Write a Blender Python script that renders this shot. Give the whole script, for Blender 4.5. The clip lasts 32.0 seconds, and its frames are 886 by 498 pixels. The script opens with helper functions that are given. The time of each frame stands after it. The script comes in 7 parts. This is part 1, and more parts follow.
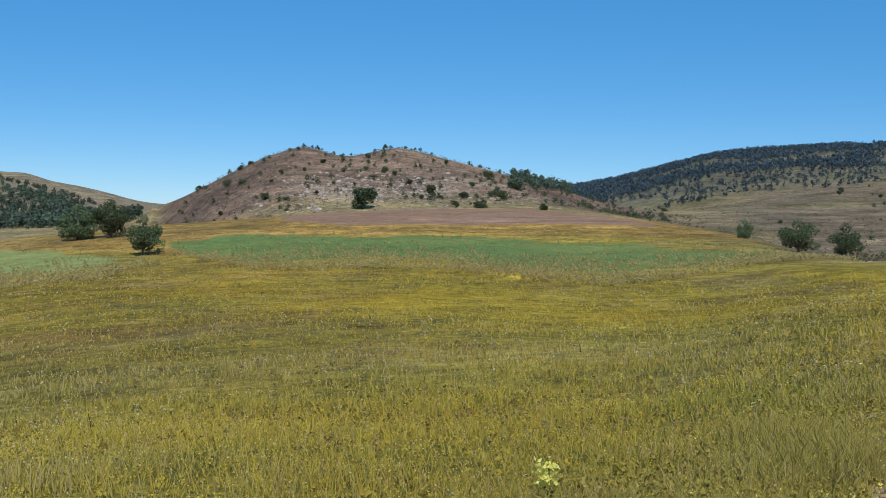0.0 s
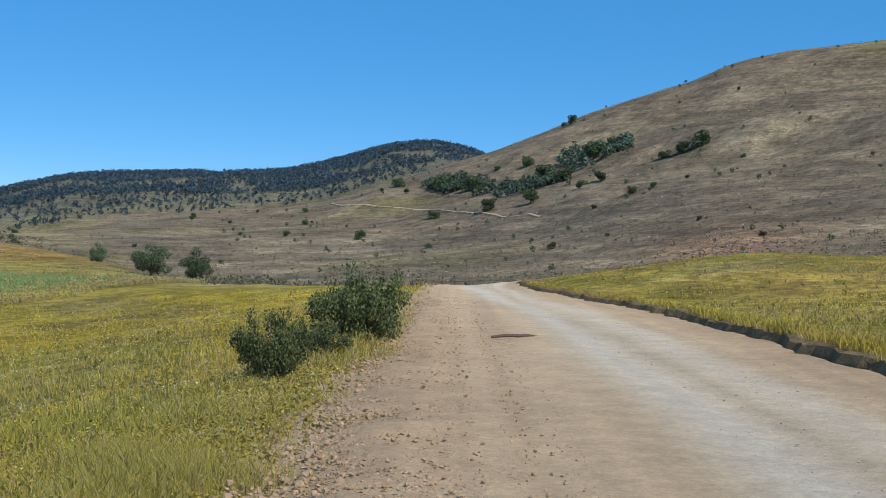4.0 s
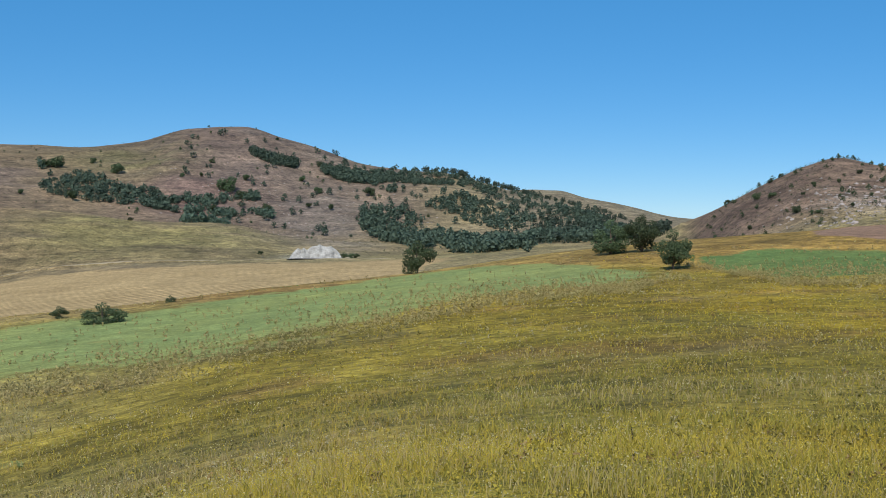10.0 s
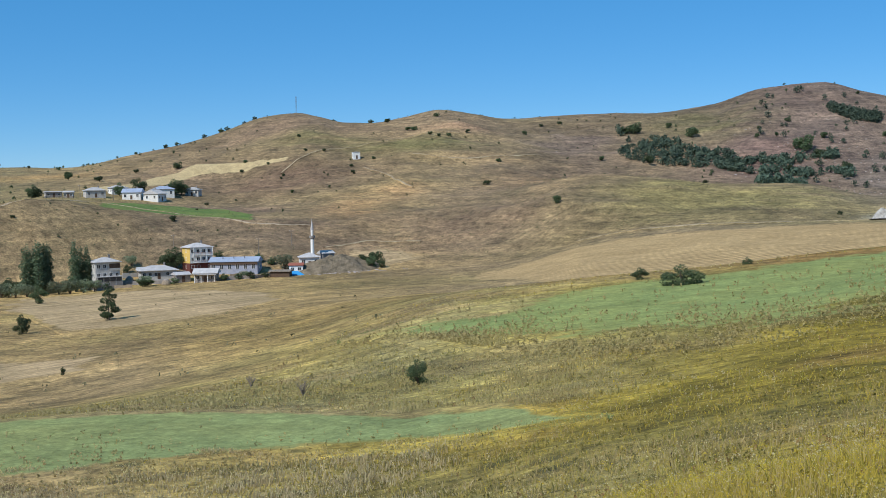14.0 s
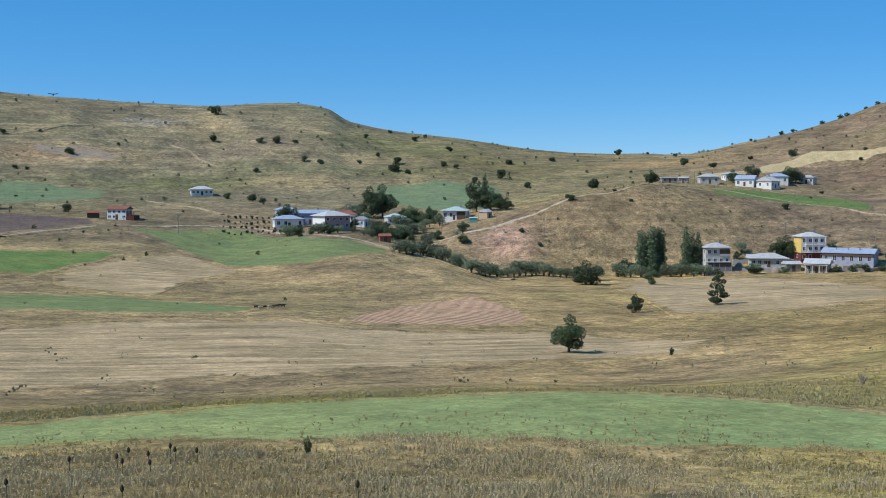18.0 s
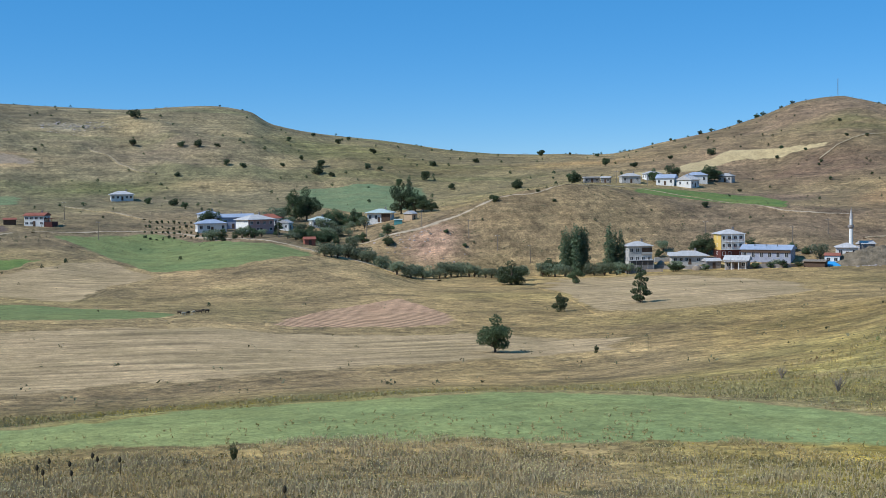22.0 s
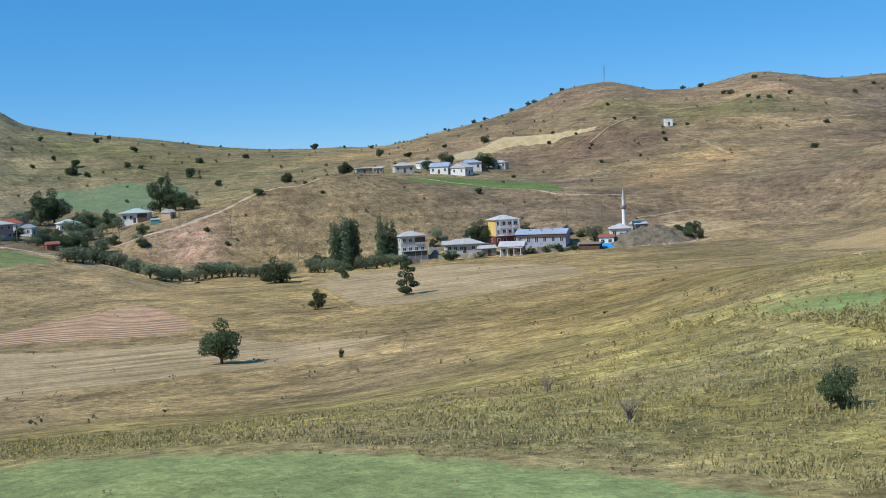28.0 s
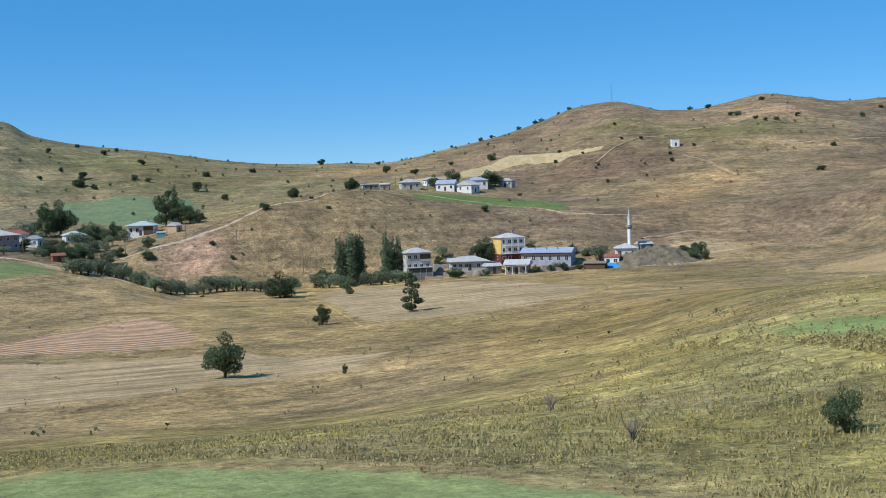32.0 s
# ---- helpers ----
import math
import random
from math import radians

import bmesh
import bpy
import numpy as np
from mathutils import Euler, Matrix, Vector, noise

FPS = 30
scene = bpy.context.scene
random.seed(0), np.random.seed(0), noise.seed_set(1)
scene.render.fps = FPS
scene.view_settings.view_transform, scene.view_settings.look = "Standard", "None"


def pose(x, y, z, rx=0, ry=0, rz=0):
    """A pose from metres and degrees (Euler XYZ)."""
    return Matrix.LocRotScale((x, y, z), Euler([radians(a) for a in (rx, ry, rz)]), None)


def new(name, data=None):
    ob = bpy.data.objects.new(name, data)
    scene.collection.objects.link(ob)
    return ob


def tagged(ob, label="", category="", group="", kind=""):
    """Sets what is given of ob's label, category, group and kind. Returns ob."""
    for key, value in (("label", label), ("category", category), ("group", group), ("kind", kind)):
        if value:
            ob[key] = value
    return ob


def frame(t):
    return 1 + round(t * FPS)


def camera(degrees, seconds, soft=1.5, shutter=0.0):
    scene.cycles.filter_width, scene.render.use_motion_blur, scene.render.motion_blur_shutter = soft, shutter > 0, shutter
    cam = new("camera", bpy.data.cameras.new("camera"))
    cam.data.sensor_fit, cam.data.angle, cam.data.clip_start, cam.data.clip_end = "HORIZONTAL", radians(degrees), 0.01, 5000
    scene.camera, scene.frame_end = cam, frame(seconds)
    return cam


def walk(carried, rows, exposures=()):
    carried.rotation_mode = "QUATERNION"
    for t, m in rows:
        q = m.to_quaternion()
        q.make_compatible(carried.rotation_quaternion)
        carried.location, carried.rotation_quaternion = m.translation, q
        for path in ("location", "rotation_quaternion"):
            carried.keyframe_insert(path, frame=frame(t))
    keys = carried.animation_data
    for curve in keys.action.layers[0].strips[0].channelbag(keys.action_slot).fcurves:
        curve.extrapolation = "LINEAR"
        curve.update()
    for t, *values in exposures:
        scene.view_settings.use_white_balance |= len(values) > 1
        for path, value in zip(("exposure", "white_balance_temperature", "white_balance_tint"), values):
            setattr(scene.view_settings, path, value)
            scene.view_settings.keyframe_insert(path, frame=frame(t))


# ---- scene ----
# ---- the camera: a phone held at the road's edge, turned on the spot, after 22.5 s moved forward in place of a zoom ----
cam = camera(41.56, 32.0, 0.6)
PATH = [
    (0.0, 0.000, 0.000, 1.600, -0.00, -1.47, -0.77),
    (0.5, 0.050, -0.004, 1.600, -8.28, -1.44, 0.67),
    (1.0, 0.091, -0.012, 1.600, -15.01, -2.39, 0.64),
    (1.5, 0.134, -0.027, 1.600, -22.52, -1.98, -0.26),
    (2.0, 0.156, -0.037, 1.600, -26.43, -0.76, 0.11),
    (2.5, 0.169, -0.043, 1.600, -28.80, -0.30, -0.49),
    (4.5, 0.180, -0.050, 1.600, -30.89, 0.33, -1.52),
    (5.0, 0.152, -0.035, 1.600, -25.68, 0.29, -1.48),
    (5.5, 0.118, -0.021, 1.600, -19.74, -0.34, -1.65),
    (6.0, 0.084, -0.010, 1.600, -13.92, -1.28, -1.61),
    (6.5, 0.047, -0.003, 1.600, -7.77, -1.68, -0.76),
    (7.0, 0.015, -0.000, 1.600, -2.53, -1.51, -0.63),
    (7.5, -0.012, -0.000, 1.600, 2.04, -1.38, 0.03),
    (8.0, -0.037, -0.002, 1.600, 6.03, -0.52, -0.12),
    (8.5, -0.063, -0.006, 1.600, 10.35, -0.57, -0.56),
    (9.0, -0.104, -0.016, 1.600, 17.23, -1.13, -0.38),
    (9.5, -0.122, -0.022, 1.600, 20.39, -1.12, -0.43),
    (10.0, -0.151, -0.034, 1.600, 25.49, -1.01, -0.36),
    (10.5, -0.173, -0.046, 1.600, 29.58, -1.53, 0.55),
    (11.0, -0.191, -0.056, 1.600, 33.00, -2.36, -0.02),
    (11.5, -0.212, -0.072, 1.600, 37.33, -2.27, 0.59),
    (12.0, -0.227, -0.083, 1.600, 40.34, -2.16, 0.67),
    (12.5, -0.241, -0.097, 1.600, 43.59, -2.39, 0.30),
    (13.0, -0.252, -0.107, 1.600, 46.13, -2.36, 0.65),
    (13.5, -0.263, -0.119, 1.600, 48.65, -2.30, 0.62),
    (14.0, -0.280, -0.140, 1.600, 53.18, -2.69, 1.13),
    (14.5, -0.289, -0.153, 1.600, 55.80, -3.02, 1.30),
    (15.0, -0.296, -0.164, 1.600, 57.85, -2.82, 1.53),
    (15.5, -0.307, -0.182, 1.600, 61.29, -2.68, 1.42),
    (17.5, -0.345, -0.294, 1.600, 80.74, -3.22, -0.05),
    (18.0, -0.347, -0.304, 1.600, 82.50, -3.04, -0.01),
    (18.5, -0.347, -0.308, 1.600, 83.12, -3.70, 0.51),
    (19.0, -0.347, -0.305, 1.600, 82.60, -3.57, 0.85),
    (19.5, -0.347, -0.307, 1.600, 82.91, -3.13, 2.11),
    (20.0, -0.349, -0.319, 1.600, 84.95, -2.69, 2.29),
    (20.5, -0.349, -0.329, 1.600, 86.63, -2.60, 1.96),
    (21.0, -0.349, -0.330, 1.600, 86.71, -2.58, 1.80),
    (21.5, -0.348, -0.313, 1.600, 84.00, -2.71, 1.42),
    (22.0, -0.343, -0.282, 1.600, 78.83, -2.97, 0.64),
    (22.5, -0.340, -0.268, 1.600, 76.53, -2.98, 0.24),
    # from here the position moves downhill to stand in for a zoom
    (23.0, -11.914, 6.196, 0.157, 77.14, -2.87, 0.48),
    (23.5, -18.144, 9.676, -0.620, 77.61, -2.86, 0.90),
    (24.0, -23.140, 12.466, -1.243, 78.51, -2.92, 1.64),
    (24.5, -23.200, 12.500, -1.250, 78.88, -3.38, 1.78),
    (25.0, -23.200, 12.500, -1.250, 78.60, -4.33, 2.43),
    (25.5, -23.200, 12.500, -1.250, 74.12, -4.61, 2.15),
    (26.0, -23.200, 12.500, -1.250, 70.13, -4.60, 2.09),
    (26.5, -23.200, 12.500, -1.250, 68.16, -4.49, 2.31),
    (28.5, -23.200, 12.500, -1.250, 68.50, -3.08, 2.56),
    (29.0, -23.200, 12.500, -1.250, 68.74, -3.17, 1.90),
    (29.5, -23.200, 12.500, -1.250, 68.93, -3.20, 1.68),
    (30.0, -23.200, 12.500, -1.250, 68.93, -2.92, 1.85),
    (30.5, -23.200, 12.500, -1.250, 68.85, -2.54, 2.06),
    (31.0, -23.200, 12.500, -1.250, 67.77, -2.83, 1.98),
    (31.5, -23.200, 12.500, -1.250, 67.61, -2.82, 1.85),
    (32.0, -23.200, 12.500, -1.250, 68.56, -2.53, 1.80),
]
walk(cam, [(t, pose(x, y, z, 90 + pitch, 0, yaw) @ pose(0, 0, 0, 0, 0, -roll)) for t, x, y, z, yaw, pitch, roll in PATH],
     [(0, -0.02, 6200, 8), (2, 0.0, 6100, 8), (4.5, 0.2, 6050, 8), (5, 0.2, 6050, 8), (6, 0.15, 6100, 8), (7, 0.1, 6100, 8), (8, -0.05, 6150, 8), (10, 0.0, 6250, 8), (14, 0.06, 6150, 8), (15.5, 0.04, 6000, 8), (19, 0.06, 5850, 8), (22, 0.05, 5850, 8), (25, 0.08, 5950, 8), (32, 0.12, 5950, 8)])

# ---- daylight ----
SUN_BEARING, SUN_HEIGHT = 190, 45
world = bpy.data.worlds.new("sky")
scene.world = world
world.use_nodes = True
sky = world.node_tree.nodes.new("ShaderNodeTexSky")
sky.sky_type, sky.sun_disc, sky.sun_elevation, sky.sun_rotation = "NISHITA", False, radians(SUN_HEIGHT), radians(-SUN_BEARING)
sky.air_density, sky.dust_density, sky.ozone_density, sky.altitude = 0.8, 0.0, 3.0, 1800
world.node_tree.nodes["Background"].inputs["Strength"].default_value = 0.097
deep = world.node_tree.nodes.new("ShaderNodeHueSaturation")
deep.inputs["Saturation"].default_value = 1.3
world.node_tree.links.new(sky.outputs["Color"], deep.inputs["Color"])
clear = world.node_tree.nodes.new("ShaderNodeMix")
clear.data_type = "RGBA"
clear.inputs[0].default_value = 0.4
clear.inputs[7].default_value = (1.0, 4.1, 8.2, 1)
world.node_tree.links.new(deep.outputs["Color"], clear.inputs[6])
world.node_tree.links.new(clear.outputs[2], world.node_tree.nodes["Background"].inputs["Color"])
sun = new("sun", bpy.data.lights.new("sun", "SUN"))
sun.data.energy, sun.data.angle, sun.data.color = 4.2, radians(0.55), (1.0, 0.95, 0.87)
sun.matrix_world = pose(0, 0, 0, 90 - SUN_HEIGHT, 0, SUN_BEARING + 180)

# ---- the land: breaklines round the road's edge, shaped to fit the camera's view, as (bearing, distance, angle of sight) ----
# bearing in degrees to the left of north, distance in metres, angle in degrees above eye level
EYE = 1.6
NEAR_RING = [(-180, 7, -13.4), (-60, 7, -13.4), (20, 7, -13.6), (35, 7, -15), (50, 7, -17.5), (110, 7, -17.5), (150, 7, -14), (180, 7, -13.4)]
SWARD_RING = [(-180, 20, -4.6), (-60, 18, -5.0), (-30, 18, -5.2), (-20, 20, -5.6), (-10, 22, -7.2), (0, 22, -8), (15, 22, -8.6), (30, 24, -9.8), (45, 26, -12.6), (60, 28, -15), (75, 28, -15.5), (107, 28, -15.5), (140, 24, -8), (180, 20, -4.6)]
BAND_RING = [(-180, 60, -1.5), (-60, 45, -1.2), (-38, 45, -2.1), (-30, 45, -2.15), (-20, 50, -3.2), (-10, 55, -4), (0, 55, -4.1), (15, 55, -4.6), (30, 60, -5.8), (45, 60, -8.1), (60, 60, -9.9), (75, 60, -10.2), (90, 60, -10.5), (107, 60, -10.8), (140, 60, -5), (180, 60, -1.5)]
FIELD_RING = [(-180, 110, -0.5), (-60, 62, 0.3), (-47, 64, 0.35), (-38, 64, -0.75), (-34, 64, -1.5), (-30, 64, -1.6), (-20, 75, -1.95), (-10, 100, -1.75), (0, 110, -1.55), (15, 110, -2.3), (27, 110, -3.2), (40, 110, -4.7), (52, 120, -5.4), (62, 130, -7.4), (75, 130, -8.9), (90, 130, -9.0), (107, 130, -8.6), (140, 120, -3), (180, 110, -0.5)]
CREST_RING = [(-180, 180, 0), (-60, 75, 0.5), (-47, 75, 0.5), (-38, 75, -0.65), (-30, 75, -1.65), (-25, 85, -1.64), (-20, 110, -1.66), (-14.3, 150, -0.69), (-11.4, 180, -0.2), (-7.3, 200, 0.25), (-3.2, 210, 0.45), (5, 200, 0.22), (8.4, 190, -0.04), (13.5, 180, -0.45), (20.8, 175, -1.25), (27.5, 170, -2.25), (34.7, 150, -3.03), (40, 140, -3.7), (44, 140, -4.05), (52, 150, -4.8), (62, 200, -6), (75, 200, -6.9), (83, 200, -6.9), (92, 200, -6.3), (107, 200, -6), (140, 190, -2), (180, 180, 0)]
DALE_RING = [(-180, 290, 0.3), (-60, 100, -0.6), (-47, 100, -0.6), (-38, 100, -1.6), (-30, 110, -2.2), (-20, 160, -2.2), (-11, 230, -1.0), (-3, 250, -0.2), (8, 240, -0.8), (13.5, 230, -1.4), (20.8, 230, -2.2), (27.5, 240, -2.9), (34.7, 240, -3.6), (44, 240, -4.3), (52, 260, -4.7), (62, 280, -4.9), (75, 290, -5.3), (90, 290, -5.2), (107, 290, -4.4), (140, 290, -1), (180, 290, 0.3)]
FOOT_RING = [(-180, 420, 0.8), (-60, 160, 0.3), (-47, 160, -0.2), (-34, 170, -1.5), (-30, 170, -1.7), (-20, 240, -1.5), (-14, 280, -0.8), (-11, 300, -0.2), (-3, 300, 0.6), (5, 290, 0.3), (13.5, 330, -0.8), (18.5, 400, -0.85), (27.5, 420, -1.42), (34.8, 420, -1.6), (40, 420, -1.75), (45, 420, -2.3), (52, 420, -3.6), (56, 420, -3.7), (62, 420, -3.9), (67, 420, -4.1), (73.6, 420, -4.4), (79.4, 420, -4.4), (83.3, 420, -3.5), (88, 430, -2.6), (93, 430, -3.2), (98, 430, -2.5), (107, 430, -2.2), (140, 420, -0.5), (180, 420, 0.8)]
KNOLL_RING = [(-180, 520, 1.2), (-60, 330, 5), (-47, 330, 3.8), (-40, 330, 2.4), (-34, 330, 0.9), (-25, 380, 0.3), (-14.5, 400, 0.3), (-10, 380, 0.2), (-5, 360, 1.2), (0, 360, 1.9), (7, 360, 1.9), (11, 370, 0.6), (14, 420, -0.6), (20, 500, -0.6), (28, 520, -0.9), (33, 560, -0.5), (36, 560, 0.1), (40, 560, 0.3), (43, 560, 0.6), (46, 560, 0.8), (52, 540, -0.6), (58, 520, -1.3), (63.5, 520, -0.97), (68.6, 520, -0.44), (72.5, 510, 0.08), (75, 500, -0.24), (78, 490, -1.08), (80.8, 480, -1.87), (83.3, 470, -2.6), (88, 520, -1.7)] + [(92, 520, -1.6), (98, 520, -1.5), (107, 520, -1.2), (140, 520, 0.3), (180, 520, 1.2)]
CENTRAL_HILL = [(-11.4, 450, 0.4), (-8.1, 440, 0.86), (-4.8, 430, 1.79), (-2.6, 430, 2.3), (-0.4, 430, 2.85), (2.3, 430, 3.4), (4.8, 430, 2.97), (6.8, 430, 3.37), (8.2, 430, 3.05), (9.8, 430, 2.35), (11.6, 440, 1.44), (13.6, 460, 0.45)]
BEHIND_RING = [(-180, 640, 1.6), (-60, 480, 8.5), (-47, 480, 7.2), (-40, 480, 5.2), (-34, 480, 3.2), (-28, 480, 1.5), (-22, 480, 1.0), (-14.5, 460, 0.6)] + CENTRAL_HILL + [(16, 560, -0.3), (20, 600, -0.3), (27, 620, -0.5), (33, 640, -0.8), (36, 660, -0.2), (40, 660, 0.1), (46, 660, 0.6), (52, 640, 0.6), (58, 620, 0.0), (63, 620, -0.4), (68, 620, 0.0), (72, 620, 0.25), (76, 620, -0.2), (80, 620, -0.7), (88, 640, -0.6), (107, 640, -0.3), (140, 640, 0.9), (180, 640, 1.6)]
RIGHT_HILL = [(-180, 950, 2.4), (-90, 700, 8.72), (-60, 640, 10.62), (-51.5, 640, 10.08), (-47.5, 640, 9.72), (-44.9, 640, 9.22), (-42.5, 640, 8.32), (-38.8, 640, 7.17), (-37.2, 640, 6.6), (-33.4, 650, 5.08), (-30.9, 660, 4.36), (-27.9, 680, 3.38), (-25.2, 680, 2.48), (-22.4, 680, 2.01), (-19, 680, 1.76), (-16.7, 680, 1.4), (-14.5, 680, 0.94), (-10.6, 680, 0.44), (-6, 640, -1), (6, 640, -1), (13.8, 700, -0.8)]
BARE_MOUNTAIN = [(17, 950, 0.57), (21.8, 1000, 1.77), (23.4, 1000, 2.17), (25.2, 1000, 2.63), (27.5, 1000, 2.77), (29.3, 1000, 3.03), (31.3, 1000, 3.67), (33.3, 1000, 4.22), (35.2, 1000, 4.75), (36.6, 1000, 4.7), (38, 1000, 4.57), (40.2, 1010, 3.94), (42.9, 1020, 3.62), (46.6, 1040, 3.63), (50.2, 1040, 3.52)]
MAST_HILL = [(51.5, 1040, 3.74), (53.2, 1040, 3.97), (55.1, 1040, 3.6), (56.5, 1040, 3.39), (57.9, 1020, 3.41), (59.1, 1000, 3.68), (60.3, 1000, 3.92), (61.7, 1000, 3.8), (63.9, 1000, 3.06), (66.1, 1010, 2.43), (68.3, 1030, 1.97), (70.9, 1060, 1.49)]
TABLE_HILL = [(73.8, 1100, 1.5), (78.5, 1100, 1.8), (81.6, 1080, 2.26), (85.1, 1060, 2.66), (87.1, 1050, 3.09), (88.2, 1050, 3.68), (90.1, 1050, 3.93), (91.8, 1050, 3.89), (93.7, 1050, 3.75), (97.5, 1050, 3.9), (102.2, 1040, 4.11), (107, 1040, 4.56), (125, 1000, 5), (180, 950, 2.4)]
SKYLINE = RIGHT_HILL + BARE_MOUNTAIN + MAST_HILL + TABLE_HILL
WOODED_RIDGE = [(-180, 2000, 1), (-60, 1900, 5), (-34, 1800, 4.2), (-31.8, 1800, 4.83), (-30, 1800, 5.12), (-28.2, 1800, 4.96), (-26.2, 1800, 4.4), (-22.7, 1800, 3.65), (-17.7, 1800, 3.38), (-15, 1800, 3.27), (-12.8, 1800, 3.03), (-11.3, 1800, 2.65), (-9.2, 1800, 2.13), (-5.5, 1800, 1.43), (0, 1700, 1), (6, 1600, 0.3), (13.8, 1500, 0.55), (16.8, 1500, 1.2), (18.5, 1500, 1.55), (19.9, 1500, 1.9), (21.9, 1500, 1.87), (24, 1500, 1.5), (30, 1700, 1), (180, 2000, 1)]


def pchip(xs, ys, x):
    """Monotone cubic through (xs, ys) along the last axis of ys."""
    xs, ys = np.asarray(xs, float), np.asarray(ys, float)
    h = np.diff(xs)
    d = np.diff(ys) / h
    m = np.zeros_like(ys)
    same = d[1:] * d[:-1] > 0
    w1, w2 = 2 * h[1:] + h[:-1], h[1:] + 2 * h[:-1]
    with np.errstate(divide="ignore", invalid="ignore"):
        m[1:-1] = np.where(same, (w1 + w2) / (w1 / d[:-1] + w2 / d[1:]), 0)
    i = np.clip(np.searchsorted(xs, x, "right") - 1, 0, len(h) - 1)
    u = np.clip((x - xs[i]) / h[i], 0, 1)
    return (2 * u**3 - 3 * u**2 + 1) * ys[i] + (u**3 - 2 * u**2 + u) * h[i] * m[i] + (3 * u**2 - 2 * u**3) * ys[i + 1] + (u**3 - u**2) * h[i] * m[i + 1]


AZ = np.concatenate([np.arange(-180, -64, 4.0), np.arange(-64, 114, 0.25), np.arange(114, 180, 4.0), [180.0]])
RINGS = [(np.full(len(AZ), 0.02), np.zeros(len(AZ))), (np.full(len(AZ), 2.2), np.zeros(len(AZ)))]
for ring in (NEAR_RING, SWARD_RING, BAND_RING, FIELD_RING, CREST_RING, DALE_RING, FOOT_RING, KNOLL_RING, BEHIND_RING, SKYLINE, None, WOODED_RIDGE):
    if ring is None:
        RINGS.append((RINGS[-1][0] + 170, RINGS[-1][1] - 22))
        continue
    b, d, a = np.array(ring, float).T
    dist = pchip(b, d, AZ)
    RINGS.append((dist, EYE + dist * np.tan(np.radians(pchip(b, a, AZ)))))
RINGS += [(np.full(len(AZ), 2900.0), np.full(len(AZ), 5.0)), (np.full(len(AZ), 4900.0), np.full(len(AZ), -20.0))]
RAD = np.geomspace(0.02, 4900, 600)
RAD = np.unique(np.concatenate([RAD, np.linspace(150, 1100, 160)]))


def value_noise(x, y, seed):
    """Smooth lattice noise from -1 to 1."""
    xi, yi = np.floor(x).astype(np.int64), np.floor(y).astype(np.int64)
    u, v = x - xi, y - yi
    u, v = u * u * (3 - 2 * u), v * v * (3 - 2 * v)

    def at(i, j):
        n = (i * 374761393 + j * 668265263 + seed * 974711) & 0xFFFFFFFF
        n = ((n ^ (n >> 13)) * 1274126177) & 0xFFFFFFFF
        return ((n ^ (n >> 16)) & 0xFFFF) / 32767.5 - 1
    return (at(xi, yi) * (1 - u) + at(xi + 1, yi) * u) * (1 - v) + (at(xi, yi + 1) * (1 - u) + at(xi + 1, yi + 1) * u) * v


def fractal(x, y, size, seed, octaves=4):
    return sum(value_noise(x * 2**k / size + 13.7 * k, y * 2**k / size - 7.1 * k, seed + k) / 2**k for k in range(octaves)) / 1.9


def bearing(x, y):
    return np.degrees(np.arctan2(-np.asarray(x, float), np.asarray(y, float))), np.hypot(x, y)


def spot(az, r):
    """The place on the plan at a bearing and a distance."""
    return -r * np.sin(np.radians(az)), r * np.cos(np.radians(az))


HEIGHTS = np.empty((len(AZ), len(RAD)))
for k in range(len(AZ)):
    HEIGHTS[k] = pchip(np.log([d[k] for d, _ in RINGS]), [z[k] for _, z in RINGS], np.log(RAD))
gx, gy = spot(AZ[:, None], RAD[None, :])
rough = np.clip((RAD - 60) / 500, 0, 1)[None, :]
steep = np.abs(np.gradient(HEIGHTS, RAD, axis=1))
HEIGHTS += rough * (1.6 * fractal(gx, gy, 60, 3) + np.clip(steep * 3, 0, 1.3) * (2.2 * fractal(gx, gy, 45, 11, 5) - 2.6 * np.abs(fractal(gx, gy, 70, 31, 3))))
crest_r = np.where((AZ > -11.2) & (AZ < 14), RINGS[10][0], RINGS[11][0])[:, None]
flank = np.clip((crest_r - RAD[None, :]) / 140, 0, 1) * np.clip((RAD - 230) / 160, 0, 1)[None, :] * np.clip(steep * 6 - 0.35, 0, 1)
HEIGHTS += flank * (3.0 - 9.0 * np.abs(fractal(gx, gy, 95, 131, 3)) + 2.2 * fractal(gx, gy, 22, 141, 4))
HEIGHTS += np.clip((RAD - 3) / 12, 0, 1)[None, :] * (0.05 * fractal(gx, gy, 3.0, 5) + 0.16 * np.clip(RAD / 60, 0, 1)[None, :] * fractal(gx, gy, 16, 8))


def ground(x, y):
    """The height of the land at places of the plan (arrays or numbers)."""
    az, r = bearing(x, y)
    i = np.clip(np.searchsorted(AZ, az, "right") - 1, 0, len(AZ) - 2)
    j = np.clip(np.searchsorted(RAD, r, "right") - 1, 0, len(RAD) - 2)
    u, v = (az - AZ[i]) / (AZ[i + 1] - AZ[i]), np.clip((r - RAD[j]) / (RAD[j + 1] - RAD[j]), 0, 1)
    return (HEIGHTS[i, j] * (1 - u) + HEIGHTS[i + 1, j] * u) * (1 - v) + (HEIGHTS[i, j + 1] * (1 - u) + HEIGHTS[i + 1, j + 1] * u) * v



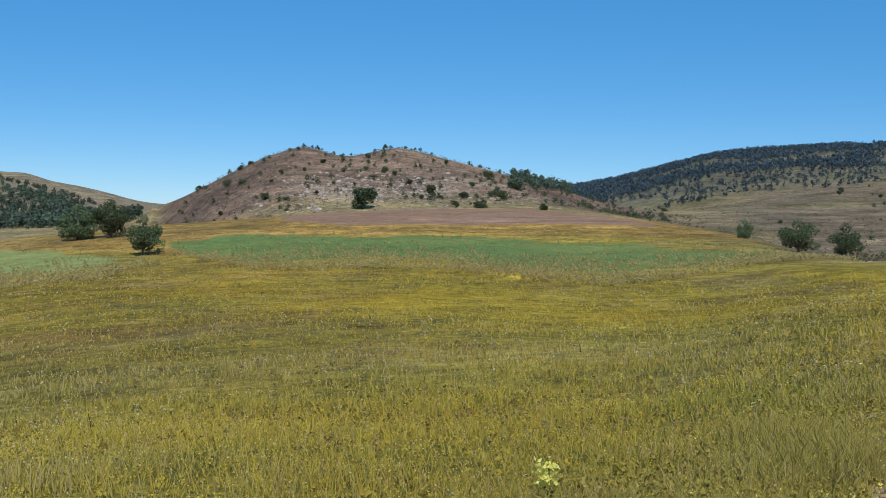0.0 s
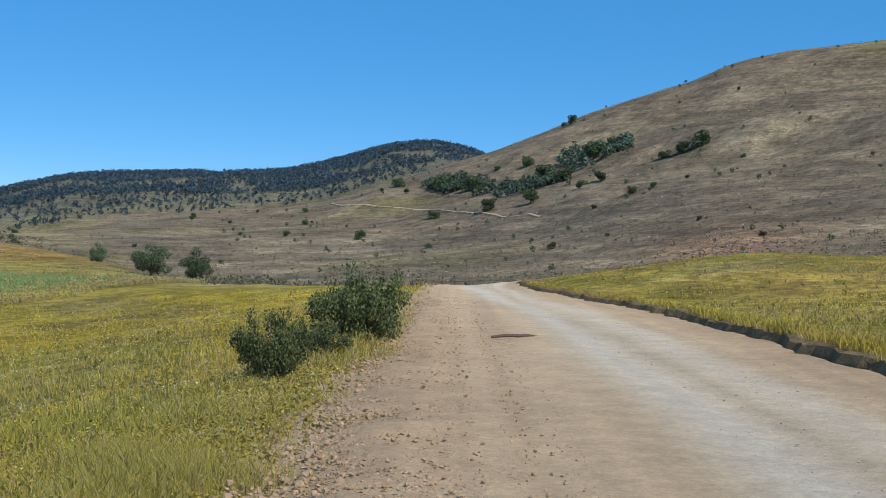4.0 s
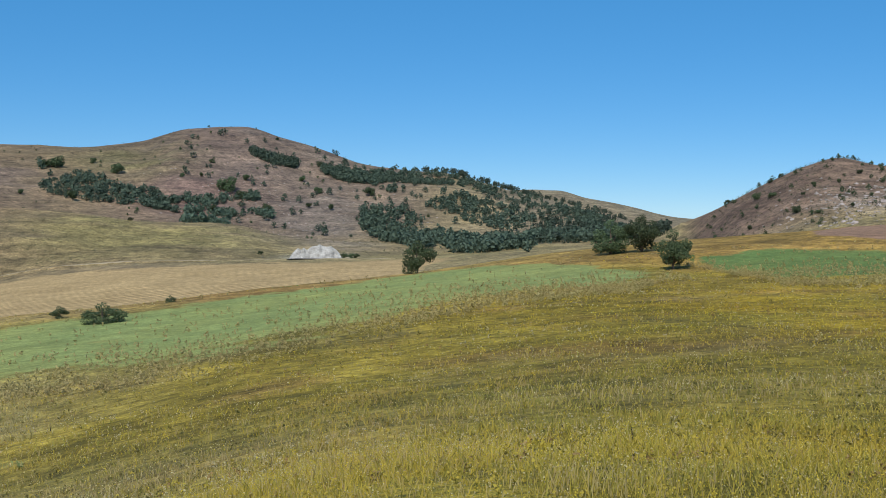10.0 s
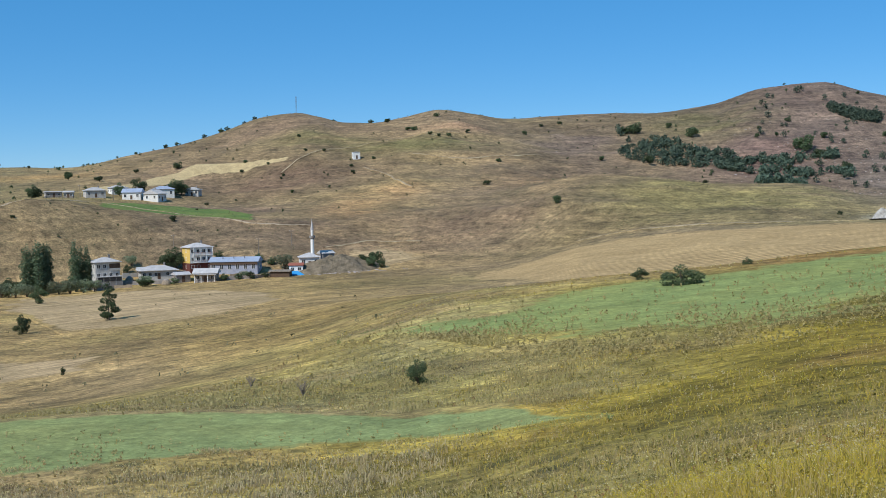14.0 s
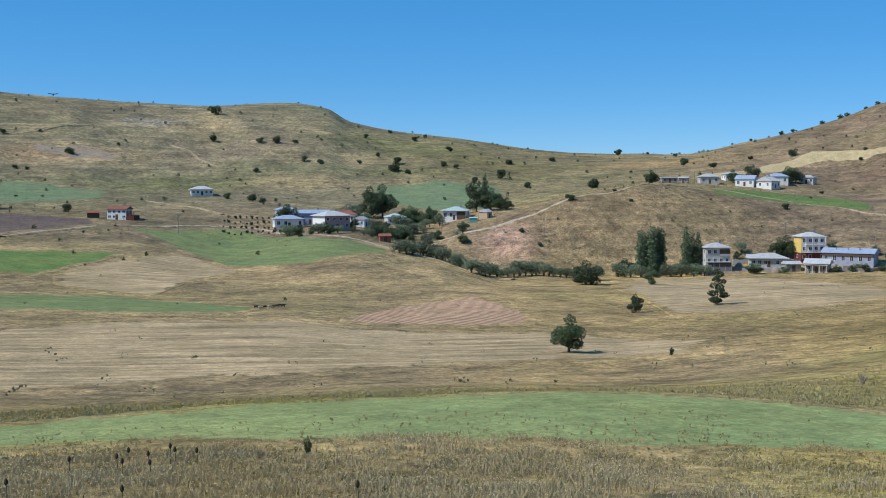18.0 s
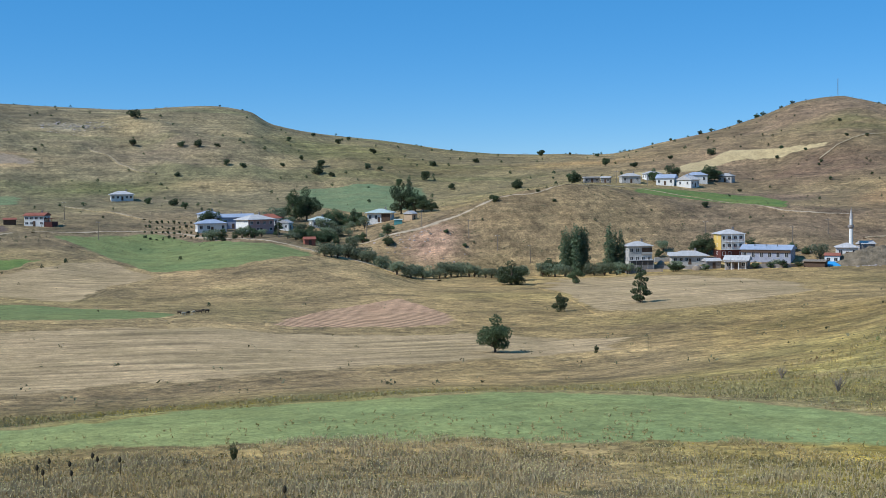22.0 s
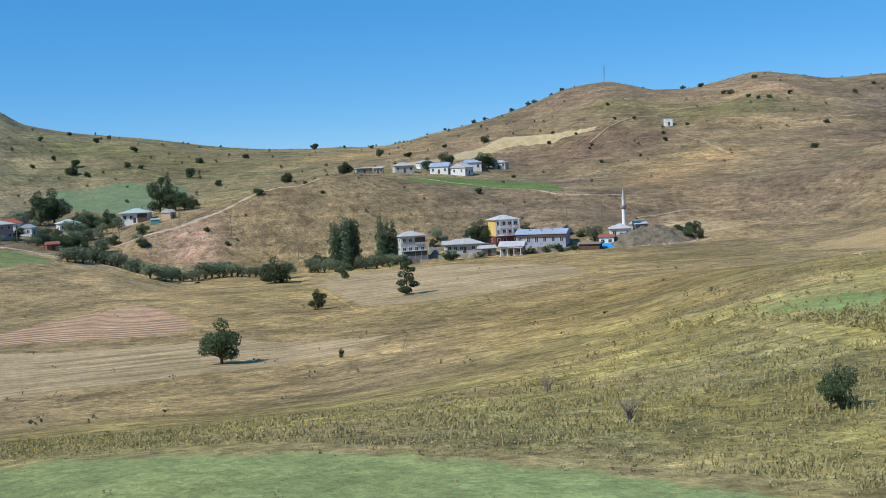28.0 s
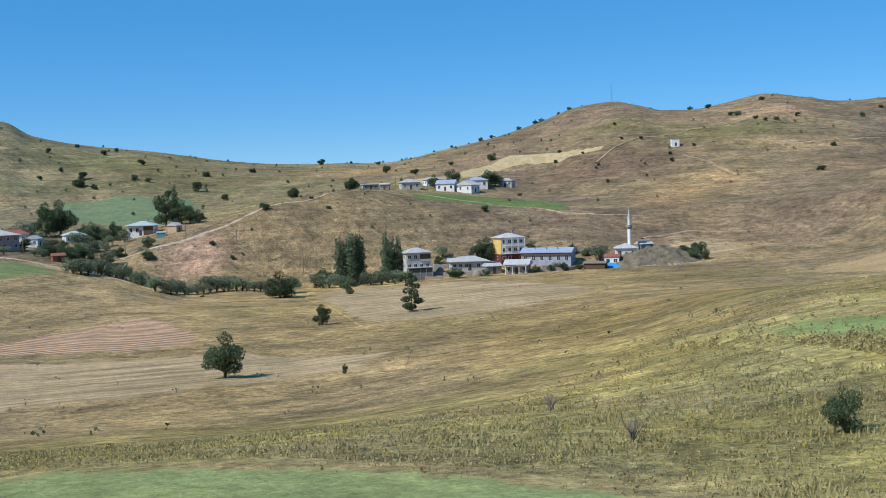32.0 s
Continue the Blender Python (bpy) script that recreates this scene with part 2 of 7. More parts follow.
# ---- materials ----
def nodes_of(name, rough=0.8, spec=0.3, metal=0.0):
    m = bpy.data.materials.new(name)
    m.use_nodes = True
    t = m.node_tree
    b = t.nodes["Principled BSDF"]
    b.inputs["Roughness"].default_value, b.inputs["Specular IOR Level"].default_value, b.inputs["Metallic"].default_value = rough, spec, metal
    return m, t, b


def add(t, kind, **values):
    n = t.nodes.new("ShaderNode" + kind)
    for k, v in values.items():
        n.inputs[k.replace("_", " ")].default_value = v
    return n


def noise_of(t, scale, detail=4.0, rough=0.6, coord=None):
    n = add(t, "TexNoise", Scale=scale, Detail=detail, Roughness=rough)
    c = coord or t.nodes.new("ShaderNodeTexCoord").outputs["Object"]
    t.links.new(c, n.inputs["Vector"])
    return n.outputs["Fac"]


def blend(t, mode, fac, a, b):
    n = t.nodes.new("ShaderNodeMix")
    n.data_type, n.blend_type = "RGBA", mode
    for value, socket in ((fac, n.inputs[0]), (a, n.inputs[6]), (b, n.inputs[7])):
        if hasattr(value, "is_linked"):
            t.links.new(value, socket)
        else:
            socket.default_value = value if isinstance(value, float) else (*value, 1)
    return n.outputs[2]


def ramp(t, fac, lo, hi, a=0.0, b=1.0):
    n = t.nodes.new("ShaderNodeMapRange")
    t.links.new(fac, n.inputs["Value"])
    for k, v in (("From Min", lo), ("From Max", hi), ("To Min", a), ("To Max", b)):
        n.inputs[k].default_value = v
    return n.outputs["Result"]


def bumped(t, b, fac, strength, distance):
    n = add(t, "Bump", Strength=strength, Distance=distance)
    t.links.new(fac, n.inputs["Height"])
    t.links.new(n.outputs["Normal"], b.inputs["Normal"])


def surface(name, one, two, scale=3.0, fine=25.0, rough=0.85, spec=0.25, metal=0.0, bump=0.3, deep=0.02, vary=0.0, island=False):
    """A worn, uneven surface between two colours, with grain at two sizes; vary: how much pieces differ."""
    m, t, b = nodes_of(name, rough, spec, metal)
    big, small = noise_of(t, scale), noise_of(t, fine, 5, 0.7)
    c = blend(t, "MIX", ramp(t, big, 0.32, 0.68), one, two)
    c = blend(t, "MULTIPLY", 1.0, c, blend(t, "MIX", ramp(t, small, 0.3, 0.7), (0.72, 0.72, 0.72), (1.12, 1.12, 1.12)))
    if vary:
        source = t.nodes.new("ShaderNodeNewGeometry").outputs["Random Per Island"] if island else t.nodes.new("ShaderNodeObjectInfo").outputs["Random"]
        n = add(t, "HueSaturation")
        t.links.new(c, n.inputs["Color"])
        t.links.new(ramp(t, source, 0, 1, 1 - vary, 1 + vary), n.inputs["Value"])
        t.links.new(ramp(t, source, 0, 1, 0.5 + 0.06 * vary, 0.5 - 0.06 * vary), n.inputs["Hue"])
        c = n.outputs["Color"]
    t.links.new(c, b.inputs["Base Color"])
    if bump:
        bumped(t, b, small, bump, deep)
    return m


def upland_colour(t, c):
    """Dry upland: the tint of a soil or sward, mottled at five sizes, with sheep terraces, tussocks and bare spots."""
    for scale, lo, hi in ((0.012, 0.75, 1.25), (0.07, 0.64, 1.34), (0.35, 0.54, 1.46), (1.6, 0.52, 1.5), (6.0, 0.66, 1.36)):
        f = ramp(t, noise_of(t, scale, 5, 0.65), 0.3, 0.7, 0, 1)
        c = blend(t, "MULTIPLY", 1.0, c, blend(t, "MIX", f, (lo, lo * 1.0, lo * 1.02), (hi, hi * 0.99, hi * 0.94)))
    mp = t.nodes.new("ShaderNodeMapping")
    mp.inputs["Scale"].default_value = (0.03, 0.03, 0.6)
    t.links.new(t.nodes.new("ShaderNodeTexCoord").outputs["Object"], mp.inputs["Vector"])
    ledge = ramp(t, noise_of(t, 1.0, 6, 0.7, mp.outputs["Vector"]), 0.36, 0.64)
    c = blend(t, "MULTIPLY", 1.0, c, blend(t, "MIX", ledge, (0.72, 0.745, 0.75), (1.22, 1.2, 1.16)))
    for scale, width, share, tone in ((0.33, 0.26, 0.7, (0.075, 0.075, 0.035)), (0.9, 0.3, 0.6, (0.085, 0.08, 0.04))):
        tuft = add(t, "TexVoronoi", Scale=scale)
        t.links.new(t.nodes.new("ShaderNodeTexCoord").outputs["Object"], tuft.inputs["Vector"])
        f = ramp(t, tuft.outputs["Distance"], 0.1, width, share, 0.0)
        f2 = t.nodes.new("ShaderNodeMath")
        f2.operation = "MULTIPLY"
        t.links.new(f, f2.inputs[0])
        t.links.new(ramp(t, noise_of(t, 0.03 + 0.02 * scale, 3, 0.6), 0.42, 0.58), f2.inputs[1])
        c = blend(t, "MIX", f2.outputs[0], c, tone)
    return c


def land_material():
    m, t, b = nodes_of("upland", 0.95, 0.12)
    at = t.nodes.new("ShaderNodeAttribute")
    at.attribute_name = "tint"
    t.links.new(upland_colour(t, at.outputs["Color"]), b.inputs["Base Color"])
    bumped(t, b, noise_of(t, 0.5, 7, 0.75), 0.8, 0.9)
    return m


def crop_material(name, one, two, rows=0.0, turn=0.0, strength=0.3, swaths=False, thin=0.5):
    """A field of one crop, streaked along its sowing or mowing rows."""
    m, t, b = nodes_of(name, 0.95, 0.1)
    c = blend(t, "MIX", ramp(t, noise_of(t, 0.05, 5, 0.6), 0.35, 0.65), one, two)
    for scale, k in ((0.18, 0.2), (0.9, 0.24), (4.0, 0.28)):
        c = blend(t, "MULTIPLY", 1.0, c, blend(t, "MIX", ramp(t, noise_of(t, scale, 4, 0.7), 0.3, 0.7), (1 - k, 1 - k, 1 - k), (1 + k, 1 + k, 1 + k)))
    if rows:
        mp = t.nodes.new("ShaderNodeMapping")
        mp.inputs["Rotation"].default_value = (0, 0, radians(turn))
        t.links.new(t.nodes.new("ShaderNodeTexCoord").outputs["Object"], mp.inputs["Vector"])
        if swaths:
            w = add(t, "TexWave", Scale=rows, Distortion=5.0, Detail=3.0)
            w.inputs["Detail Scale"].default_value = 0.25
            t.links.new(mp.outputs["Vector"], w.inputs["Vector"])
            streak = w.outputs["Fac"]
        else:
            st = t.nodes.new("ShaderNodeMapping")
            st.inputs["Scale"].default_value = (rows * 4, rows * 0.22, 0.05)
            t.links.new(mp.outputs["Vector"], st.inputs["Vector"])
            streak = ramp(t, noise_of(t, 1.0, 5, 0.65, st.outputs["Vector"]), 0.34, 0.66)
        c = blend(t, "MULTIPLY", 1.0, c, blend(t, "MIX", streak, (1 - strength, 1 - strength, 1 - strength), (1 + strength, 1 + strength * 0.95, 1 + strength * 0.85)))
    edge, soil = t.nodes.new("ShaderNodeAttribute"), t.nodes.new("ShaderNodeAttribute")
    edge.attribute_name, soil.attribute_name = "edge", "tint"
    ragged = t.nodes.new("ShaderNodeMath")
    ragged.operation = "ADD"
    t.links.new(edge.outputs["Fac"], ragged.inputs[0])
    t.links.new(ramp(t, noise_of(t, 0.35, 6, 0.75), 0.3, 0.7, -0.5, 0.5), ragged.inputs[1])
    drift = t.nodes.new("ShaderNodeMath")
    drift.operation = "ADD"
    t.links.new(ragged.outputs[0], drift.inputs[0])
    t.links.new(ramp(t, noise_of(t, 0.06, 4, 0.6), 0.3, 0.7, -thin, thin), drift.inputs[1])
    gaps = upland_colour(t, soil.outputs["Color"])
    c = blend(t, "MIX", ramp(t, drift.outputs[0], 0.3, 0.7), gaps, c)
    t.links.new(c, b.inputs["Base Color"])
    bumped(t, b, noise_of(t, 1.6, 6, 0.7), 0.6, 0.25)
    return m


# ---- the land as one sheet ----
def mesh_from(name, verts, faces, material=None, smooth=False):
    me = bpy.data.meshes.new(name)
    verts, faces = np.asarray(verts, np.float32), np.asarray(faces, np.int32)
    me.vertices.add(len(verts))
    me.vertices.foreach_set("co", verts.ravel())
    n, k = faces.shape
    me.loops.add(n * k)
    me.loops.foreach_set("vertex_index", faces.ravel())
    me.polygons.add(n)
    me.polygons.foreach_set("loop_start", np.arange(0, n * k, k, dtype=np.int32))
    me.polygons.foreach_set("use_smooth", np.full(n, smooth))
    me.update(calc_edges=True)
    if material:
        me.materials.append(material)
    return me


def grid_faces(rows, cols):
    i = np.arange(rows * cols).reshape(rows, cols)
    return np.stack([i[:-1, :-1], i[1:, :-1], i[1:, 1:], i[:-1, 1:]], -1).reshape(-1, 4)


def near_mask(v, lo, hi):
    return np.clip((v - lo) / (hi - lo), 0, 1)


def bump_at(az, r, az0, daz, r0, dr):
    """A soft patch on the plan, 1 at its middle."""
    return np.exp(-((az - az0) / daz) ** 2 - ((r - r0) / dr) ** 2)


TAN, RUST, OLIVE, MAUVE = (0.42, 0.32, 0.19), (0.40, 0.28, 0.16), (0.20, 0.205, 0.095), (0.25, 0.19, 0.155)
PATCHES = ((52.4, 1.7, 822, 14, 0.9, (0.41, 0.29, 0.195)), (57.6, 1.6, 560, 28, 0.7, RUST), (55.2, 1.2, 610, 30, 0.7, RUST), (57.6, 1.3, 585, 34, 0.8, (0.44, 0.32, 0.175)), (50.7, 2.6, 720, 14, 0.8, TAN), (48, 3, 640, 40, 0.5, RUST), (45, 3, 560, 40, 0.5, TAN),
           (60.5, 3.0, 690, 30, 0.85, (0.24, 0.18, 0.125)), (63, 3, 600, 30, 0.5, MAUVE), (54.5, 3.0, 770, 24, 0.6, OLIVE), (51.4, 3.6, 498, 30, 0.7, (0.25, 0.19, 0.135)), (46.5, 2.4, 800, 50, 0.6, (0.28, 0.225, 0.19)), (55.3, 2.0, 452, 16, 0.8, TAN), (59, 3, 800, 30, 0.5, OLIVE), (62, 3, 850, 40, 0.5, (0.27, 0.21, 0.15)),
           (100.5, 3.2, 747, 22, 0.7, (0.37, 0.265, 0.175)), (89.4, 2.4, 699, 14, 0.7, TAN), (94.9, 2.5, 690, 22, 0.6, OLIVE), (72.5, 2.4, 810, 24, 0.7, RUST), (84, 3, 850, 40, 0.5, OLIVE), (92, 3, 800, 40, 0.5, MAUVE), (80, 3, 790, 40, 0.5, (0.26, 0.215, 0.12)), (96.7, 1.0, 863, 12, 0.8, (0.42, 0.37, 0.31)), (93.8, 0.8, 860, 50, 0.4, TAN),
           (37.9, 2.0, 762, 50, 0.8, (0.265, 0.195, 0.18)), (35.5, 2.0, 830, 40, 0.5, (0.25, 0.205, 0.19)), (31.3, 2.4, 724, 60, 0.7, (0.25, 0.215, 0.205)), (30.8, 2.0, 530, 60, 0.5, (0.26, 0.215, 0.205)), (33, 2, 640, 40, 0.5, (0.25, 0.205, 0.195)), (40, 5, 490, 50, 0.75, (0.35, 0.31, 0.145)), (40, 2.5, 850, 50, 0.5, OLIVE))


def beside_line(x, y):
    """Metres to the right of the road's straight middle line (left: minus)."""
    return (np.asarray(x) - 1.15) * 0.854 - (np.asarray(y) + 1.7) * 0.52


def soil_tint(x, y):
    az, r = bearing(x, y)
    az, r = np.broadcast_arrays(az, r)
    wob = fractal(x, y, 25, 50, 4)
    big = fractal(x, y, 120, 60, 4)
    c = np.empty(az.shape + (3,))
    c[:] = (0.28, 0.22, 0.15)

    def lay(mask, colour):
        mask = np.clip(mask, 0, 1)[..., None]
        c[:] = c * (1 - mask) + np.array(colour) * mask
    # dry slopes: tan, olive and mauve-grey soils
    lay(near_mask(big, -0.1, 0.5) * 0.6, (0.225, 0.195, 0.105))
    lay(near_mask(wob, 0.15, 0.6) * 0.45, (0.33, 0.26, 0.15))
    stony = near_mask(r, 300, 340) * near_mask(-az, -14, -13) * near_mask(az, -12, -9) * (r < 600)
    lay(stony * 0.95, (0.235, 0.168, 0.152))
    lay(stony * bump_at(az, r, 3.4, 4.6, 326, 42) * 0.85 * near_mask(fractal(x, y, 12, 171, 5), -0.15, 0.2), (0.54, 0.445, 0.41))
    lay(stony * bump_at(az, r, -1.5, 4, 345, 40) * near_mask(fractal(x, y, 10, 172, 5), 0.0, 0.3), (0.42, 0.34, 0.30))
    mauve = near_mask(az, 24, 28) * near_mask(-az, -43, -37) * near_mask(r, 600, 720) * (r < 1200)
    lay(mauve * 0.95, (0.235, 0.185, 0.165))
    lay(mauve * near_mask(wob, 0.1, 0.5) * 0.6, (0.29, 0.245, 0.225))
    right = near_mask(-az, 10, 16) * near_mask(r, 100, 130) * (r < 1150)
    lay(right * 0.85, (0.255, 0.20, 0.16))
    lay(right * near_mask(wob, 0.2, 0.6) * 0.6, (0.37, 0.30, 0.225))
    lay(right * near_mask(fractal(x, y, 22, 151, 4), 0.1, 0.45) * 0.65, (0.165, 0.135, 0.10))
    lay(right * near_mask(fractal(az * 8, r, 30, 153, 4), 0.2, 0.5) * 0.6, (0.40, 0.33, 0.255))
    lay(right * near_mask(big, 0.1, 0.4) * 0.6 * near_mask(fractal(az * 6, r, 40, 155, 3), -0.1, 0.3), (0.235, 0.225, 0.075))
    lay(bump_at(az, r, -44.6, 3.6, 200, 50) * 1.1, (0.37, 0.23, 0.165))
    lay(bump_at(az, r, 31.7, 1.2, 436, 12) * 1.6, (0.66, 0.62, 0.55))
    
    # far ridge ground greyed a little, haze put into its colour
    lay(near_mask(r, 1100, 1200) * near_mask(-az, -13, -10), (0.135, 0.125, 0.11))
    lay(near_mask(r, 520, 620) * near_mask(az, 12.5, 14) * near_mask(-az, -26, -22) * 0.95, (0.25, 0.20, 0.17))
    lay(near_mask(r, 1200, 1300) * near_mask(az, 11, 13), (0.235, 0.19, 0.16))
    knoll = near_mask(az, 60, 63) * near_mask(-az, -84, -82.5) * near_mask(r, 432, 445) * (1 - near_mask(r, 508, 530))
    lay(knoll * 0.95, (0.265, 0.215, 0.145))
    lay(bump_at(az, r, 79.4, 1.3, 450, 16) * near_mask(wob, -0.4, 0.1) * 1.3, (0.46, 0.33, 0.27))
    terrace = near_mask(az, 52, 60) * near_mask(-az, -82, -76) * near_mask(r, 515, 545) * (1 - near_mask(r, 625, 660))
    lay(terrace * 0.6, (0.37, 0.31, 0.17))
    table = near_mask(az, 68, 76) * near_mask(r, 560, 640) * (r < 1300)
    lay(table * 0.7, (0.25, 0.215, 0.15))
    lay(table * near_mask(fractal(az * 9, r, 60, 66, 4), 0.1, 0.4) * 0.6, (0.34, 0.27, 0.17))
    lay(table * near_mask(fractal(az * 7, r * 2, 70, 69, 4), 0.15, 0.4) * 0.5, (0.185, 0.19, 0.105))
    # the valley's hay meadows
    valley = near_mask(az, 52, 60) * near_mask(r, 95, 130) * (1 - near_mask(r, 424, 440))
    lay(valley * 0.8, (0.37, 0.29, 0.175))
    lay(valley * near_mask(fractal(x, y, 40, 77, 3), 0.0, 0.35) * 0.45, (0.29, 0.25, 0.13))
    # worn, mown and stony patches of the far slopes
    streak = fractal(az * 10, r * 2.5, 30, 161, 4)
    rough = 0.75 + 0.9 * streak
    for a0, da, r0, dr, strength, colour in PATCHES:
        lay(np.clip(1.6 * bump_at(az, r, a0, da, r0, dr) * rough, 0, 1) * min(1.0, strength * 1.3) * (r > 400), colour)
    # the unmown slope next to the road
    sward = 1 - near_mask(r, 150 + 40 * near_mask(-az, -20, -10), 230)
    sward = sward * (1 - near_mask(az, 55, 68) * near_mask(r, 62, 110)) * (1 - near_mask(-az, 12, 20) * near_mask(r, 80, 105))
    lay(sward, (0.33, 0.27, 0.075))
    gold = np.exp(-((r - 62 - 9 * wob - 0.4 * az) / 16) ** 2) * near_mask(-az, -34, -8)
    gold = np.maximum(gold, np.exp(-((r - 15 - 3 * wob) / 3.2) ** 2) * near_mask(az, -12, 0) * near_mask(-az, -50, -38))
    off = beside_line(x, y)
    gold = gold * (off < 0)
    lay(sward * gold * 0.9 * (0.6 + 0.6 * near_mask(fractal(x, y, 7, 181, 4), -0.3, 0.3)), (0.43, 0.33, 0.06))
    lay(sward * near_mask(fractal(x, y, 6, 183, 4), 0.1, 0.5) * near_mask(r, 20, 40) * 0.55, (0.36, 0.235, 0.125))
    lay(sward * near_mask(fractal(x, y, 8, 185, 4), 0.15, 0.5) * 0.5, (0.30, 0.255, 0.175))
    lay(sward * bump_at(az, r, -14.5, 4.5, 13.5, 2.8) * 0.9, (0.20, 0.215, 0.055))
    lay(sward * bump_at(az, r, -12, 3.0, 21, 3) * 0.6, (0.30, 0.25, 0.17))
    grey = np.exp(-((r - 27 - 5 * wob) / 6) ** 2) * near_mask(az, -25, -8)
    lay(sward * grey * 0.4, (0.27, 0.25, 0.15))
    lay(sward * near_mask(fractal(x, y, 14, 91, 4), 0.05, 0.45) * 0.45, (0.165, 0.165, 0.05))
    lay(sward * near_mask(az, 62, 72) * (r < 47) * 0.85, (0.29, 0.225, 0.14))
    lay(sward * near_mask(az, -19, -14) * near_mask(r, 122, 140) * 0.9, (0.36, 0.235, 0.115))
    lay(sward * near_mask(fractal(x, y, 9, 95, 4), 0.25, 0.6) * 0.4, (0.36, 0.26, 0.13))
    low = np.exp(-((r - 11 - 4 * wob) / 5) ** 2) * near_mask(az, -6, 4) * near_mask(-az, -48, -34)
    lay(sward * low * 0.6 * near_mask(fractal(x, y, 5, 97, 3), -0.3, 0.3), (0.45, 0.33, 0.06))
    dry = (near_mask(az, 24, 40) * near_mask(r, 58, 80))[..., None]
    rough_grass = np.clip(sward, 0, 1) * near_mask(az, 36, 52)
    lay(rough_grass * (0.55 + 0.4 * near_mask(fractal(x, y, 7, 191, 4), -0.3, 0.3)) * (r > 46), (0.29, 0.265, 0.135))
    lay(rough_grass * near_mask(fractal(x, y, 11, 193, 4), 0.0, 0.4) * 0.6 * (r > 46), (0.30, 0.235, 0.15))
    far_hill = (near_mask(az, 66, 74) * near_mask(r, 520, 600))[..., None]
    c *= 1 + dry * (np.array((0.95, 0.895, 1.04)) * (1 - far_hill) + np.array((0.93, 0.925, 1.0)) * far_hill - 1)
    c *= 1 + (right[..., None]) * (np.array((0.73, 0.70, 0.755)) - 1)
    c *= 1 + np.clip(mauve, 0, 1)[..., None] * (np.array((0.84, 0.8, 0.83)) - 1)
    c *= 1 + np.clip(stony, 0, 1)[..., None] * (np.array((0.84, 0.79, 0.83)) - 1)
    c *= 1 + (np.clip(sward, 0, 1) * near_mask(-az, -58, -44))[..., None] * (np.array((0.99, 0.98, 0.8)) - 1)
    ripe = (near_mask(az, -4, 14) * near_mask(r, 12, 30) * (1 - near_mask(r, 120, 150)))[..., None] * (1 - dry)
    c *= 1 + ripe * (np.array((1.01, 0.93, 0.92)) - 1)
    c *= 1 + (near_mask(az, 50, 60) * near_mask(r, 60, 90))[..., None] * (np.array((1.03, 0.99, 0.9)) - 1)
    c *= 1 + (near_mask(az, 40, 46) * near_mask(-az, -70, -66) * near_mask(r, 430, 470))[..., None] * (np.array((0.9, 0.9, 1.02)) - 1)
    near_side = (near_mask(az, 40, 47) * near_mask(-az, -84, -76) * near_mask(r, 55, 90) * (1 - near_mask(az, 56, 60) * near_mask(r, 425, 440)))[..., None]
    c *= 1 + near_side * (np.array((1.08, 1.06, 0.95)) - 1)
    c *= 1 + (near_mask(az, 56, 60) * near_mask(r, 425, 440))[..., None] * (np.array((1.0, 0.985, 0.98)) - 1)
    c *= 1 + (near_mask(az, 82, 88) * near_mask(r, 380, 460))[..., None] * (np.array((0.97, 1.0, 1.12)) - 1)
    c *= 1 + (np.clip(sward, 0, 1) * near_mask(-az, -22, -8) * near_mask(r, 3, 8))[..., None] * (np.array((0.97, 0.925, 0.86)) - 1)
    saddle = (near_mask(az, 33, 38) * near_mask(-az, -52, -46) * near_mask(r, 405, 450))[..., None]
    c *= 1 + saddle * (np.array((0.86, 0.85, 0.86)) - 1)
    # lightens this slope's tint and shifts it bluer
    slope_tone = (near_mask(az, 36, 45) * near_mask(-az, -77, -70) * near_mask(r, 14, 24) * (1 - near_mask(r, 140, 175)))[..., None]
    c *= 1 + slope_tone * (np.array((1.1, 1.11, 1.2)) - 1)
    c[..., 2] *= 0.86
    return c


cols, rads = len(AZ), len(RAD)
px, py = spot(AZ[:, None], RAD[None, :])
sheet = mesh_from("ground", np.stack([px, py, HEIGHTS], -1).reshape(-1, 3), grid_faces(cols, rads)[:, ::-1], land_material(), True)
tint = sheet.color_attributes.new("tint", "FLOAT_COLOR", "POINT")
tint.data.foreach_set("color", np.concatenate([soil_tint(px, py), np.ones((cols, rads, 1))], -1).astype(np.float32).ravel())
land = tagged(new("ground", sheet), "rolling dry upland of tan grass and stony soil", "ground", kind="structure")

# ---- fields: (bearing, distance) along the far and the near edge ----
GREEN = crop_material("green_crop", (0.11, 0.172, 0.048), (0.175, 0.205, 0.058), thin=0.65)
PALE_GREEN = crop_material("pale_green_crop", (0.225, 0.265, 0.088), (0.285, 0.288, 0.088), thin=0.95)
STRIP = crop_material("strip_crop", (0.235, 0.275, 0.105), (0.29, 0.295, 0.105), thin=0.85)
TEAL = crop_material("bluish_green_crop", (0.15, 0.20, 0.10), (0.19, 0.215, 0.105))
MEADOW = crop_material("valley_green_crop", (0.16, 0.195, 0.075), (0.20, 0.215, 0.08), 0.05, 40, 0.12)
FADED = crop_material("faded_stubble", (0.33, 0.245, 0.17), (0.30, 0.23, 0.155))
MOWN = crop_material("mown_hay", (0.45, 0.32, 0.175), (0.33, 0.24, 0.125), 0.13, -9, 0.38, thin=0.9)
GOLDEN = crop_material("golden_stubble", (0.44, 0.305, 0.145), (0.37, 0.255, 0.12), 0.1, 20, 0.24, True)
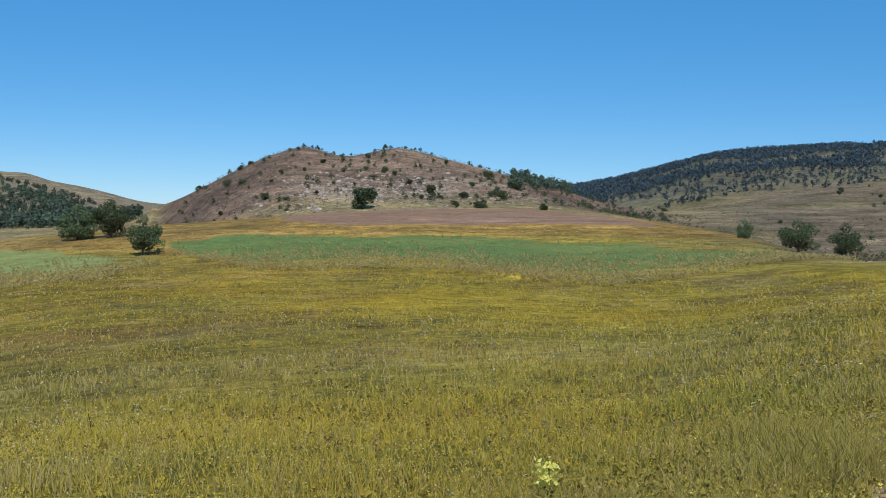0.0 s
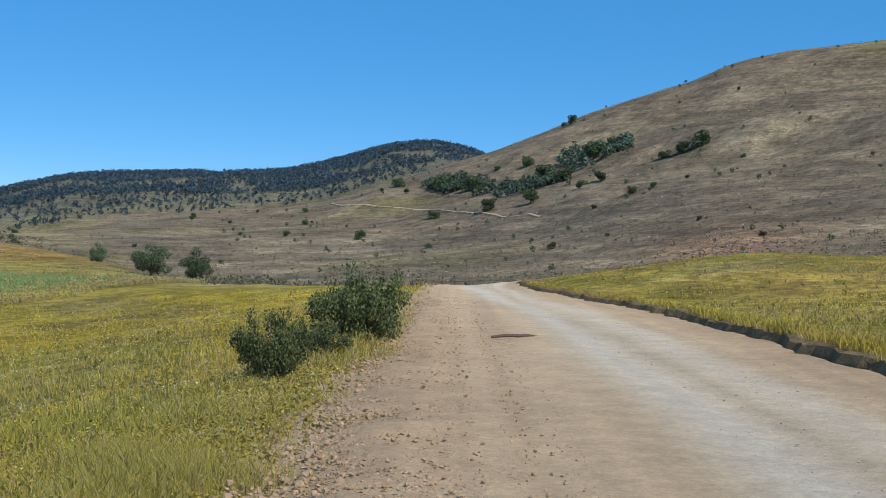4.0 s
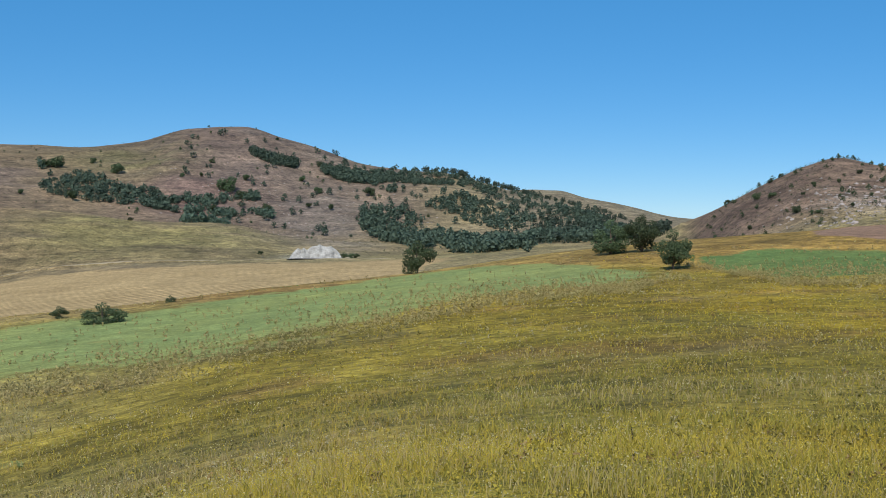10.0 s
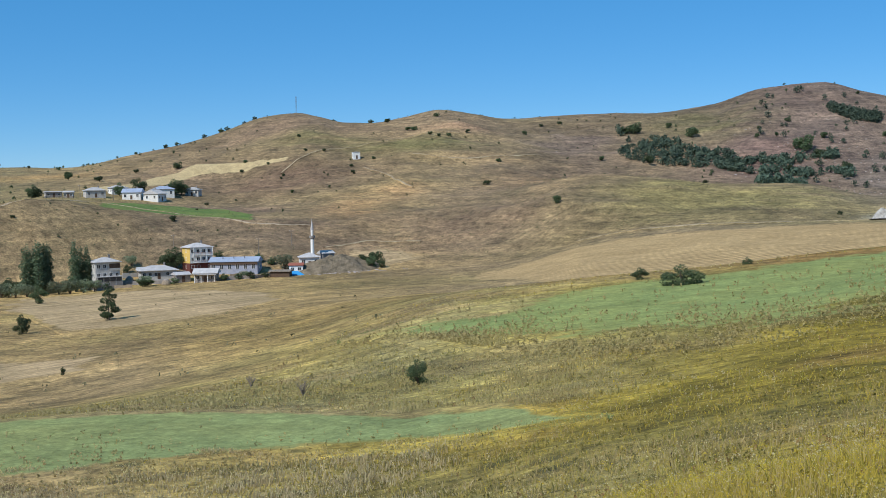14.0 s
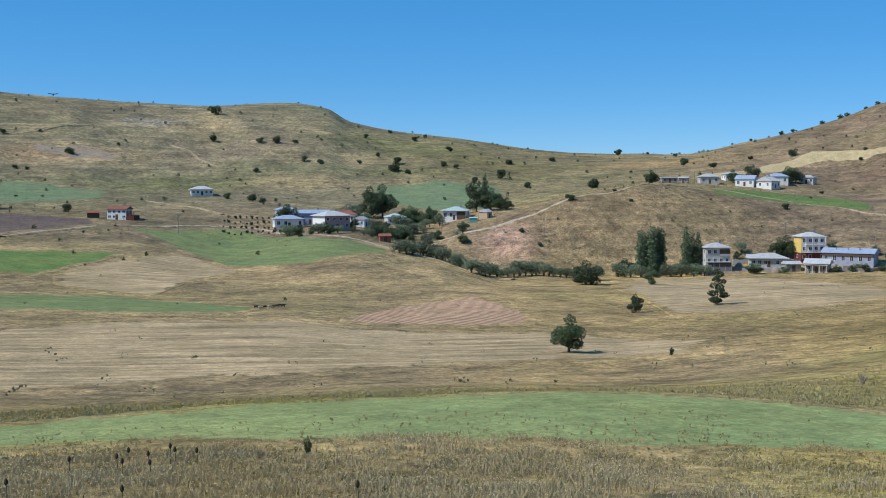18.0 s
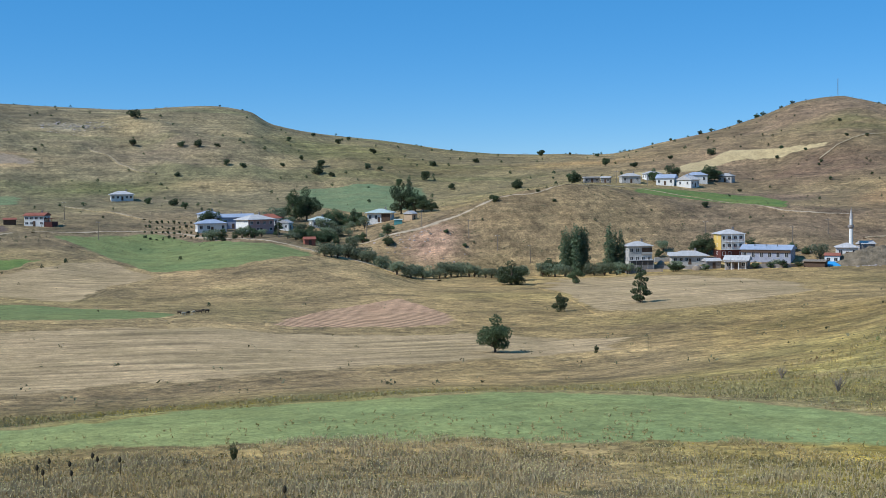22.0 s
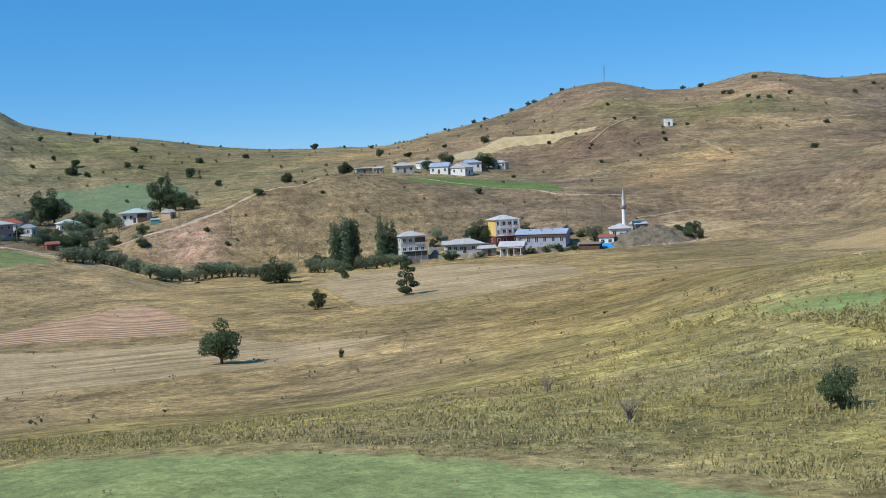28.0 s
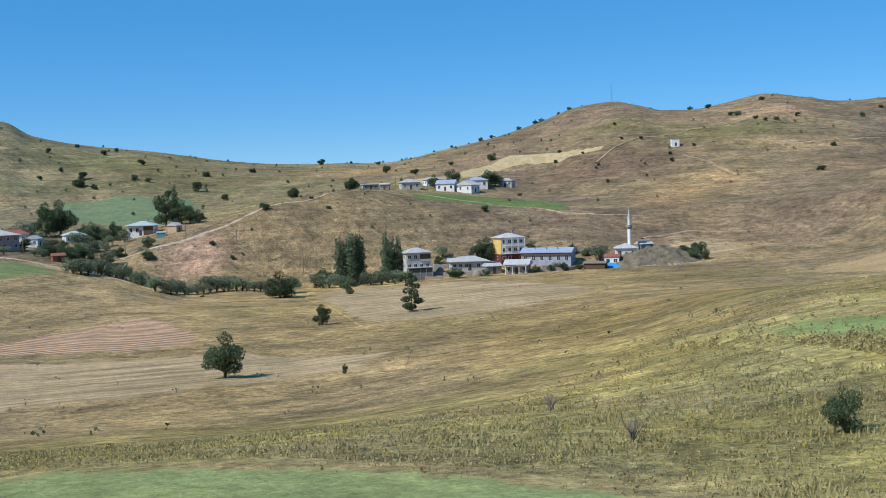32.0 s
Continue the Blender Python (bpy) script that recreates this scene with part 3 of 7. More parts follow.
REDDISH = crop_material("reddish_stubble", (0.45, 0.275, 0.165), (0.40, 0.255, 0.15), 0.16, 60, 0.42, True)
PLOUGHED = crop_material("ploughed_soil", (0.13, 0.09, 0.075), (0.16, 0.115, 0.085), 0.3, 80, 0.12)
RED_SOIL = crop_material("red_ploughed_soil", (0.25, 0.15, 0.095), (0.30, 0.185, 0.12), 0.3, 85, 0.34)
PALE = crop_material("pale_stubble", (0.50, 0.38, 0.20), (0.44, 0.33, 0.17))


def field(name, label, material, far, near, rise=0.12, seed=1, step=0.12, rows=14, soft=1.8, side=0.9):
    fa, fr = np.array(far, float).T
    na, nr = np.array(near, float).T
    a0, a1 = max(fa[0], na[0]), min(fa[-1], na[-1])
    az = np.linspace(a0, a1, max(8, int((a1 - a0) / step)))
    outer, inner = np.interp(az, fa, fr), np.interp(az, na, nr)
    k = np.array([0.25, 0.5, 0.25])
    outer, inner = np.convolve(np.pad(outer, 1, "edge"), k, "valid"), np.convolve(np.pad(inner, 1, "edge"), k, "valid")
    jig = np.array([value_noise(az * 1.7, az * 0 + 3.1, seed), value_noise(az * 1.9, az * 0 + 9.4, seed + 5)])
    outer, inner = outer * (1 + 0.006 * jig[0]), inner * (1 + 0.006 * jig[1])
    inner = np.minimum(inner, outer - 0.2)
    n = int(np.clip((outer - inner).max() / 1.2, rows, 90))
    f = np.linspace(0, 1, n)[None, :]
    r = inner[:, None] * (1 - f) + outer[:, None] * f
    skirt = 0.5 + 0.006 * inner.mean()
    r = np.concatenate([inner[:, None] - skirt, r, outer[:, None] + skirt], 1)
    x, y = spot(az[:, None], r)
    lift = np.full(r.shape, 0.3 * rise) + 0.0005 * r + 0.02 * fractal(x, y, 1.5, seed, 2)
    edge = np.minimum(near_mask(az, a0, a0 + 0.2), near_mask(-az, -a1, -a1 + 0.2))[:, None]
    lift = lift * edge - 0.3 * (1 - edge)
    lift[:, 0] = lift[:, -1] = -0.12
    me = mesh_from(name, np.stack([x, y, ground(x, y) + lift], -1).reshape(-1, 3), grid_faces(len(az), n + 2)[:, ::-1], material, True)
    margin = soft * (0.05 * (outer - inner).mean() + 0.012 * inner.mean())
    fade = np.minimum(np.minimum(r - inner[:, None], outer[:, None] - r) / margin, np.minimum(az - a0, a1 - az)[:, None] * side)
    shade = me.color_attributes.new("edge", "FLOAT_COLOR", "POINT")
    shade.data.foreach_set("color", np.repeat(2.1 * np.clip(fade, 0, 1)[..., None] - 0.6, 4, -1).astype(np.float32).ravel())
    tone = me.color_attributes.new("tint", "FLOAT_COLOR", "POINT")
    tone.data.foreach_set("color", np.concatenate([soil_tint(x, y), np.ones(x.shape + (1,))], -1).astype(np.float32).ravel())
    return tagged(new(name, me), label, "field", "fields", "structure")


field("crop_field", "dark green crop field on the gentle rise", GREEN, [(-18.6, 114), (-14.8, 112.5), (-10.8, 122), (-6, 130), (-0.4, 136), (5.1, 141), (9.2, 145), (13.6, 138)], [(-18.6, 104), (-14, 84), (-8.2, 71), (-3.2, 76), (0.9, 88), (5.1, 91), (9.2, 91.4), (12.4, 110), (13.6, 132)], 0.2, 2, soft=4.0)
field("crop_field", "pale green crop field along the crest", PALE_GREEN, [(14.6, 120), (18.5, 143), (23.4, 164), (27.8, 167), (29.5, 156), (34.7, 146), (40.2, 136), (44, 132), (50.7, 114), (55.4, 112.5), (58.6, 117)], [(14.6, 111), (16.2, 91), (19.6, 87.4), (23.4, 85), (26.4, 78.6), (28.3, 69), (31.7, 64.8), (37.4, 57.6), (42.9, 62), (48.5, 68), (54, 80), (58.6, 113)], 0.2, 3, soft=4.5, side=0.35)
field("crop_field", "pale green strip of crop below the weeds", STRIP, [(45.5, 36.8), (50.6, 47.8), (57.6, 52), (66, 59), (75.4, 65.3), (83.7, 63.7), (92, 62.5), (100.2, 59.5), (112, 59)], [(45.5, 35.5), (52, 36.1), (60.4, 38.6), (71.4, 38.5), (78.2, 40), (89.3, 41.5), (97.6, 44.6), (112, 48)], 0.2, 4, soft=3.5, side=0.25)
field("ploughed_field", "reddish ploughed field at the foot of the stony hill", RED_SOIL, [(-10.8, 156), (-7.6, 190), (-3.2, 205), (5.1, 195), (8.4, 177)], [(-10.8, 147), (-6, 144.5), (-0.4, 143.3), (5.1, 145), (8.4, 161)], 0.1, 5)
field("crop_field", "dark green crop field in the valley", GREEN, [(97.6, 393), (104.3, 392), (112, 360)], [(97.6, 389), (98.8, 366), (101.8, 325), (104.6, 325), (112, 330)], 0.2, 6)
field("crop_field", "large green crop field below the houses", MEADOW, [(84.8, 418), (89, 453), (92.8, 497), (98, 480)], [(84.8, 400), (89, 360), (92.9, 372), (95.1, 422), (98, 472)], 0.2, 7)
field("crop_field", "thin green meadow strip in the valley", MEADOW, [(91.3, 229), (94.6, 254), (98.6, 275), (112, 250)], [(91.3, 225), (93, 206), (97.3, 206.6), (101.3, 215), (112, 225)], 0.15, 8)
field("crop_field", "bluish green crop field behind the trees", TEAL, [(79.2, 690), (80.6, 700), (83.3, 696), (86.4, 682)], [(79.2, 650), (80.6, 563), (83.4, 580), (86.4, 620)], 0.2, 9, soft=0.6)
field("crop_field", "bluish green crop field on the far slope", TEAL, [(98.2, 667), (102.3, 686), (112, 674)], [(98.2, 624), (103.7, 577), (112, 557)], 0.2, 10)
field("ploughed_field", "dark brown ploughed field beside the white house", PLOUGHED, [(98.8, 520), (102.4, 540), (112, 524)], [(98.8, 486), (103.7, 433), (112, 408)], 0.1, 11)
field("crop_field", "green crop strip below the upper hamlet", GREEN, [(62.2, 545), (62.6, 556), (63.6, 604), (67, 604), (69.4, 550), (69.8, 535)], [(62.2, 505), (62.7, 503), (63.6, 507), (67, 522), (69.4, 515), (69.8, 515)], 0.2, 12, soft=0.5, side=2)
field("hay_field", "reddish mown field with curved swaths", REDDISH, [(77.8, 219), (81.1, 284), (85, 251), (87.8, 211)], [(77.8, 209), (80.5, 202), (83.3, 206), (87.8, 204)], 0.08, 13, soft=1.5, side=0.7)
field("hay_field", "pale mown field on the valley floor", MOWN, [(92.4, 370), (95.1, 415), (101.2, 327)], [(92.4, 352), (95.1, 320), (96.8, 279), (99.2, 292), (101.2, 311)], 0.08, 14, soft=1.5, side=1.0)
field("stubble_field", "pale stubble field on the hillside", PALE, [(60.4, 743), (61, 746), (63.1, 760), (65.2, 766), (67, 736), (69.2, 692), (70, 680)], [(60.4, 735), (61, 734), (63.2, 738), (65.3, 732), (67, 706), (69.2, 660), (70, 650)], 0.2, 15, soft=0.5, side=2)
field("stubble_field", "golden stubble field beyond the crest", GOLDEN, [(23.5, 404), (27.8, 414), (33.4, 425), (40.2, 417), (43.5, 421), (48.5, 404), (53, 372)], [(23.5, 398), (27.8, 270), (33.4, 240), (40.2, 226), (44, 222), (48.5, 250), (53, 330)], 0.1, 16, soft=3.5, side=0.3)
field("hay_field", "wide mown hay field with rows of cut hay", MOWN, [(68.8, 175), (76, 196), (84.9, 198), (91.9, 200), (100, 194), (112, 168)], [(68.8, 150), (76.7, 142), (83.6, 128), (92, 124), (100.2, 114), (112, 110)], 0.08, 17, soft=2.5, side=0.3)
field("hay_field", "mown hay slope in front of the village", MOWN, [(60.5, 300), (63.5, 365), (67.1, 400), (71.5, 420), (74.5, 406)], [(60.5, 285), (63.5, 235), (67.1, 216), (71.5, 230), (74.5, 345)], 0.08, 18, soft=2.0, side=0.5)
field("stubble_field", "tan stubble field beside the rubble mound", MOWN, [(54, 464), (56, 474), (58.1, 471)], [(54, 432), (56, 424), (58.1, 455)], 0.1, 19)
field("stubble_field", "faded pink stubble field on the far slope", FADED, [(97.6, 762), (99.7, 779), (102.1, 774)], [(97.6, 737), (99.7, 728), (102.1, 742)], 0.2, 20)



# ---- plants ----
def leaf_material(name, one, two, vary=0.35):
    """Leaves, each plant and each leaf of its own shade, a little light passing through."""
    m, t, b = nodes_of(name, 0.65, 0.25)
    island = t.nodes.new("ShaderNodeNewGeometry").outputs["Random Per Island"]
    each = t.nodes.new("ShaderNodeObjectInfo").outputs["Random"]
    c = blend(t, "MIX", island, one, two)
    n = add(t, "HueSaturation")
    t.links.new(c, n.inputs["Color"])
    t.links.new(ramp(t, each, 0, 1, 1 - vary, 1 + vary), n.inputs["Value"])
    t.links.new(ramp(t, each, 0, 1, 0.49, 0.515), n.inputs["Hue"])
    t.links.new(n.outputs["Color"], b.inputs["Base Color"])
    tr = t.nodes.new("ShaderNodeBsdfTranslucent")
    t.links.new(n.outputs["Color"], tr.inputs["Color"])
    mx = add(t, "MixShader", Fac=0.25)
    t.links.new(b.outputs["BSDF"], mx.inputs[1])
    t.links.new(tr.outputs["BSDF"], mx.inputs[2])
    t.links.new(mx.outputs["Shader"], t.nodes["Material Output"].inputs["Surface"])
    return m


BARK = surface("bark", (0.11, 0.085, 0.06), (0.17, 0.135, 0.10), 4, 30, 0.95, 0.1)
LEAF = leaf_material("tree_leaf", (0.052, 0.078, 0.036), (0.125, 0.16, 0.072))
LEAF_DARK = leaf_material("dark_tree_leaf", (0.045, 0.066, 0.03), (0.09, 0.12, 0.052))
LEAF_GREY = leaf_material("willow_leaf", (0.13, 0.155, 0.085), (0.235, 0.265, 0.16))
LEAF_POPLAR = leaf_material("poplar_leaf", (0.075, 0.105, 0.055), (0.155, 0.195, 0.105), 0.15)
# hill woods: leaf colour lifted and blued slightly in place of haze
LEAF_WOOD = leaf_material("woodland_leaf", (0.055, 0.078, 0.052), (0.10, 0.135, 0.09))
LEAF_BUSH = leaf_material("bush_leaf", (0.04, 0.05, 0.02), (0.17, 0.19, 0.065), 0.1)
# leaves of the far ridge, blue haze mixed into the leaf colour
LEAF_HAZED = leaf_material("hazed_wood_leaf", (0.03, 0.052, 0.064), (0.064, 0.096, 0.11))
LEAF_CUSHION = leaf_material("cushion_leaf", (0.09, 0.085, 0.045), (0.17, 0.15, 0.085))
rng = np.random.default_rng(7)


def sphere_points(n):
    v = rng.normal(size=(n, 3))
    return v / np.linalg.norm(v, axis=1, keepdims=True)


def leaf_quads(centres, outward, size):
    """A small bent quad at every centre, facing mostly outward."""
    n = len(centres)
    normal = outward + 0.9 * sphere_points(n)
    normal /= np.linalg.norm(normal, axis=1, keepdims=True)
    side = np.cross(normal, sphere_points(n))
    side /= np.linalg.norm(side, axis=1, keepdims=True) + 1e-9
    up = np.cross(normal, side)
    s = (size * rng.uniform(0.6, 1.25, n))[:, None]
    verts = np.stack([centres - side * s * 0.5, centres + up * s * 0.65 + normal * s * 0.15, centres + side * s * 0.5, centres - up * s * 0.65 + normal * s * 0.1], 1)
    return verts.reshape(-1, 3), np.arange(4 * n).reshape(-1, 4)


def crown_points(blobs, n):
    """Points in the outer shell of a heap of clumps."""
    weights = np.array([b[3] * b[3] for b in blobs])
    pick = rng.choice(len(blobs), n, p=weights / weights.sum())
    b = np.array(blobs)[pick]
    d = sphere_points(n)
    reach = rng.uniform(0.35, 1.0, n) ** 0.5
    return b[:, :3] + d * reach[:, None] * np.stack([b[:, 3], b[:, 3], b[:, 4]], 1), d


def tapered(points, radii, sides=7):
    """A limb through points."""
    points = np.asarray(points, float)
    a = np.linspace(0, 2 * np.pi, sides, endpoint=False)
    verts = []
    for k, (p, rad) in enumerate(zip(points, radii)):
        d = points[min(k + 1, len(points) - 1)] - points[max(k - 1, 0)]
        d /= np.linalg.norm(d)
        u = np.cross(d, (0.3, 0.9, 0.2))
        u /= np.linalg.norm(u)
        w = np.cross(d, u)
        verts.append(p + rad * (np.cos(a)[:, None] * u + np.sin(a)[:, None] * w))
    n = len(points)
    i = np.arange(n * sides).reshape(n, sides)
    j = np.roll(i, -1, 1)
    return np.concatenate(verts), np.stack([i[:-1], j[:-1], j[1:], i[1:]], -1).reshape(-1, 4)


def joined(pieces):
    verts, faces, base = [], [], 0
    for v, f in pieces:
        verts.append(v)
        faces.append(f + base)
        base += len(v)
    return np.concatenate(verts), np.concatenate(faces)


def plant_meshes(kind, seed):
    """Trunk and crown of a plant one unit tall."""
    r = random.Random(seed)
    limbs, blobs = [], []
    if kind == "broad":
        n, size, trunk = 4600, 0.036, 0.03
        for k in range(15):
            a, h = k * 2.4 + r.random(), r.uniform(0.12, 0.74)
            d = r.uniform(0.12, 0.34) * (1.25 - abs(h - 0.5))
            blobs.append((d * math.cos(a), d * math.sin(a), h, r.uniform(0.15, 0.24), r.uniform(0.12, 0.19)))
            limbs.append(tapered([(0, 0, 0.15), (d * 0.4 * math.cos(a), d * 0.4 * math.sin(a), h * 0.6), (d * math.cos(a), d * math.sin(a), h)], (0.02, 0.012, 0.004), 5))
        blobs.append((0.03, 0, 0.83, 0.17, 0.16))
    elif kind == "tiered":
        n, size, trunk = 2600, 0.036, 0.022
        for k in range(12):
            a, h = k * 2.4, 0.12 + 0.78 * k / 11
            d = 0.2 * (1.05 - h) + 0.06
            blobs.append((d * math.cos(a), d * math.sin(a), h + r.uniform(-0.03, 0.03), 0.11 + 0.12 * (1 - h), 0.075))
            limbs.append(tapered([(0, 0, h - 0.05), (d * math.cos(a), d * math.sin(a), h)], (0.01, 0.004), 4))
        blobs.append((0, 0, 0.93, 0.07, 0.08))
    elif kind == "poplar":
        n, size, trunk = 2200, 0.026, 0.016
        for k in range(14):
            h = 0.14 + 0.82 * k / 13
            a = k * 2.4
            w = 0.085 * math.sin(min(1.0, (1.02 - h) * 2.2) * 1.4) + 0.02
            blobs.append((0.03 * math.cos(a), 0.03 * math.sin(a), h, w * r.uniform(0.85, 1.2), 0.09))
        limbs.append(tapered([(0, 0, 0.2), (0.02, 0, 0.8)], (0.01, 0.004), 5))
    elif kind == "shrub":
        n, size, trunk = 900, 0.085, 0.03
        for k in range(7):
            a = k * 2.4 + r.random()
            d = r.uniform(0.1, 0.42)
            blobs.append((d * math.cos(a), d * math.sin(a), r.uniform(0.18, 0.66), r.uniform(0.22, 0.34), r.uniform(0.2, 0.3)))
        limbs.append(tapered([(0, 0, 0), (0.1, 0.05, 0.4)], (0.03, 0.01), 4))
    elif kind == "willow":
        n, size, trunk = 1100, 0.062, 0.04
        for k in range(10):
            a = k * 2.4 + r.random()
            d = r.uniform(0.1, 0.5)
            blobs.append((d * math.cos(a), d * math.sin(a), r.uniform(0.22, 0.74), r.uniform(0.22, 0.34), r.uniform(0.2, 0.26)))
        for k in range(4):
            limbs.append(tapered([(0, 0, 0), (0.2 * math.cos(k * 1.6), 0.2 * math.sin(k * 1.6), 0.5)], (0.03, 0.01), 4))
    else:  # bush at the road's edge, seen from near
        n, size, trunk = 10500, 0.03, 0.02
        for k in range(46):
            a = k * 2.4 + r.random()
            d = 0.66 * math.sqrt(r.random())
            h = r.uniform(0.06, 0.84 - 0.62 * d)
            big = r.uniform(0.07, 0.17)
            blobs.append((d * math.cos(a), d * math.sin(a), h, big, big * r.uniform(0.65, 1.0)))
            limbs.append(tapered([(0.05 * math.cos(a), 0.05 * math.sin(a), 0), (d * 0.6 * math.cos(a), d * 0.6 * math.sin(a), h * 0.7), (d * 1.15 * math.cos(a), d * 1.15 * math.sin(a), h + 0.1)], (0.012, 0.007, 0.002), 4))
        for k in range(16):  # arching sprigs that break the outline
            a, d = r.uniform(0, 6.28), r.uniform(0.25, 0.7)
            h = 1.0 - 0.75 * d + r.uniform(-0.12, 0.06)
            for f in (0.82, 0.92, 1.02, 1.12):
                blobs.append((d * f * math.cos(a), d * f * math.sin(a), h * f, 0.045, 0.045))
    limbs.append(tapered([(0, 0, -0.04), (0.012, 0.01, 0.2), (-0.01, 0.02, 0.5), (0, 0, 0.78)], (trunk * 1.3, trunk, trunk * 0.7, trunk * 0.2)))
    points, out = crown_points(blobs, n)
    if kind == "bush":
        points += rng.normal(0, 0.035, points.shape)
    points[:, 2] = np.maximum(points[:, 2], 0.02)
    leaves = leaf_quads(points, out, np.full(n, size))
    leaf = dict(broad=LEAF, tiered=LEAF_DARK, poplar=LEAF_POPLAR, shrub=LEAF_DARK, willow=LEAF_GREY).get(kind, LEAF_BUSH)
    return mesh_from("trunk", *joined(limbs), BARK, True), mesh_from("crown", *leaves, leaf)


KINDS = {kind: [plant_meshes(kind, 100 * k + 7) for k in range(count)] for kind, count in (("broad", 4), ("tiered", 2), ("poplar", 3), ("shrub", 6), ("willow", 4), ("bush", 2))}


def plant(kind, name, label, category, az, r, height, wide=1.0, group="", variant=None, sink=0.0):
    x, y = (float(v) for v in spot(az, r))
    trunk, crown = KINDS[kind][random.randrange(len(KINDS[kind])) if variant is None else variant]
    ob = tagged(new(name), label, category, group)
    ob.location = (x, y, float(ground(x, y)) - sink)
    ob.rotation_euler = (0, 0, random.uniform(0, 6.28))
    ob.scale = (height * wide, height * wide, height)
    for part_name, me in (("trunk", trunk), ("crown", crown)):
        p = new(part_name, me)
        p.parent = ob
    return ob


# trees of the fields, each by its bearing, distance, height and breadth
plant("broad", "tree", "broad-leaved tree with a spreading dark crown on the field's rise", "tree", 17.4, 150, 4.6, 1.1, variant=0)
plant("broad", "tree", "broad-leaved tree beside its twin on the field's rise", "tree", 15.9, 150, 4.9, 0.95, variant=1)
plant("broad", "tree", "round field tree at the corner of the pale green crop", "tree", 14.4, 122, 4.2, 0.95, variant=2)
plant("broad", "tree", "low round field tree on the crest of the crop", "tree", 26.8, 165, 4.9, 1.05, variant=3)
plant("broad", "tree", "round dark tree of a pair below the eastern hill", "tree", -16.95, 119, 3.3, 1.15, variant=1)
plant("broad", "tree", "round dark tree of a pair, slightly taller", "tree", -19.05, 119, 3.6, 0.95, variant=2)
plant("broad", "tree", "small lone tree on the field's far edge", "tree", -14.45, 141, 2.4, 0.8, variant=0)
plant("broad", "tree", "dark round tree in the mown hay field", "tree", 76.45, 157, 5.3, 1.0, variant=2)
plant("tiered", "tree", "dark tiered tree on the hay slope", "tree", 69.3, 255, 8.2, 0.75, variant=0)
plant("broad", "tree", "small brownish tree on the hay slope", "tree", 73.2, 240, 3.9, 0.85, variant=3)
plant("broad", "tree", "wide round tree at the bottom of the slope", "tree", 75.55, 372, 8.0, 1.35, variant=0)
plant("broad", "tree", "small tree standing in front of the poplars", "tree", 72.4, 372, 5.5, 0.9, variant=1)
for az, r, h, w in ((72.9, 425, 17.5, 1.0), (72.35, 423, 18.0, 1.05), (71.95, 428, 17.0, 1.0), (70.75, 424, 17.6, 1.0), (70.2, 426, 15.2, 0.95), (72.6, 429, 16.5, 1.2), (72.1, 425, 16.8, 1.1), (70.5, 428, 14.5, 1.1)):
    plant("poplar", "poplar", "tall narrow dark green poplar beside the houses", "tree", az, r, h, w, "poplars by the village")
for az, r, h in ((74.0, 418, 5.5), (73.4, 416, 6.0), (72.9, 414, 4.5), (73.7, 421, 7.0), (71.5, 418, 6.0), (71.0, 416, 5.5), (70.4, 418, 5.0), (69.9, 418, 4.5), (66.5, 448, 7.5), (66.1, 446, 8.5), (68.2, 452, 4.5), (67.6, 418, 4.0), (60.95, 436, 6.0), (62.9, 423, 3.0)):
    plant("broad" if h > 6 else "willow", "bush", "leafy bush growing beside the village houses", "bush", az, r, h, 1.1, "bushes by the village")
# the creek's willows
for k in range(34):
    az = 84.6 - k * 0.29 + random.uniform(-0.08, 0.08)
    plant("willow", "willow", "grey-green willow bush along the creek", "bush", az, 411 + 8 * math.sin(k * 0.35) + random.uniform(-4, 4), random.uniform(3.2, 6.2), random.uniform(0.9, 1.2), "willows along the creek")
for az, r, h, w in ((86.1, 548, 15, 0.85), (85.5, 550, 16, 0.9), (80.9, 545, 15, 0.75), (80.5, 548, 17, 0.3), (80.2, 540, 11, 0.9), (79.8, 535, 8, 1.0), (79.4, 530, 6, 1.1)):
    plant("poplar" if w < 0.4 else "broad", "tree", "tall leafy tree among the lower hamlet's houses", "tree", az, r, h, 1.0 if w < 0.4 else w, "hamlet trees")
for k in range(96):
    az = random.uniform(81.5, 90.2)
    near = 448 + 70 * random.random() + (8 if az > 86 else 0)
    if (87 < az < 89.4 and near > 470) or (80.5 < az < 83.0 and near > 470):
        continue
    h = random.uniform(2.2, 5.5) + (4 if near > 505 and random.random() < 0.4 else 0)
    plant("willow" if random.random() < 0.35 else "broad", "garden_tree", "leafy garden tree between the hamlet and the creek", "tree", az, near, h, random.uniform(0.9, 1.25), "hamlet garden trees")
for az, r, h in ((84.5, 532, 7.5), (84.15, 528, 9.0), (83.85, 534, 7.0), (83.5, 526, 6.0), (83.2, 530, 8.0), (82.9, 524, 6.5), (82.7, 515, 5.5), (83.4, 512, 5.0), (84.3, 515, 5.0)):
    plant("willow" if h < 6 else "broad", "tree", "leafy tree in the gardens below the crop", "tree", az, r, h, 0.8, "hamlet trees")
for k in range(46):
    plant("shrub", "orchard_tree", "young orchard tree in a planted row", "tree", 90.2 + (k % 12) * 0.27 + random.uniform(-0.05, 0.05), 480 + 16 * (k // 12) + random.uniform(-3, 3), random.uniform(1.0, 2.0), 0.8, "orchard rows")
plant("bush", "bush", "leafy green rose bush on the road's verge", "bush", -27.3, 21.5, 1.75, 0.72, variant=0)
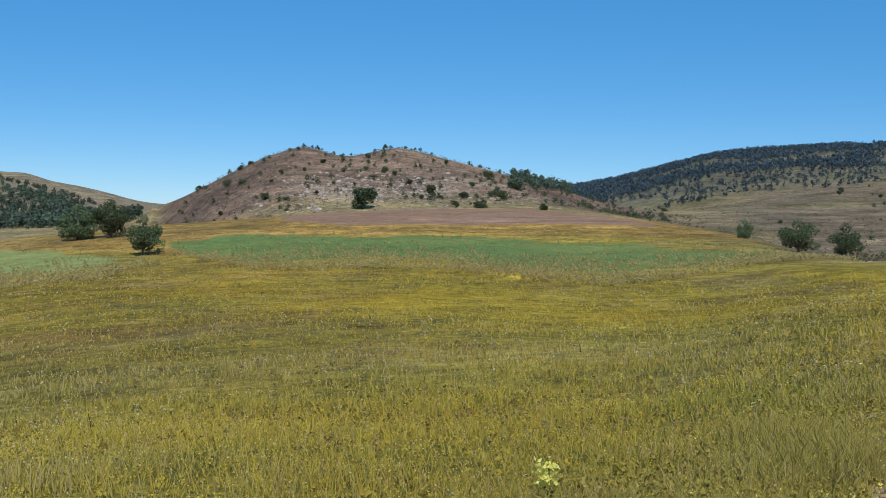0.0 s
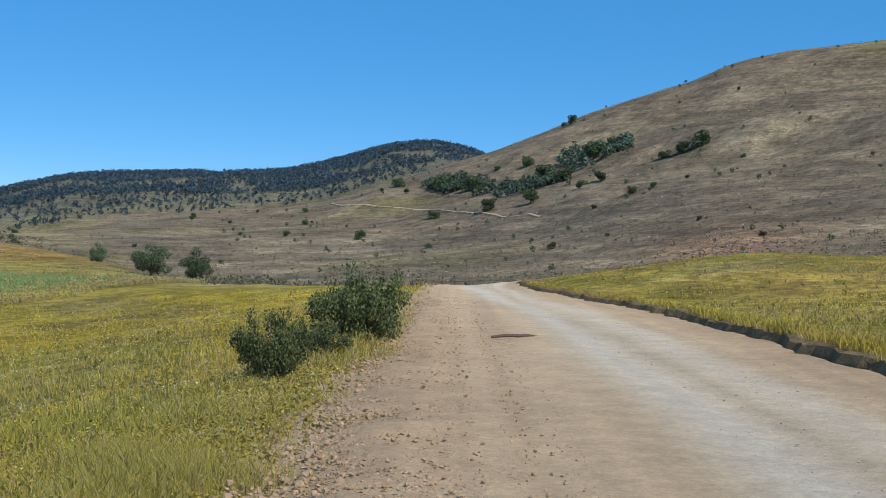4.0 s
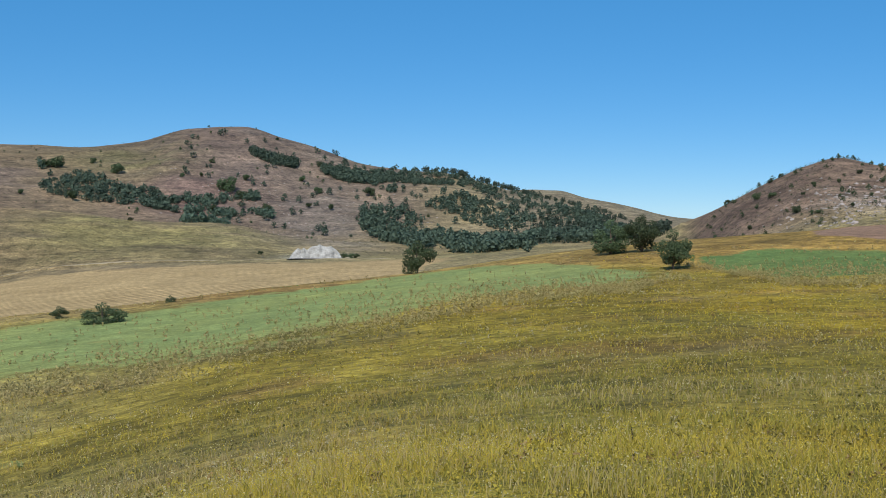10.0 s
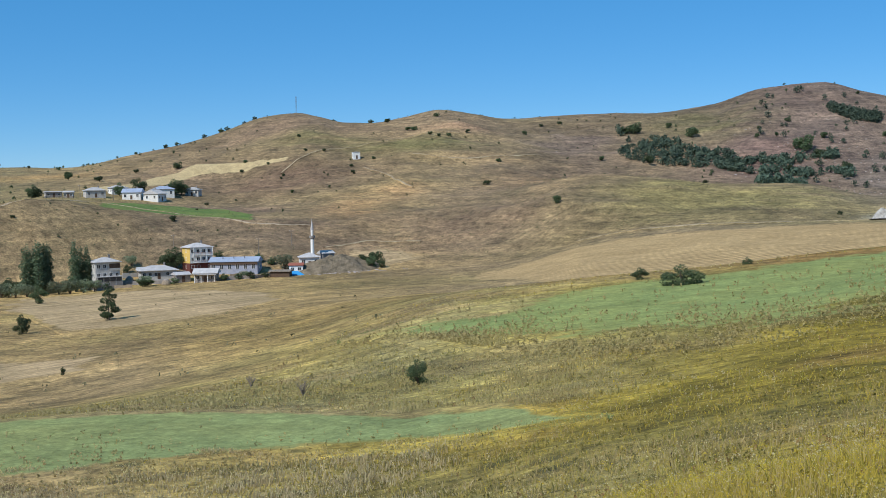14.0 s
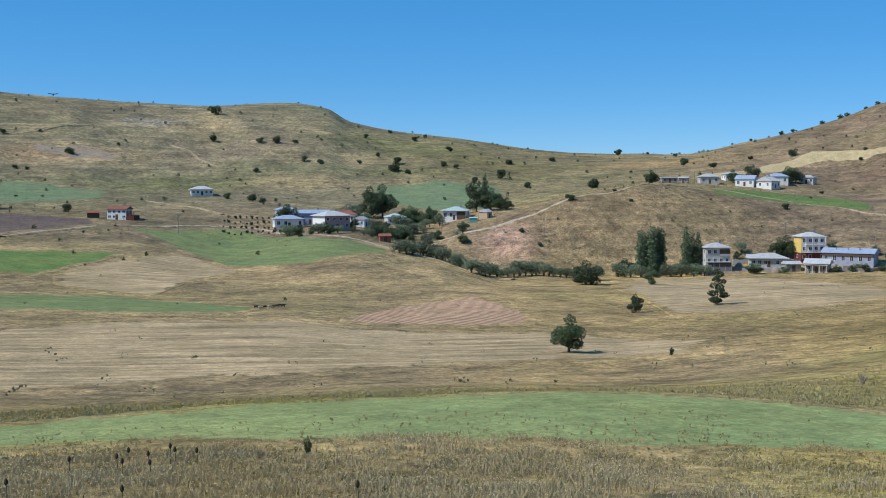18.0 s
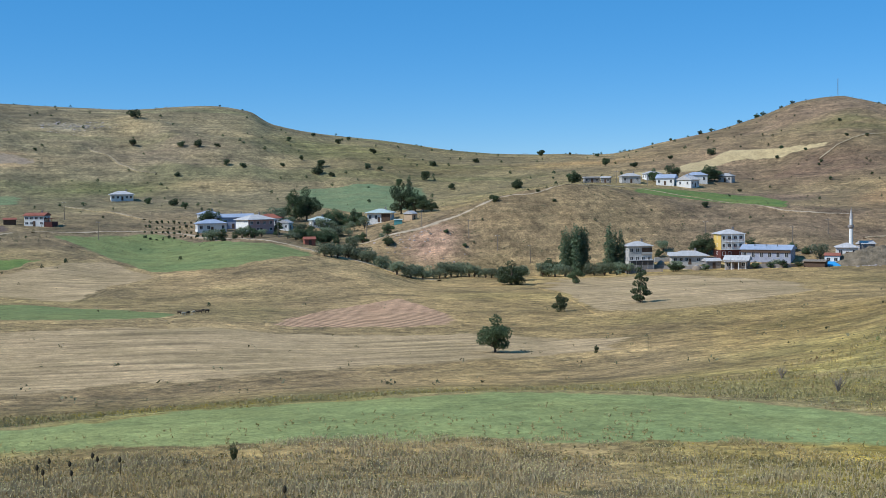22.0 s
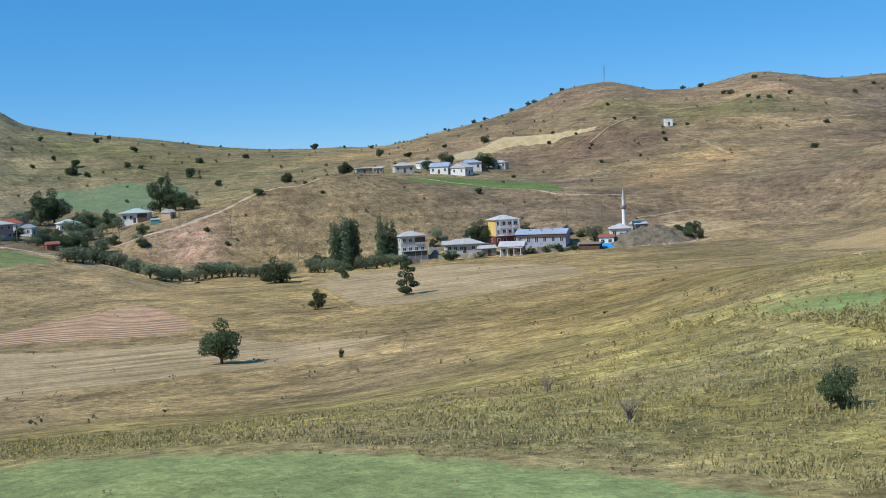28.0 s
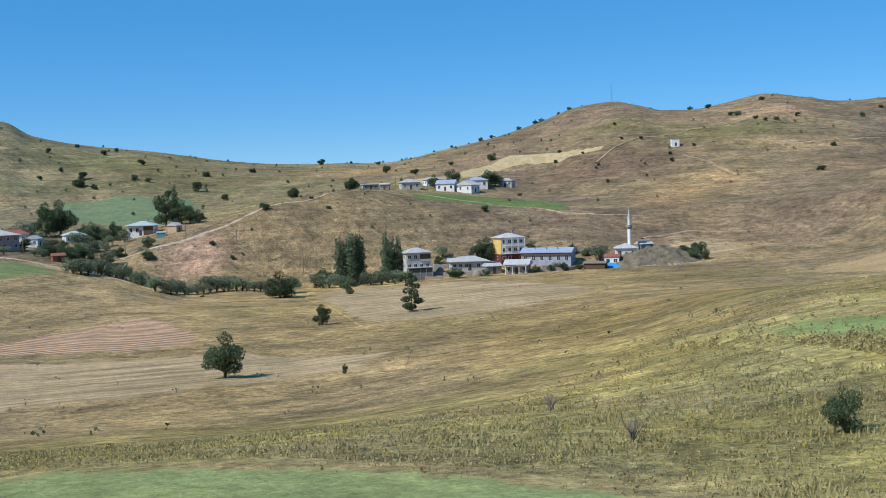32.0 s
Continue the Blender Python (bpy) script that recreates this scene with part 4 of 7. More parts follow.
plant("bush", "bush", "low dark bush on the road's verge", "bush", -23.2, 15.8, 1.2, 0.6, variant=1)
plant("bush", "bush", "low olive bush between the two taller ones", "bush", -25.3, 18.8, 0.85, 1.0, variant=1)
plant("broad", "bush", "broad low dark bush in the green crop", "bush", 41.85, 116, 2.5, 1.7, sink=0.35)
plant("broad", "bush", "small bush beside the broad one", "bush", 43.75, 128, 1.7, 1.0, sink=0.2)
plant("broad", "bush", "small bush at the crop's upper edge", "bush", 38.7, 138, 1.1, 1.1, sink=0.1)
plant("broad", "bush", "small dark thorn bush alone in the dry grass", "bush", 54.8, 61.5, 1.45, 0.75, variant=1, sink=0.05)

# thorn bushes scattered over the hills: (bearing, distance, height)
RIGHT_SHRUBS = [(-46.2, 226, 0.9), (-45.2, 418, 1.4), (-44.9, 538, 1.6), (-43.2, 270, 0.7), (-43.2, 446, 5.6), (-42.6, 390, 1.3), (-42.3, 447, 4.3), (-41.5, 450, 3.1), (-41.0, 384, 1.9), (-40.0, 374, 2.5), (-39.4, 518, 2.5), (-39.0, 515, 3.5), (-38.5, 437, 3.4), (-38.2, 353, 1.2), (-38.1, 490, 7.1), (-37.5, 429, 2.9), (-37.0, 582, 3.9), (-36.7, 459, 5.3), (-36.6, 583, 2.3), (-36.2, 267, 1.6), (-35.9, 476, 6.5), (-35.1, 424, 4.9), (-34.9, 526, 4.6), (-34.5, 495, 3.4), (-33.8, 500, 2.9), (-33.4, 545, 2.1), (-33.0, 436, 4.2), (-32.3, 512, 6.0), (-31.5, 526, 4.6), (-30.7, 539, 7.3)]
RIGHT_SHRUBS += [(-30.4, 465, 3.2), (-30.2, 319, 1.2), (-29.0, 547, 2.1), (-28.6, 582, 4.5), (-27.8, 571, 1.7), (-26.8, 420, 3.3), (-24.1, 504, 2.2), (-24.1, 559, 2.2), (-23.2, 440, 1.9), (-21.8, 580, 1.7), (-21.0, 450, 1.3), (-20.5, 530, 1.5), (-18.8, 572, 1.9), (-18.7, 557, 1.9), (-16.1, 362, 1.1)]
STONY_SHRUBS = [(-10.7, 1095, 4.2), (-5.0, 395, 1.9), (-4.9, 197, 1.3), (-4.3, 392, 1.9), (-4.0, 395, 2.3), (-3.5, 358, 3.1), (-2.9, 309, 2.7), (-2.4, 321, 1.9), (-2.2, 370, 2.9), (-1.8, 203, 1.6), (-1.4, 346, 1.5), (-1.0, 316, 1.8), (-0.6, 296, 1.7), (-0.1, 394, 1.5), (0.1, 312, 1.1), (0.6, 324, 2.5), (1.1, 313, 1.1), (1.7, 348, 1.5), (2.4, 366, 1.4), (2.6, 344, 1.0), (2.9, 372, 2.0), (3.7, 400, 1.4), (4.0, 291, 4.5), (5.0, 410, 1.2), (5.4, 347, 1.0), (5.9, 387, 1.3), (6.2, 324, 1.1), (6.8, 371, 1.1), (7.1, 408, 1.2), (7.7, 323, 0.9)]
STONY_SHRUBS += [(7.9, 368, 1.4), (8.4, 360, 1.0), (8.7, 335, 1.9), (9.4, 411, 1.4), (9.8, 379, 1.7), (9.9, 409, 1.4), (10.5, 389, 2.3), (10.8, 340, 1.3), (11.8, 430, 1.3)]
MOUNTAIN_SHRUBS = [(29.1, 780, 5.3), (31.0, 729, 3.5), (31.5, 850, 4.1), (31.6, 775, 3.8), (32.1, 734, 2.8), (32.4, 806, 3.5), (33.6, 920, 2.2), (34.1, 726, 5.6), (34.4, 447, 1.3), (35.1, 789, 3.4), (35.3, 753, 5.1), (36.0, 765, 8.9), (36.6, 715, 4.2), (36.7, 828, 2.8), (37.2, 797, 2.7), (38.1, 786, 2.7), (40.5, 532, 1.5), (41.1, 812, 6.3), (42.2, 853, 3.3), (43.1, 730, 5.7), (43.8, 837, 7.3), (44.3, 835, 4.9), (45.4, 749, 2.9)]
MAST_SHRUBS = [(47.4, 895, 2.2), (47.6, 483, 2.8), (48.3, 888, 2.1), (49.1, 821, 2.8), (50.4, 712, 2.4), (51.0, 624, 2.4), (51.9, 801, 2.3), (52.8, 785, 2.3), (53.3, 781, 1.8), (53.4, 879, 2.6), (53.7, 784, 2.1), (54.5, 829, 2.8), (54.8, 830, 2.5), (55.8, 898, 3.0), (55.8, 900, 2.7), (56.5, 725, 1.7), (56.6, 438, 4.2), (57.1, 439, 3.0), (57.5, 691, 2.0), (57.6, 709, 1.9), (58.7, 653, 1.2), (58.9, 748, 1.7), (59.8, 750, 1.7), (60.1, 798, 1.9), (60.5, 648, 1.7), (60.9, 706, 1.7), (61.0, 698, 1.3), (61.6, 739, 1.7), (62.7, 751, 2.0), (62.9, 736, 2.1)]
MAST_SHRUBS += [(64.6, 631, 1.5), (65.9, 764, 4.4), (66.2, 500, 1.9), (66.2, 507, 1.5), (67.8, 770, 2.3), (67.8, 949, 2.2)]
TABLE_SHRUBS = [(69.5, 738, 3.2), (69.6, 746, 2.3), (70.9, 769, 3.7), (70.9, 810, 3.1), (71.3, 909, 2.4), (72.4, 564, 4.9), (72.6, 969, 2.2), (73.4, 477, 1.3), (74.0, 958, 4.2), (74.1, 971, 3.0), (74.2, 486, 1.5), (75.2, 638, 4.9), (76.3, 477, 2.1), (76.4, 483, 1.7), (77.2, 861, 3.3), (77.8, 446, 1.4), (78.4, 690, 2.7), (78.4, 701, 2.4), (78.7, 454, 1.6), (79.3, 808, 3.1), (79.3, 813, 2.8), (79.7, 727, 4.9), (79.7, 739, 3.4), (81.0, 703, 3.4), (81.9, 755, 2.6), (82.2, 836, 3.6), (82.5, 755, 2.6), (82.5, 761, 2.9), (83.4, 966, 2.8), (83.9, 899, 3.1)]
TABLE_SHRUBS += [(84.2, 727, 2.5), (84.3, 729, 2.8), (84.8, 759, 4.0), (84.9, 739, 5.0), (85.1, 949, 2.8), (85.7, 784, 3.0), (86.3, 857, 2.9), (86.6, 761, 2.6), (88.5, 745, 2.9), (89.3, 752, 3.3), (89.5, 453, 1.3), (89.7, 788, 2.7), (90.6, 788, 4.6), (91.3, 606, 2.9), (91.4, 790, 3.4), (91.6, 721, 2.8), (91.8, 621, 3.6), (93.0, 634, 3.1), (93.5, 884, 6.0), (93.6, 811, 3.9), (98.0, 782, 1.9), (100.2, 748, 4.0), (100.4, 551, 3.2), (101.5, 803, 1.9), (102.1, 710, 1.7), (102.6, 713, 2.1), (103.1, 800, 3.1), (103.7, 564, 5.5), (104.8, 697, 3.0)]
for name, row in (("the eastern hill", RIGHT_SHRUBS), ("the stony hill", STONY_SHRUBS), ("the bare mountain", MOUNTAIN_SHRUBS), ("the mast hill", MAST_SHRUBS), ("the table hill", TABLE_SHRUBS)):
    for az, r, h in row:
        plant("shrub", "thorn_bush", f"dark rounded thorn bush on {name}", "bush", az, r, max(h * 1.35, 1.3), random.uniform(0.85, 1.2), "hill bushes", sink=0.1)
SCATTER = ((-52, -20, 200, 640, 95, 0.9, 2.2), (-11, 13, 300, 428, 130, 0.9, 2.4), (24, 42, 560, 950, 60, 1.5, 3.2), (44, 66, 560, 980, 46, 1.2, 2.4), (66, 108, 600, 1020, 95, 1.5, 3.2), (62, 78, 440, 500, 16, 0.8, 1.5), (90, 108, 240, 600, 18, 1.2, 2.4))


def woodland(name, label, places, lo, hi, quads=80, leaf=LEAF_WOOD, wide=0.5):
    """Many small trees as one thicket."""
    az, r = np.array(places).T
    n = len(az)
    x, y = spot(az, r)
    h = rng.uniform(lo, hi, n)
    d = sphere_points(n * quads)
    reach = rng.uniform(0.3, 1, n * quads)[:, None]
    rep = np.repeat
    taper = 1 - 0.45 * np.clip(d[:, 2:3] * reach, 0, 1)
    c = np.stack([rep(x, quads), rep(y, quads), rep(ground(x, y) + h * 0.5, quads)], 1) + d * reach * np.stack([rep(h * wide, quads), rep(h * wide, quads), rep(h * 0.52, quads)], 1) * np.concatenate([taper, taper, np.ones_like(taper)], 1)
    v, f = leaf_quads(c, d, rep(h, quads) * 1.5 / math.sqrt(max(quads, 30)))
    return tagged(new(name, mesh_from(name, v, f, leaf)), label, "woodland", kind="stuff")


def within(far, near, count, patch=0.0, seed=3, size=60):
    """Random places between two edges, kept where the patchy noise allows."""
    fa, fr = np.array(far, float).T
    na, nr = np.array(near, float).T
    az = rng.uniform(max(fa[0], na[0]), min(fa[-1], na[-1]), count * 6)
    a, b = np.interp(az, na, nr), np.interp(az, fa, fr)
    r = a + (b - a) * rng.uniform(0, 1, len(az))
    keep = (fractal(*spot(az, r), size, seed) > patch) & (b > a)
    return np.stack([az[keep], r[keep]], 1)[:count]


for az0, az1, r0, r1, count, lo, hi in SCATTER:
    woodland("scrub", "small dark thorn scrub dotted over the dry slope", [(random.uniform(az0, az1), math.sqrt(random.uniform(r0 * r0, r1 * r1))) for k in range(count * 2)], lo * 0.6, hi * 0.85, 50, LEAF_DARK, 0.55)
# tussocks and low spiny cushions over all the slopes
for az0, az1, r0, r1, count in ((-54, -19, 95, 660, 8000), (-19, -12, 200, 660, 900), (-12, 14, 300, 432, 3600), (22, 46, 430, 1000, 4200), (46, 72, 440, 1000, 5200), (72, 110, 440, 1050, 6200), (56, 110, 100, 430, 220)):
    woodland("tussocks", "low dark tussocks and spiny cushions on the slope", [(random.uniform(az0, az1), math.exp(random.uniform(math.log(r0), math.log(r1)))) for k in range(count)], 0.3, 1.15, 6, LEAF_CUSHION, 0.8)
woodland("woodland", "dark pine and oak wood over the far ridge", within([(-34, 1830), (-4, 1830)], [(-34, 1300), (-27, 1230), (-21, 1260), (-17, 1290), (-14, 1270), (-11, 1280), (-4, 1280)], 9000, -0.22, 21, 60), 3.5, 7.5, 16, LEAF_HAZED)
woodland("woodland", "scattered oaks on the far ridge's lower slope", within([(-30, 1560), (-4, 1500)], [(-30, 1180), (-4, 1080)], 1500, -0.15, 22, 90), 3.5, 6.5, 18, LEAF_HAZED)
woodland("woodland", "woodland band below the mountain's top", within([(32.6, 856), (34.0, 861), (34.9, 867)], [(32.6, 832), (33.8, 834), (34.9, 847)], 190, -0.25, 5, 26), 2.4, 5, 40)
woodland("woodland", "dark oak wood running down the mountain's shoulder", within([(16.5, 640), (18.5, 823), (21.0, 891), (23.4, 878), (25.1, 891), (27.2, 880), (29.1, 865), (31.4, 844)], [(16.5, 480), (17.9, 461), (20.9, 473), (23.4, 662), (25.6, 718), (27.5, 760), (29.1, 811), (31.4, 832)], 1250, -0.16, 4, 34), 2.6, 5.6, 40)
woodland("woodland", "dark oak copse at the foot of the mountain", within([(21.2, 446), (23.4, 539), (25.6, 653), (27.0, 705), (28.3, 745), (29.6, 725)], [(21.2, 378), (23.4, 395), (25.1, 442), (27.0, 468), (28.8, 640), (29.6, 687)], 620, -0.16, 7, 30), 2.8, 6, 40)
woodland("woodland", "dark copse in the mountain's gully", within([(33.8, 735), (34.8, 778), (35.8, 779), (36.5, 749), (38.0, 740)], [(33.8, 706), (34.8, 713), (35.8, 702), (36.5, 560), (38.0, 551)], 300, -0.16, 1, 30), 2.6, 5.5, 40)
woodland("woodland", "oak copse along the gully below the saddle", within([(36.1, 744), (38.8, 744), (41.3, 789), (42.9, 826), (44.6, 865)], [(36.1, 709), (38.8, 711), (41.3, 729), (42.9, 732), (44.6, 755)], 420, -0.14, 0, 30), 2.6, 5.5, 40)
woodland("woodland", "hillside thicket on the eastern hill", within([(-37.0, 481), (-34.9, 515), (-33.5, 515), (-31.3, 555), (-29.8, 574)], [(-37.0, 434), (-34.9, 464), (-33.5, 455), (-31.3, 517), (-29.8, 552)], 130, -0.15, 9, 26), 2.2, 5.2, 50)
woodland("woodland", "upper thicket on the eastern hill", within([(-39.9, 515), (-38.1, 526), (-36.5, 520)], [(-39.9, 487), (-38.1, 472), (-36.5, 509)], 80, -0.15, 11, 26), 2.4, 5.4, 50)
woodland("woodland", "woods under the low hill's skyline", within([(14.6, 600), (17.1, 760), (19.3, 789), (20.8, 799)], [(14.6, 470), (17.1, 480), (19.3, 464), (20.8, 443)], 420, -0.12, 7, 30), 2.5, 5, 40)
woodland("woodland", "dark oaks on the stony hill's shoulder", within([(-6.2, 425), (-3, 425)], [(-6.2, 392), (-4, 355), (-3, 350)], 55, -0.3, 5, 26), 2.0, 4.2)
woodland("woodland", "single oaks along the mountain's shoulder", within([(14.8, 1000), (21, 1000), (26.5, 1000)], [(14.8, 900), (21, 930), (26.5, 940)], 150, -0.4, 8, 26), 3, 6)
woodland("woodland", "oaks dotted over the mountain's flank", within([(18, 900), (30, 960), (38, 900)], [(18, 640), (30, 650), (38, 700)], 160, -0.3, 9, 26), 2.5, 5.5)




# ---- buildings ----
PLASTER = surface("white_plaster", (0.86, 0.84, 0.79), (0.76, 0.74, 0.69), 0.8, 6, 0.9, 0.2, vary=0.08)
WORN = surface("worn_plaster", (0.60, 0.57, 0.52), (0.46, 0.43, 0.39), 0.6, 5, 0.92, 0.2)
YELLOW = surface("yellow_plaster", (0.78, 0.53, 0.15), (0.70, 0.47, 0.13), 0.8, 6, 0.9, 0.2)
PINK = surface("pink_plaster", (0.58, 0.36, 0.31), (0.52, 0.32, 0.28), 0.8, 6, 0.9, 0.2)
MAROON = surface("maroon_plaster", (0.16, 0.055, 0.045), (0.13, 0.05, 0.04), 0.8, 6, 0.9, 0.2)
STONE = surface("grey_stone_wall", (0.36, 0.32, 0.29), (0.27, 0.24, 0.215), 1.2, 7, 0.95, 0.15, bump=0.6, deep=0.08)
BLUE_GREY = surface("bluish_wall", (0.42, 0.43, 0.50), (0.34, 0.35, 0.42), 0.8, 5, 0.9, 0.2)
TIN = surface("weathered_tin_roof", (0.55, 0.52, 0.50), (0.43, 0.41, 0.395), 0.7, 9, 0.7, 0.3, 0.0, vary=0.12)
BLUE_TIN = surface("bluish_tin_roof", (0.40, 0.45, 0.55), (0.32, 0.37, 0.47), 0.7, 9, 0.65, 0.3, 0.0)
GREEN_TIN = surface("greenish_tin_roof", (0.52, 0.60, 0.56), (0.44, 0.51, 0.48), 0.7, 9, 0.65, 0.3, 0.0)
RED_ROOF = surface("red_tile_roof", (0.36, 0.13, 0.085), (0.28, 0.10, 0.07), 1.2, 9, 0.85, 0.2)
TIMBER = surface("dark_timber", (0.10, 0.065, 0.045), (0.15, 0.10, 0.07), 2, 14, 0.9, 0.15)
POLE_WOOD = surface("grey_pole_wood", (0.30, 0.25, 0.20), (0.22, 0.18, 0.145), 2, 14, 0.95, 0.1)
METAL = surface("grey_metal", (0.40, 0.40, 0.42), (0.30, 0.30, 0.32), 2, 14, 0.45, 0.5, 0.8, bump=0.05)
TARP = surface("blue_tarpaulin", (0.045, 0.28, 0.62), (0.06, 0.34, 0.68), 1.5, 8, 0.45, 0.4)
GLASS = surface("dark_window_glass", (0.03, 0.035, 0.045), (0.05, 0.055, 0.065), 2, 5, 0.08, 0.5, bump=0)


def box(x0, y0, z0, x1, y1, z1):
    v = [(x, y, z) for z in (z0, z1) for y in (y0, y1) for x in (x0, x1)]
    f = [(0, 2, 3, 1), (4, 5, 7, 6), (0, 1, 5, 4), (2, 6, 7, 3), (0, 4, 6, 2), (1, 3, 7, 5)]
    return np.array(v, float), np.array(f)


def part(name, geometry, material, parent, label="", smooth=False):
    """One mesh under a thing or under a part."""
    ob = new(name, geometry if isinstance(geometry, bpy.types.Mesh) else mesh_from(name, *geometry, material, smooth))
    ob.parent = parent
    return tagged(ob, label)


def at_spot(name, label, category, az, r, turn=0.0, sink=0.0, group=""):
    ob = tagged(new(name), label, category, group)
    x, y = (float(v) for v in spot(az, r))
    ob.location = (x, y, float(ground(x, y)) - sink)
    ob.rotation_euler = (0, 0, radians(az + turn))
    return ob


def hip_roof(w, d, rise, eave=0.6, thick=0.18, gable=False):
    """A four-sided or gabled roof over a w by d plan, from z = 0."""
    a, b = w / 2 + eave, d / 2 + eave
    ridge = a if gable else max(a - b, 0.05)
    v = [(-a, -b, 0), (a, -b, 0), (a, b, 0), (-a, b, 0), (-a, -b, thick), (a, -b, thick), (a, b, thick), (-a, b, thick), (-ridge, 0, rise), (ridge, 0, rise)]
    f = [(0, 3, 2, 1), (0, 1, 5, 4), (1, 2, 6, 5), (2, 3, 7, 6), (3, 0, 4, 7), (4, 5, 9, 8), (6, 7, 8, 9), (5, 6, 9, 9), (7, 4, 8, 8)]
    me = bpy.data.meshes.new("roof")
    me.from_pydata(v, [], [tuple(dict.fromkeys(q)) for q in f])
    me.update()
    return me


PANES = {}


def window(house, x, y, z, w, h, side=0):
    """A framed window on the front (side 0) or an end wall (-1, 1) of a house."""
    key = (round(w, 2), round(h, 2))
    if key not in PANES:
        t = 0.09
        bars = [box(-w / 2 - t, -0.07, -t, -w / 2, 0.02, h + t), box(w / 2, -0.07, -t, w / 2 + t, 0.02, h + t), box(-w / 2, -0.07, h, w / 2, 0.02, h + t), box(-w / 2 - t, -0.1, -t, w / 2 + t, 0.02, 0), box(-0.03, -0.05, 0, 0.03, 0.02, h)]
        PANES[key] = mesh_from("window", *joined(bars), PLASTER), mesh_from("pane", *box(-w / 2, -0.03, 0, w / 2, 0.02, h), GLASS)
    ob = new("window", PANES[key][0])
    ob.parent = house
    ob.matrix_local = pose(x, y, z, 0, 0, 90 * side)
    pane = new("pane", PANES[key][1])
    pane.parent = ob


def ribbed(mesh, w, d, rise, eave, material):
    """Standing seams along the two long slopes of a roof."""
    out = []
    n = max(4, int(w / 1.1))
    for k in range(n):
        x = -w / 2 + w * (k + 0.5) / n
        lim = min(1.0, (w / 2 + eave - abs(x)) / (d / 2 + eave))
        for s in (-1, 1):
            y0, y1 = s * (d / 2 + eave), s * (d / 2 + eave) * (1 - lim)
            z0, z1 = 0.18, 0.18 + (rise - 0.18) * lim
            v = [(x - 0.04, y0, z0), (x + 0.04, y0, z0), (x + 0.04, y1, z1), (x - 0.04, y1, z1)]
            v += [(p[0], p[1], p[2] + 0.07) for p in v]
            out.append((np.array(v), np.array([(0, 3, 2, 1), (4, 5, 6, 7), (0, 1, 5, 4), (1, 2, 6, 5), (2, 3, 7, 6), (3, 0, 4, 7)])))
    return out


def house(name, label, az, r, w, d, h, wall, roof, rise=1.6, turn=0.0, floors=1, cols=3, gable=False, eave=0.6, sink=0.3, chimney=True, door=True, side_cols=2, side_wall=None, category="house", group="village houses"):
    ob = at_spot(name, label, category, az, r, turn, 0.0, group)
    part("wall", box(-w / 2, -d / 2, -2.2, w / 2, d / 2, h), wall, ob)
    if side_wall:
        part("end_wall", box(-w / 2 - 0.04, -d / 2 - 0.03, -2.0, -w / 2 + 0.06, d / 2, h), side_wall, ob)
    rf = hip_roof(w, d, rise, eave, gable=gable)
    rf.materials.append(roof)
    top = part("roof", rf, None, ob)
    top.location = (0, 0, h)
    if w > 6:
        part("roof_seam", joined(ribbed(rf, w, d, rise, eave, roof)), roof, top)
    if chimney:
        part("chimney", joined([box(w * 0.18, 0.3, rise * 0.3, w * 0.18 + 0.6, 0.9, rise + 0.7), box(w * 0.18 - 0.08, 0.22, rise + 0.7, w * 0.18 + 0.68, 0.98, rise + 0.82)]), STONE, top)
    step = h / floors
    for k in range(floors):
        for c in range(cols):
            if k == 0 and door and c == cols // 2:
                continue
            window(ob, -w / 2 + w * (c + 0.5) / cols, -d / 2, step * k + step * 0.34, 1.1, step * 0.42)
        for c in range(side_cols):
            for s in (-1, 1):
                window(ob, s * w / 2, -d / 2 + d * (c + 0.5) / side_cols, step * k + step * 0.36, 0.9, step * 0.4, s)
    if door:
        part("door", box(-0.55, -d / 2 - 0.05, -0.1, 0.55, -d / 2 + 0.05, 2.05), TIMBER, ob)
    return ob


# the village at the foot of the slope
flat = house("apartment_house", "three-storey yellow and white house over a maroon ground floor", 65.12, 443, 8.6, 7.4, 8.6, PLASTER, TIN, 1.7, 22, 3, 4, side_cols=1, side_wall=YELLOW)
part("ground_floor", box(-4.36, -3.76, -2.1, 4.36, 3.76, 2.9), MAROON, flat)
for z in (3.0, 5.8):
    balcony = part("balcony", box(-3.2, -4.7, z, 4.3, -3.7, z + 0.18), PLASTER, flat)
    part("railing", joined([box(-3.2, -4.7, z + 1.0, 4.3, -4.62, z + 1.1)] + [box(-3.2 + 0.5 * k, -4.69, z + 0.18, -3.14 + 0.5 * k, -4.63, z + 1.0) for k in range(16)]), PINK, balcony)
    for k in range(4):
        part("post", box(-3.2 + 2.45 * k, -4.7, z, -3.0 + 2.45 * k, -4.5, z + 2.7), PLASTER, balcony)
barn = house("barn", "long bluish-grey barn with a low blue tin roof", 63.3, 436, 17.5, 8.5, 3.9, BLUE_GREY, BLUE_TIN, 1.7, -12, 1, 6, True, 0.5, chimney=False, door=False, side_cols=1, category="barn")
# dark strip added where the eave would shade the wall
part("eave_shade_strip", box(-8.7, -4.55, 2.9, 8.7, -4.27, 3.88), TIMBER, barn)
for k in range(3):
    part("roof_vent", joined([box(-4.5 + 4 * k, -1.8, 1.0, -4.2 + 4 * k, -1.5, 1.9)]), METAL, barn).location = (0, 0, 3.9)
tower = house("stone_house", "tall grey three-storey stone house with a tin hip roof", 69.42, 426, 8.6, 7.0, 9.0, WORN, TIN, 1.7, 18, 3, 4)
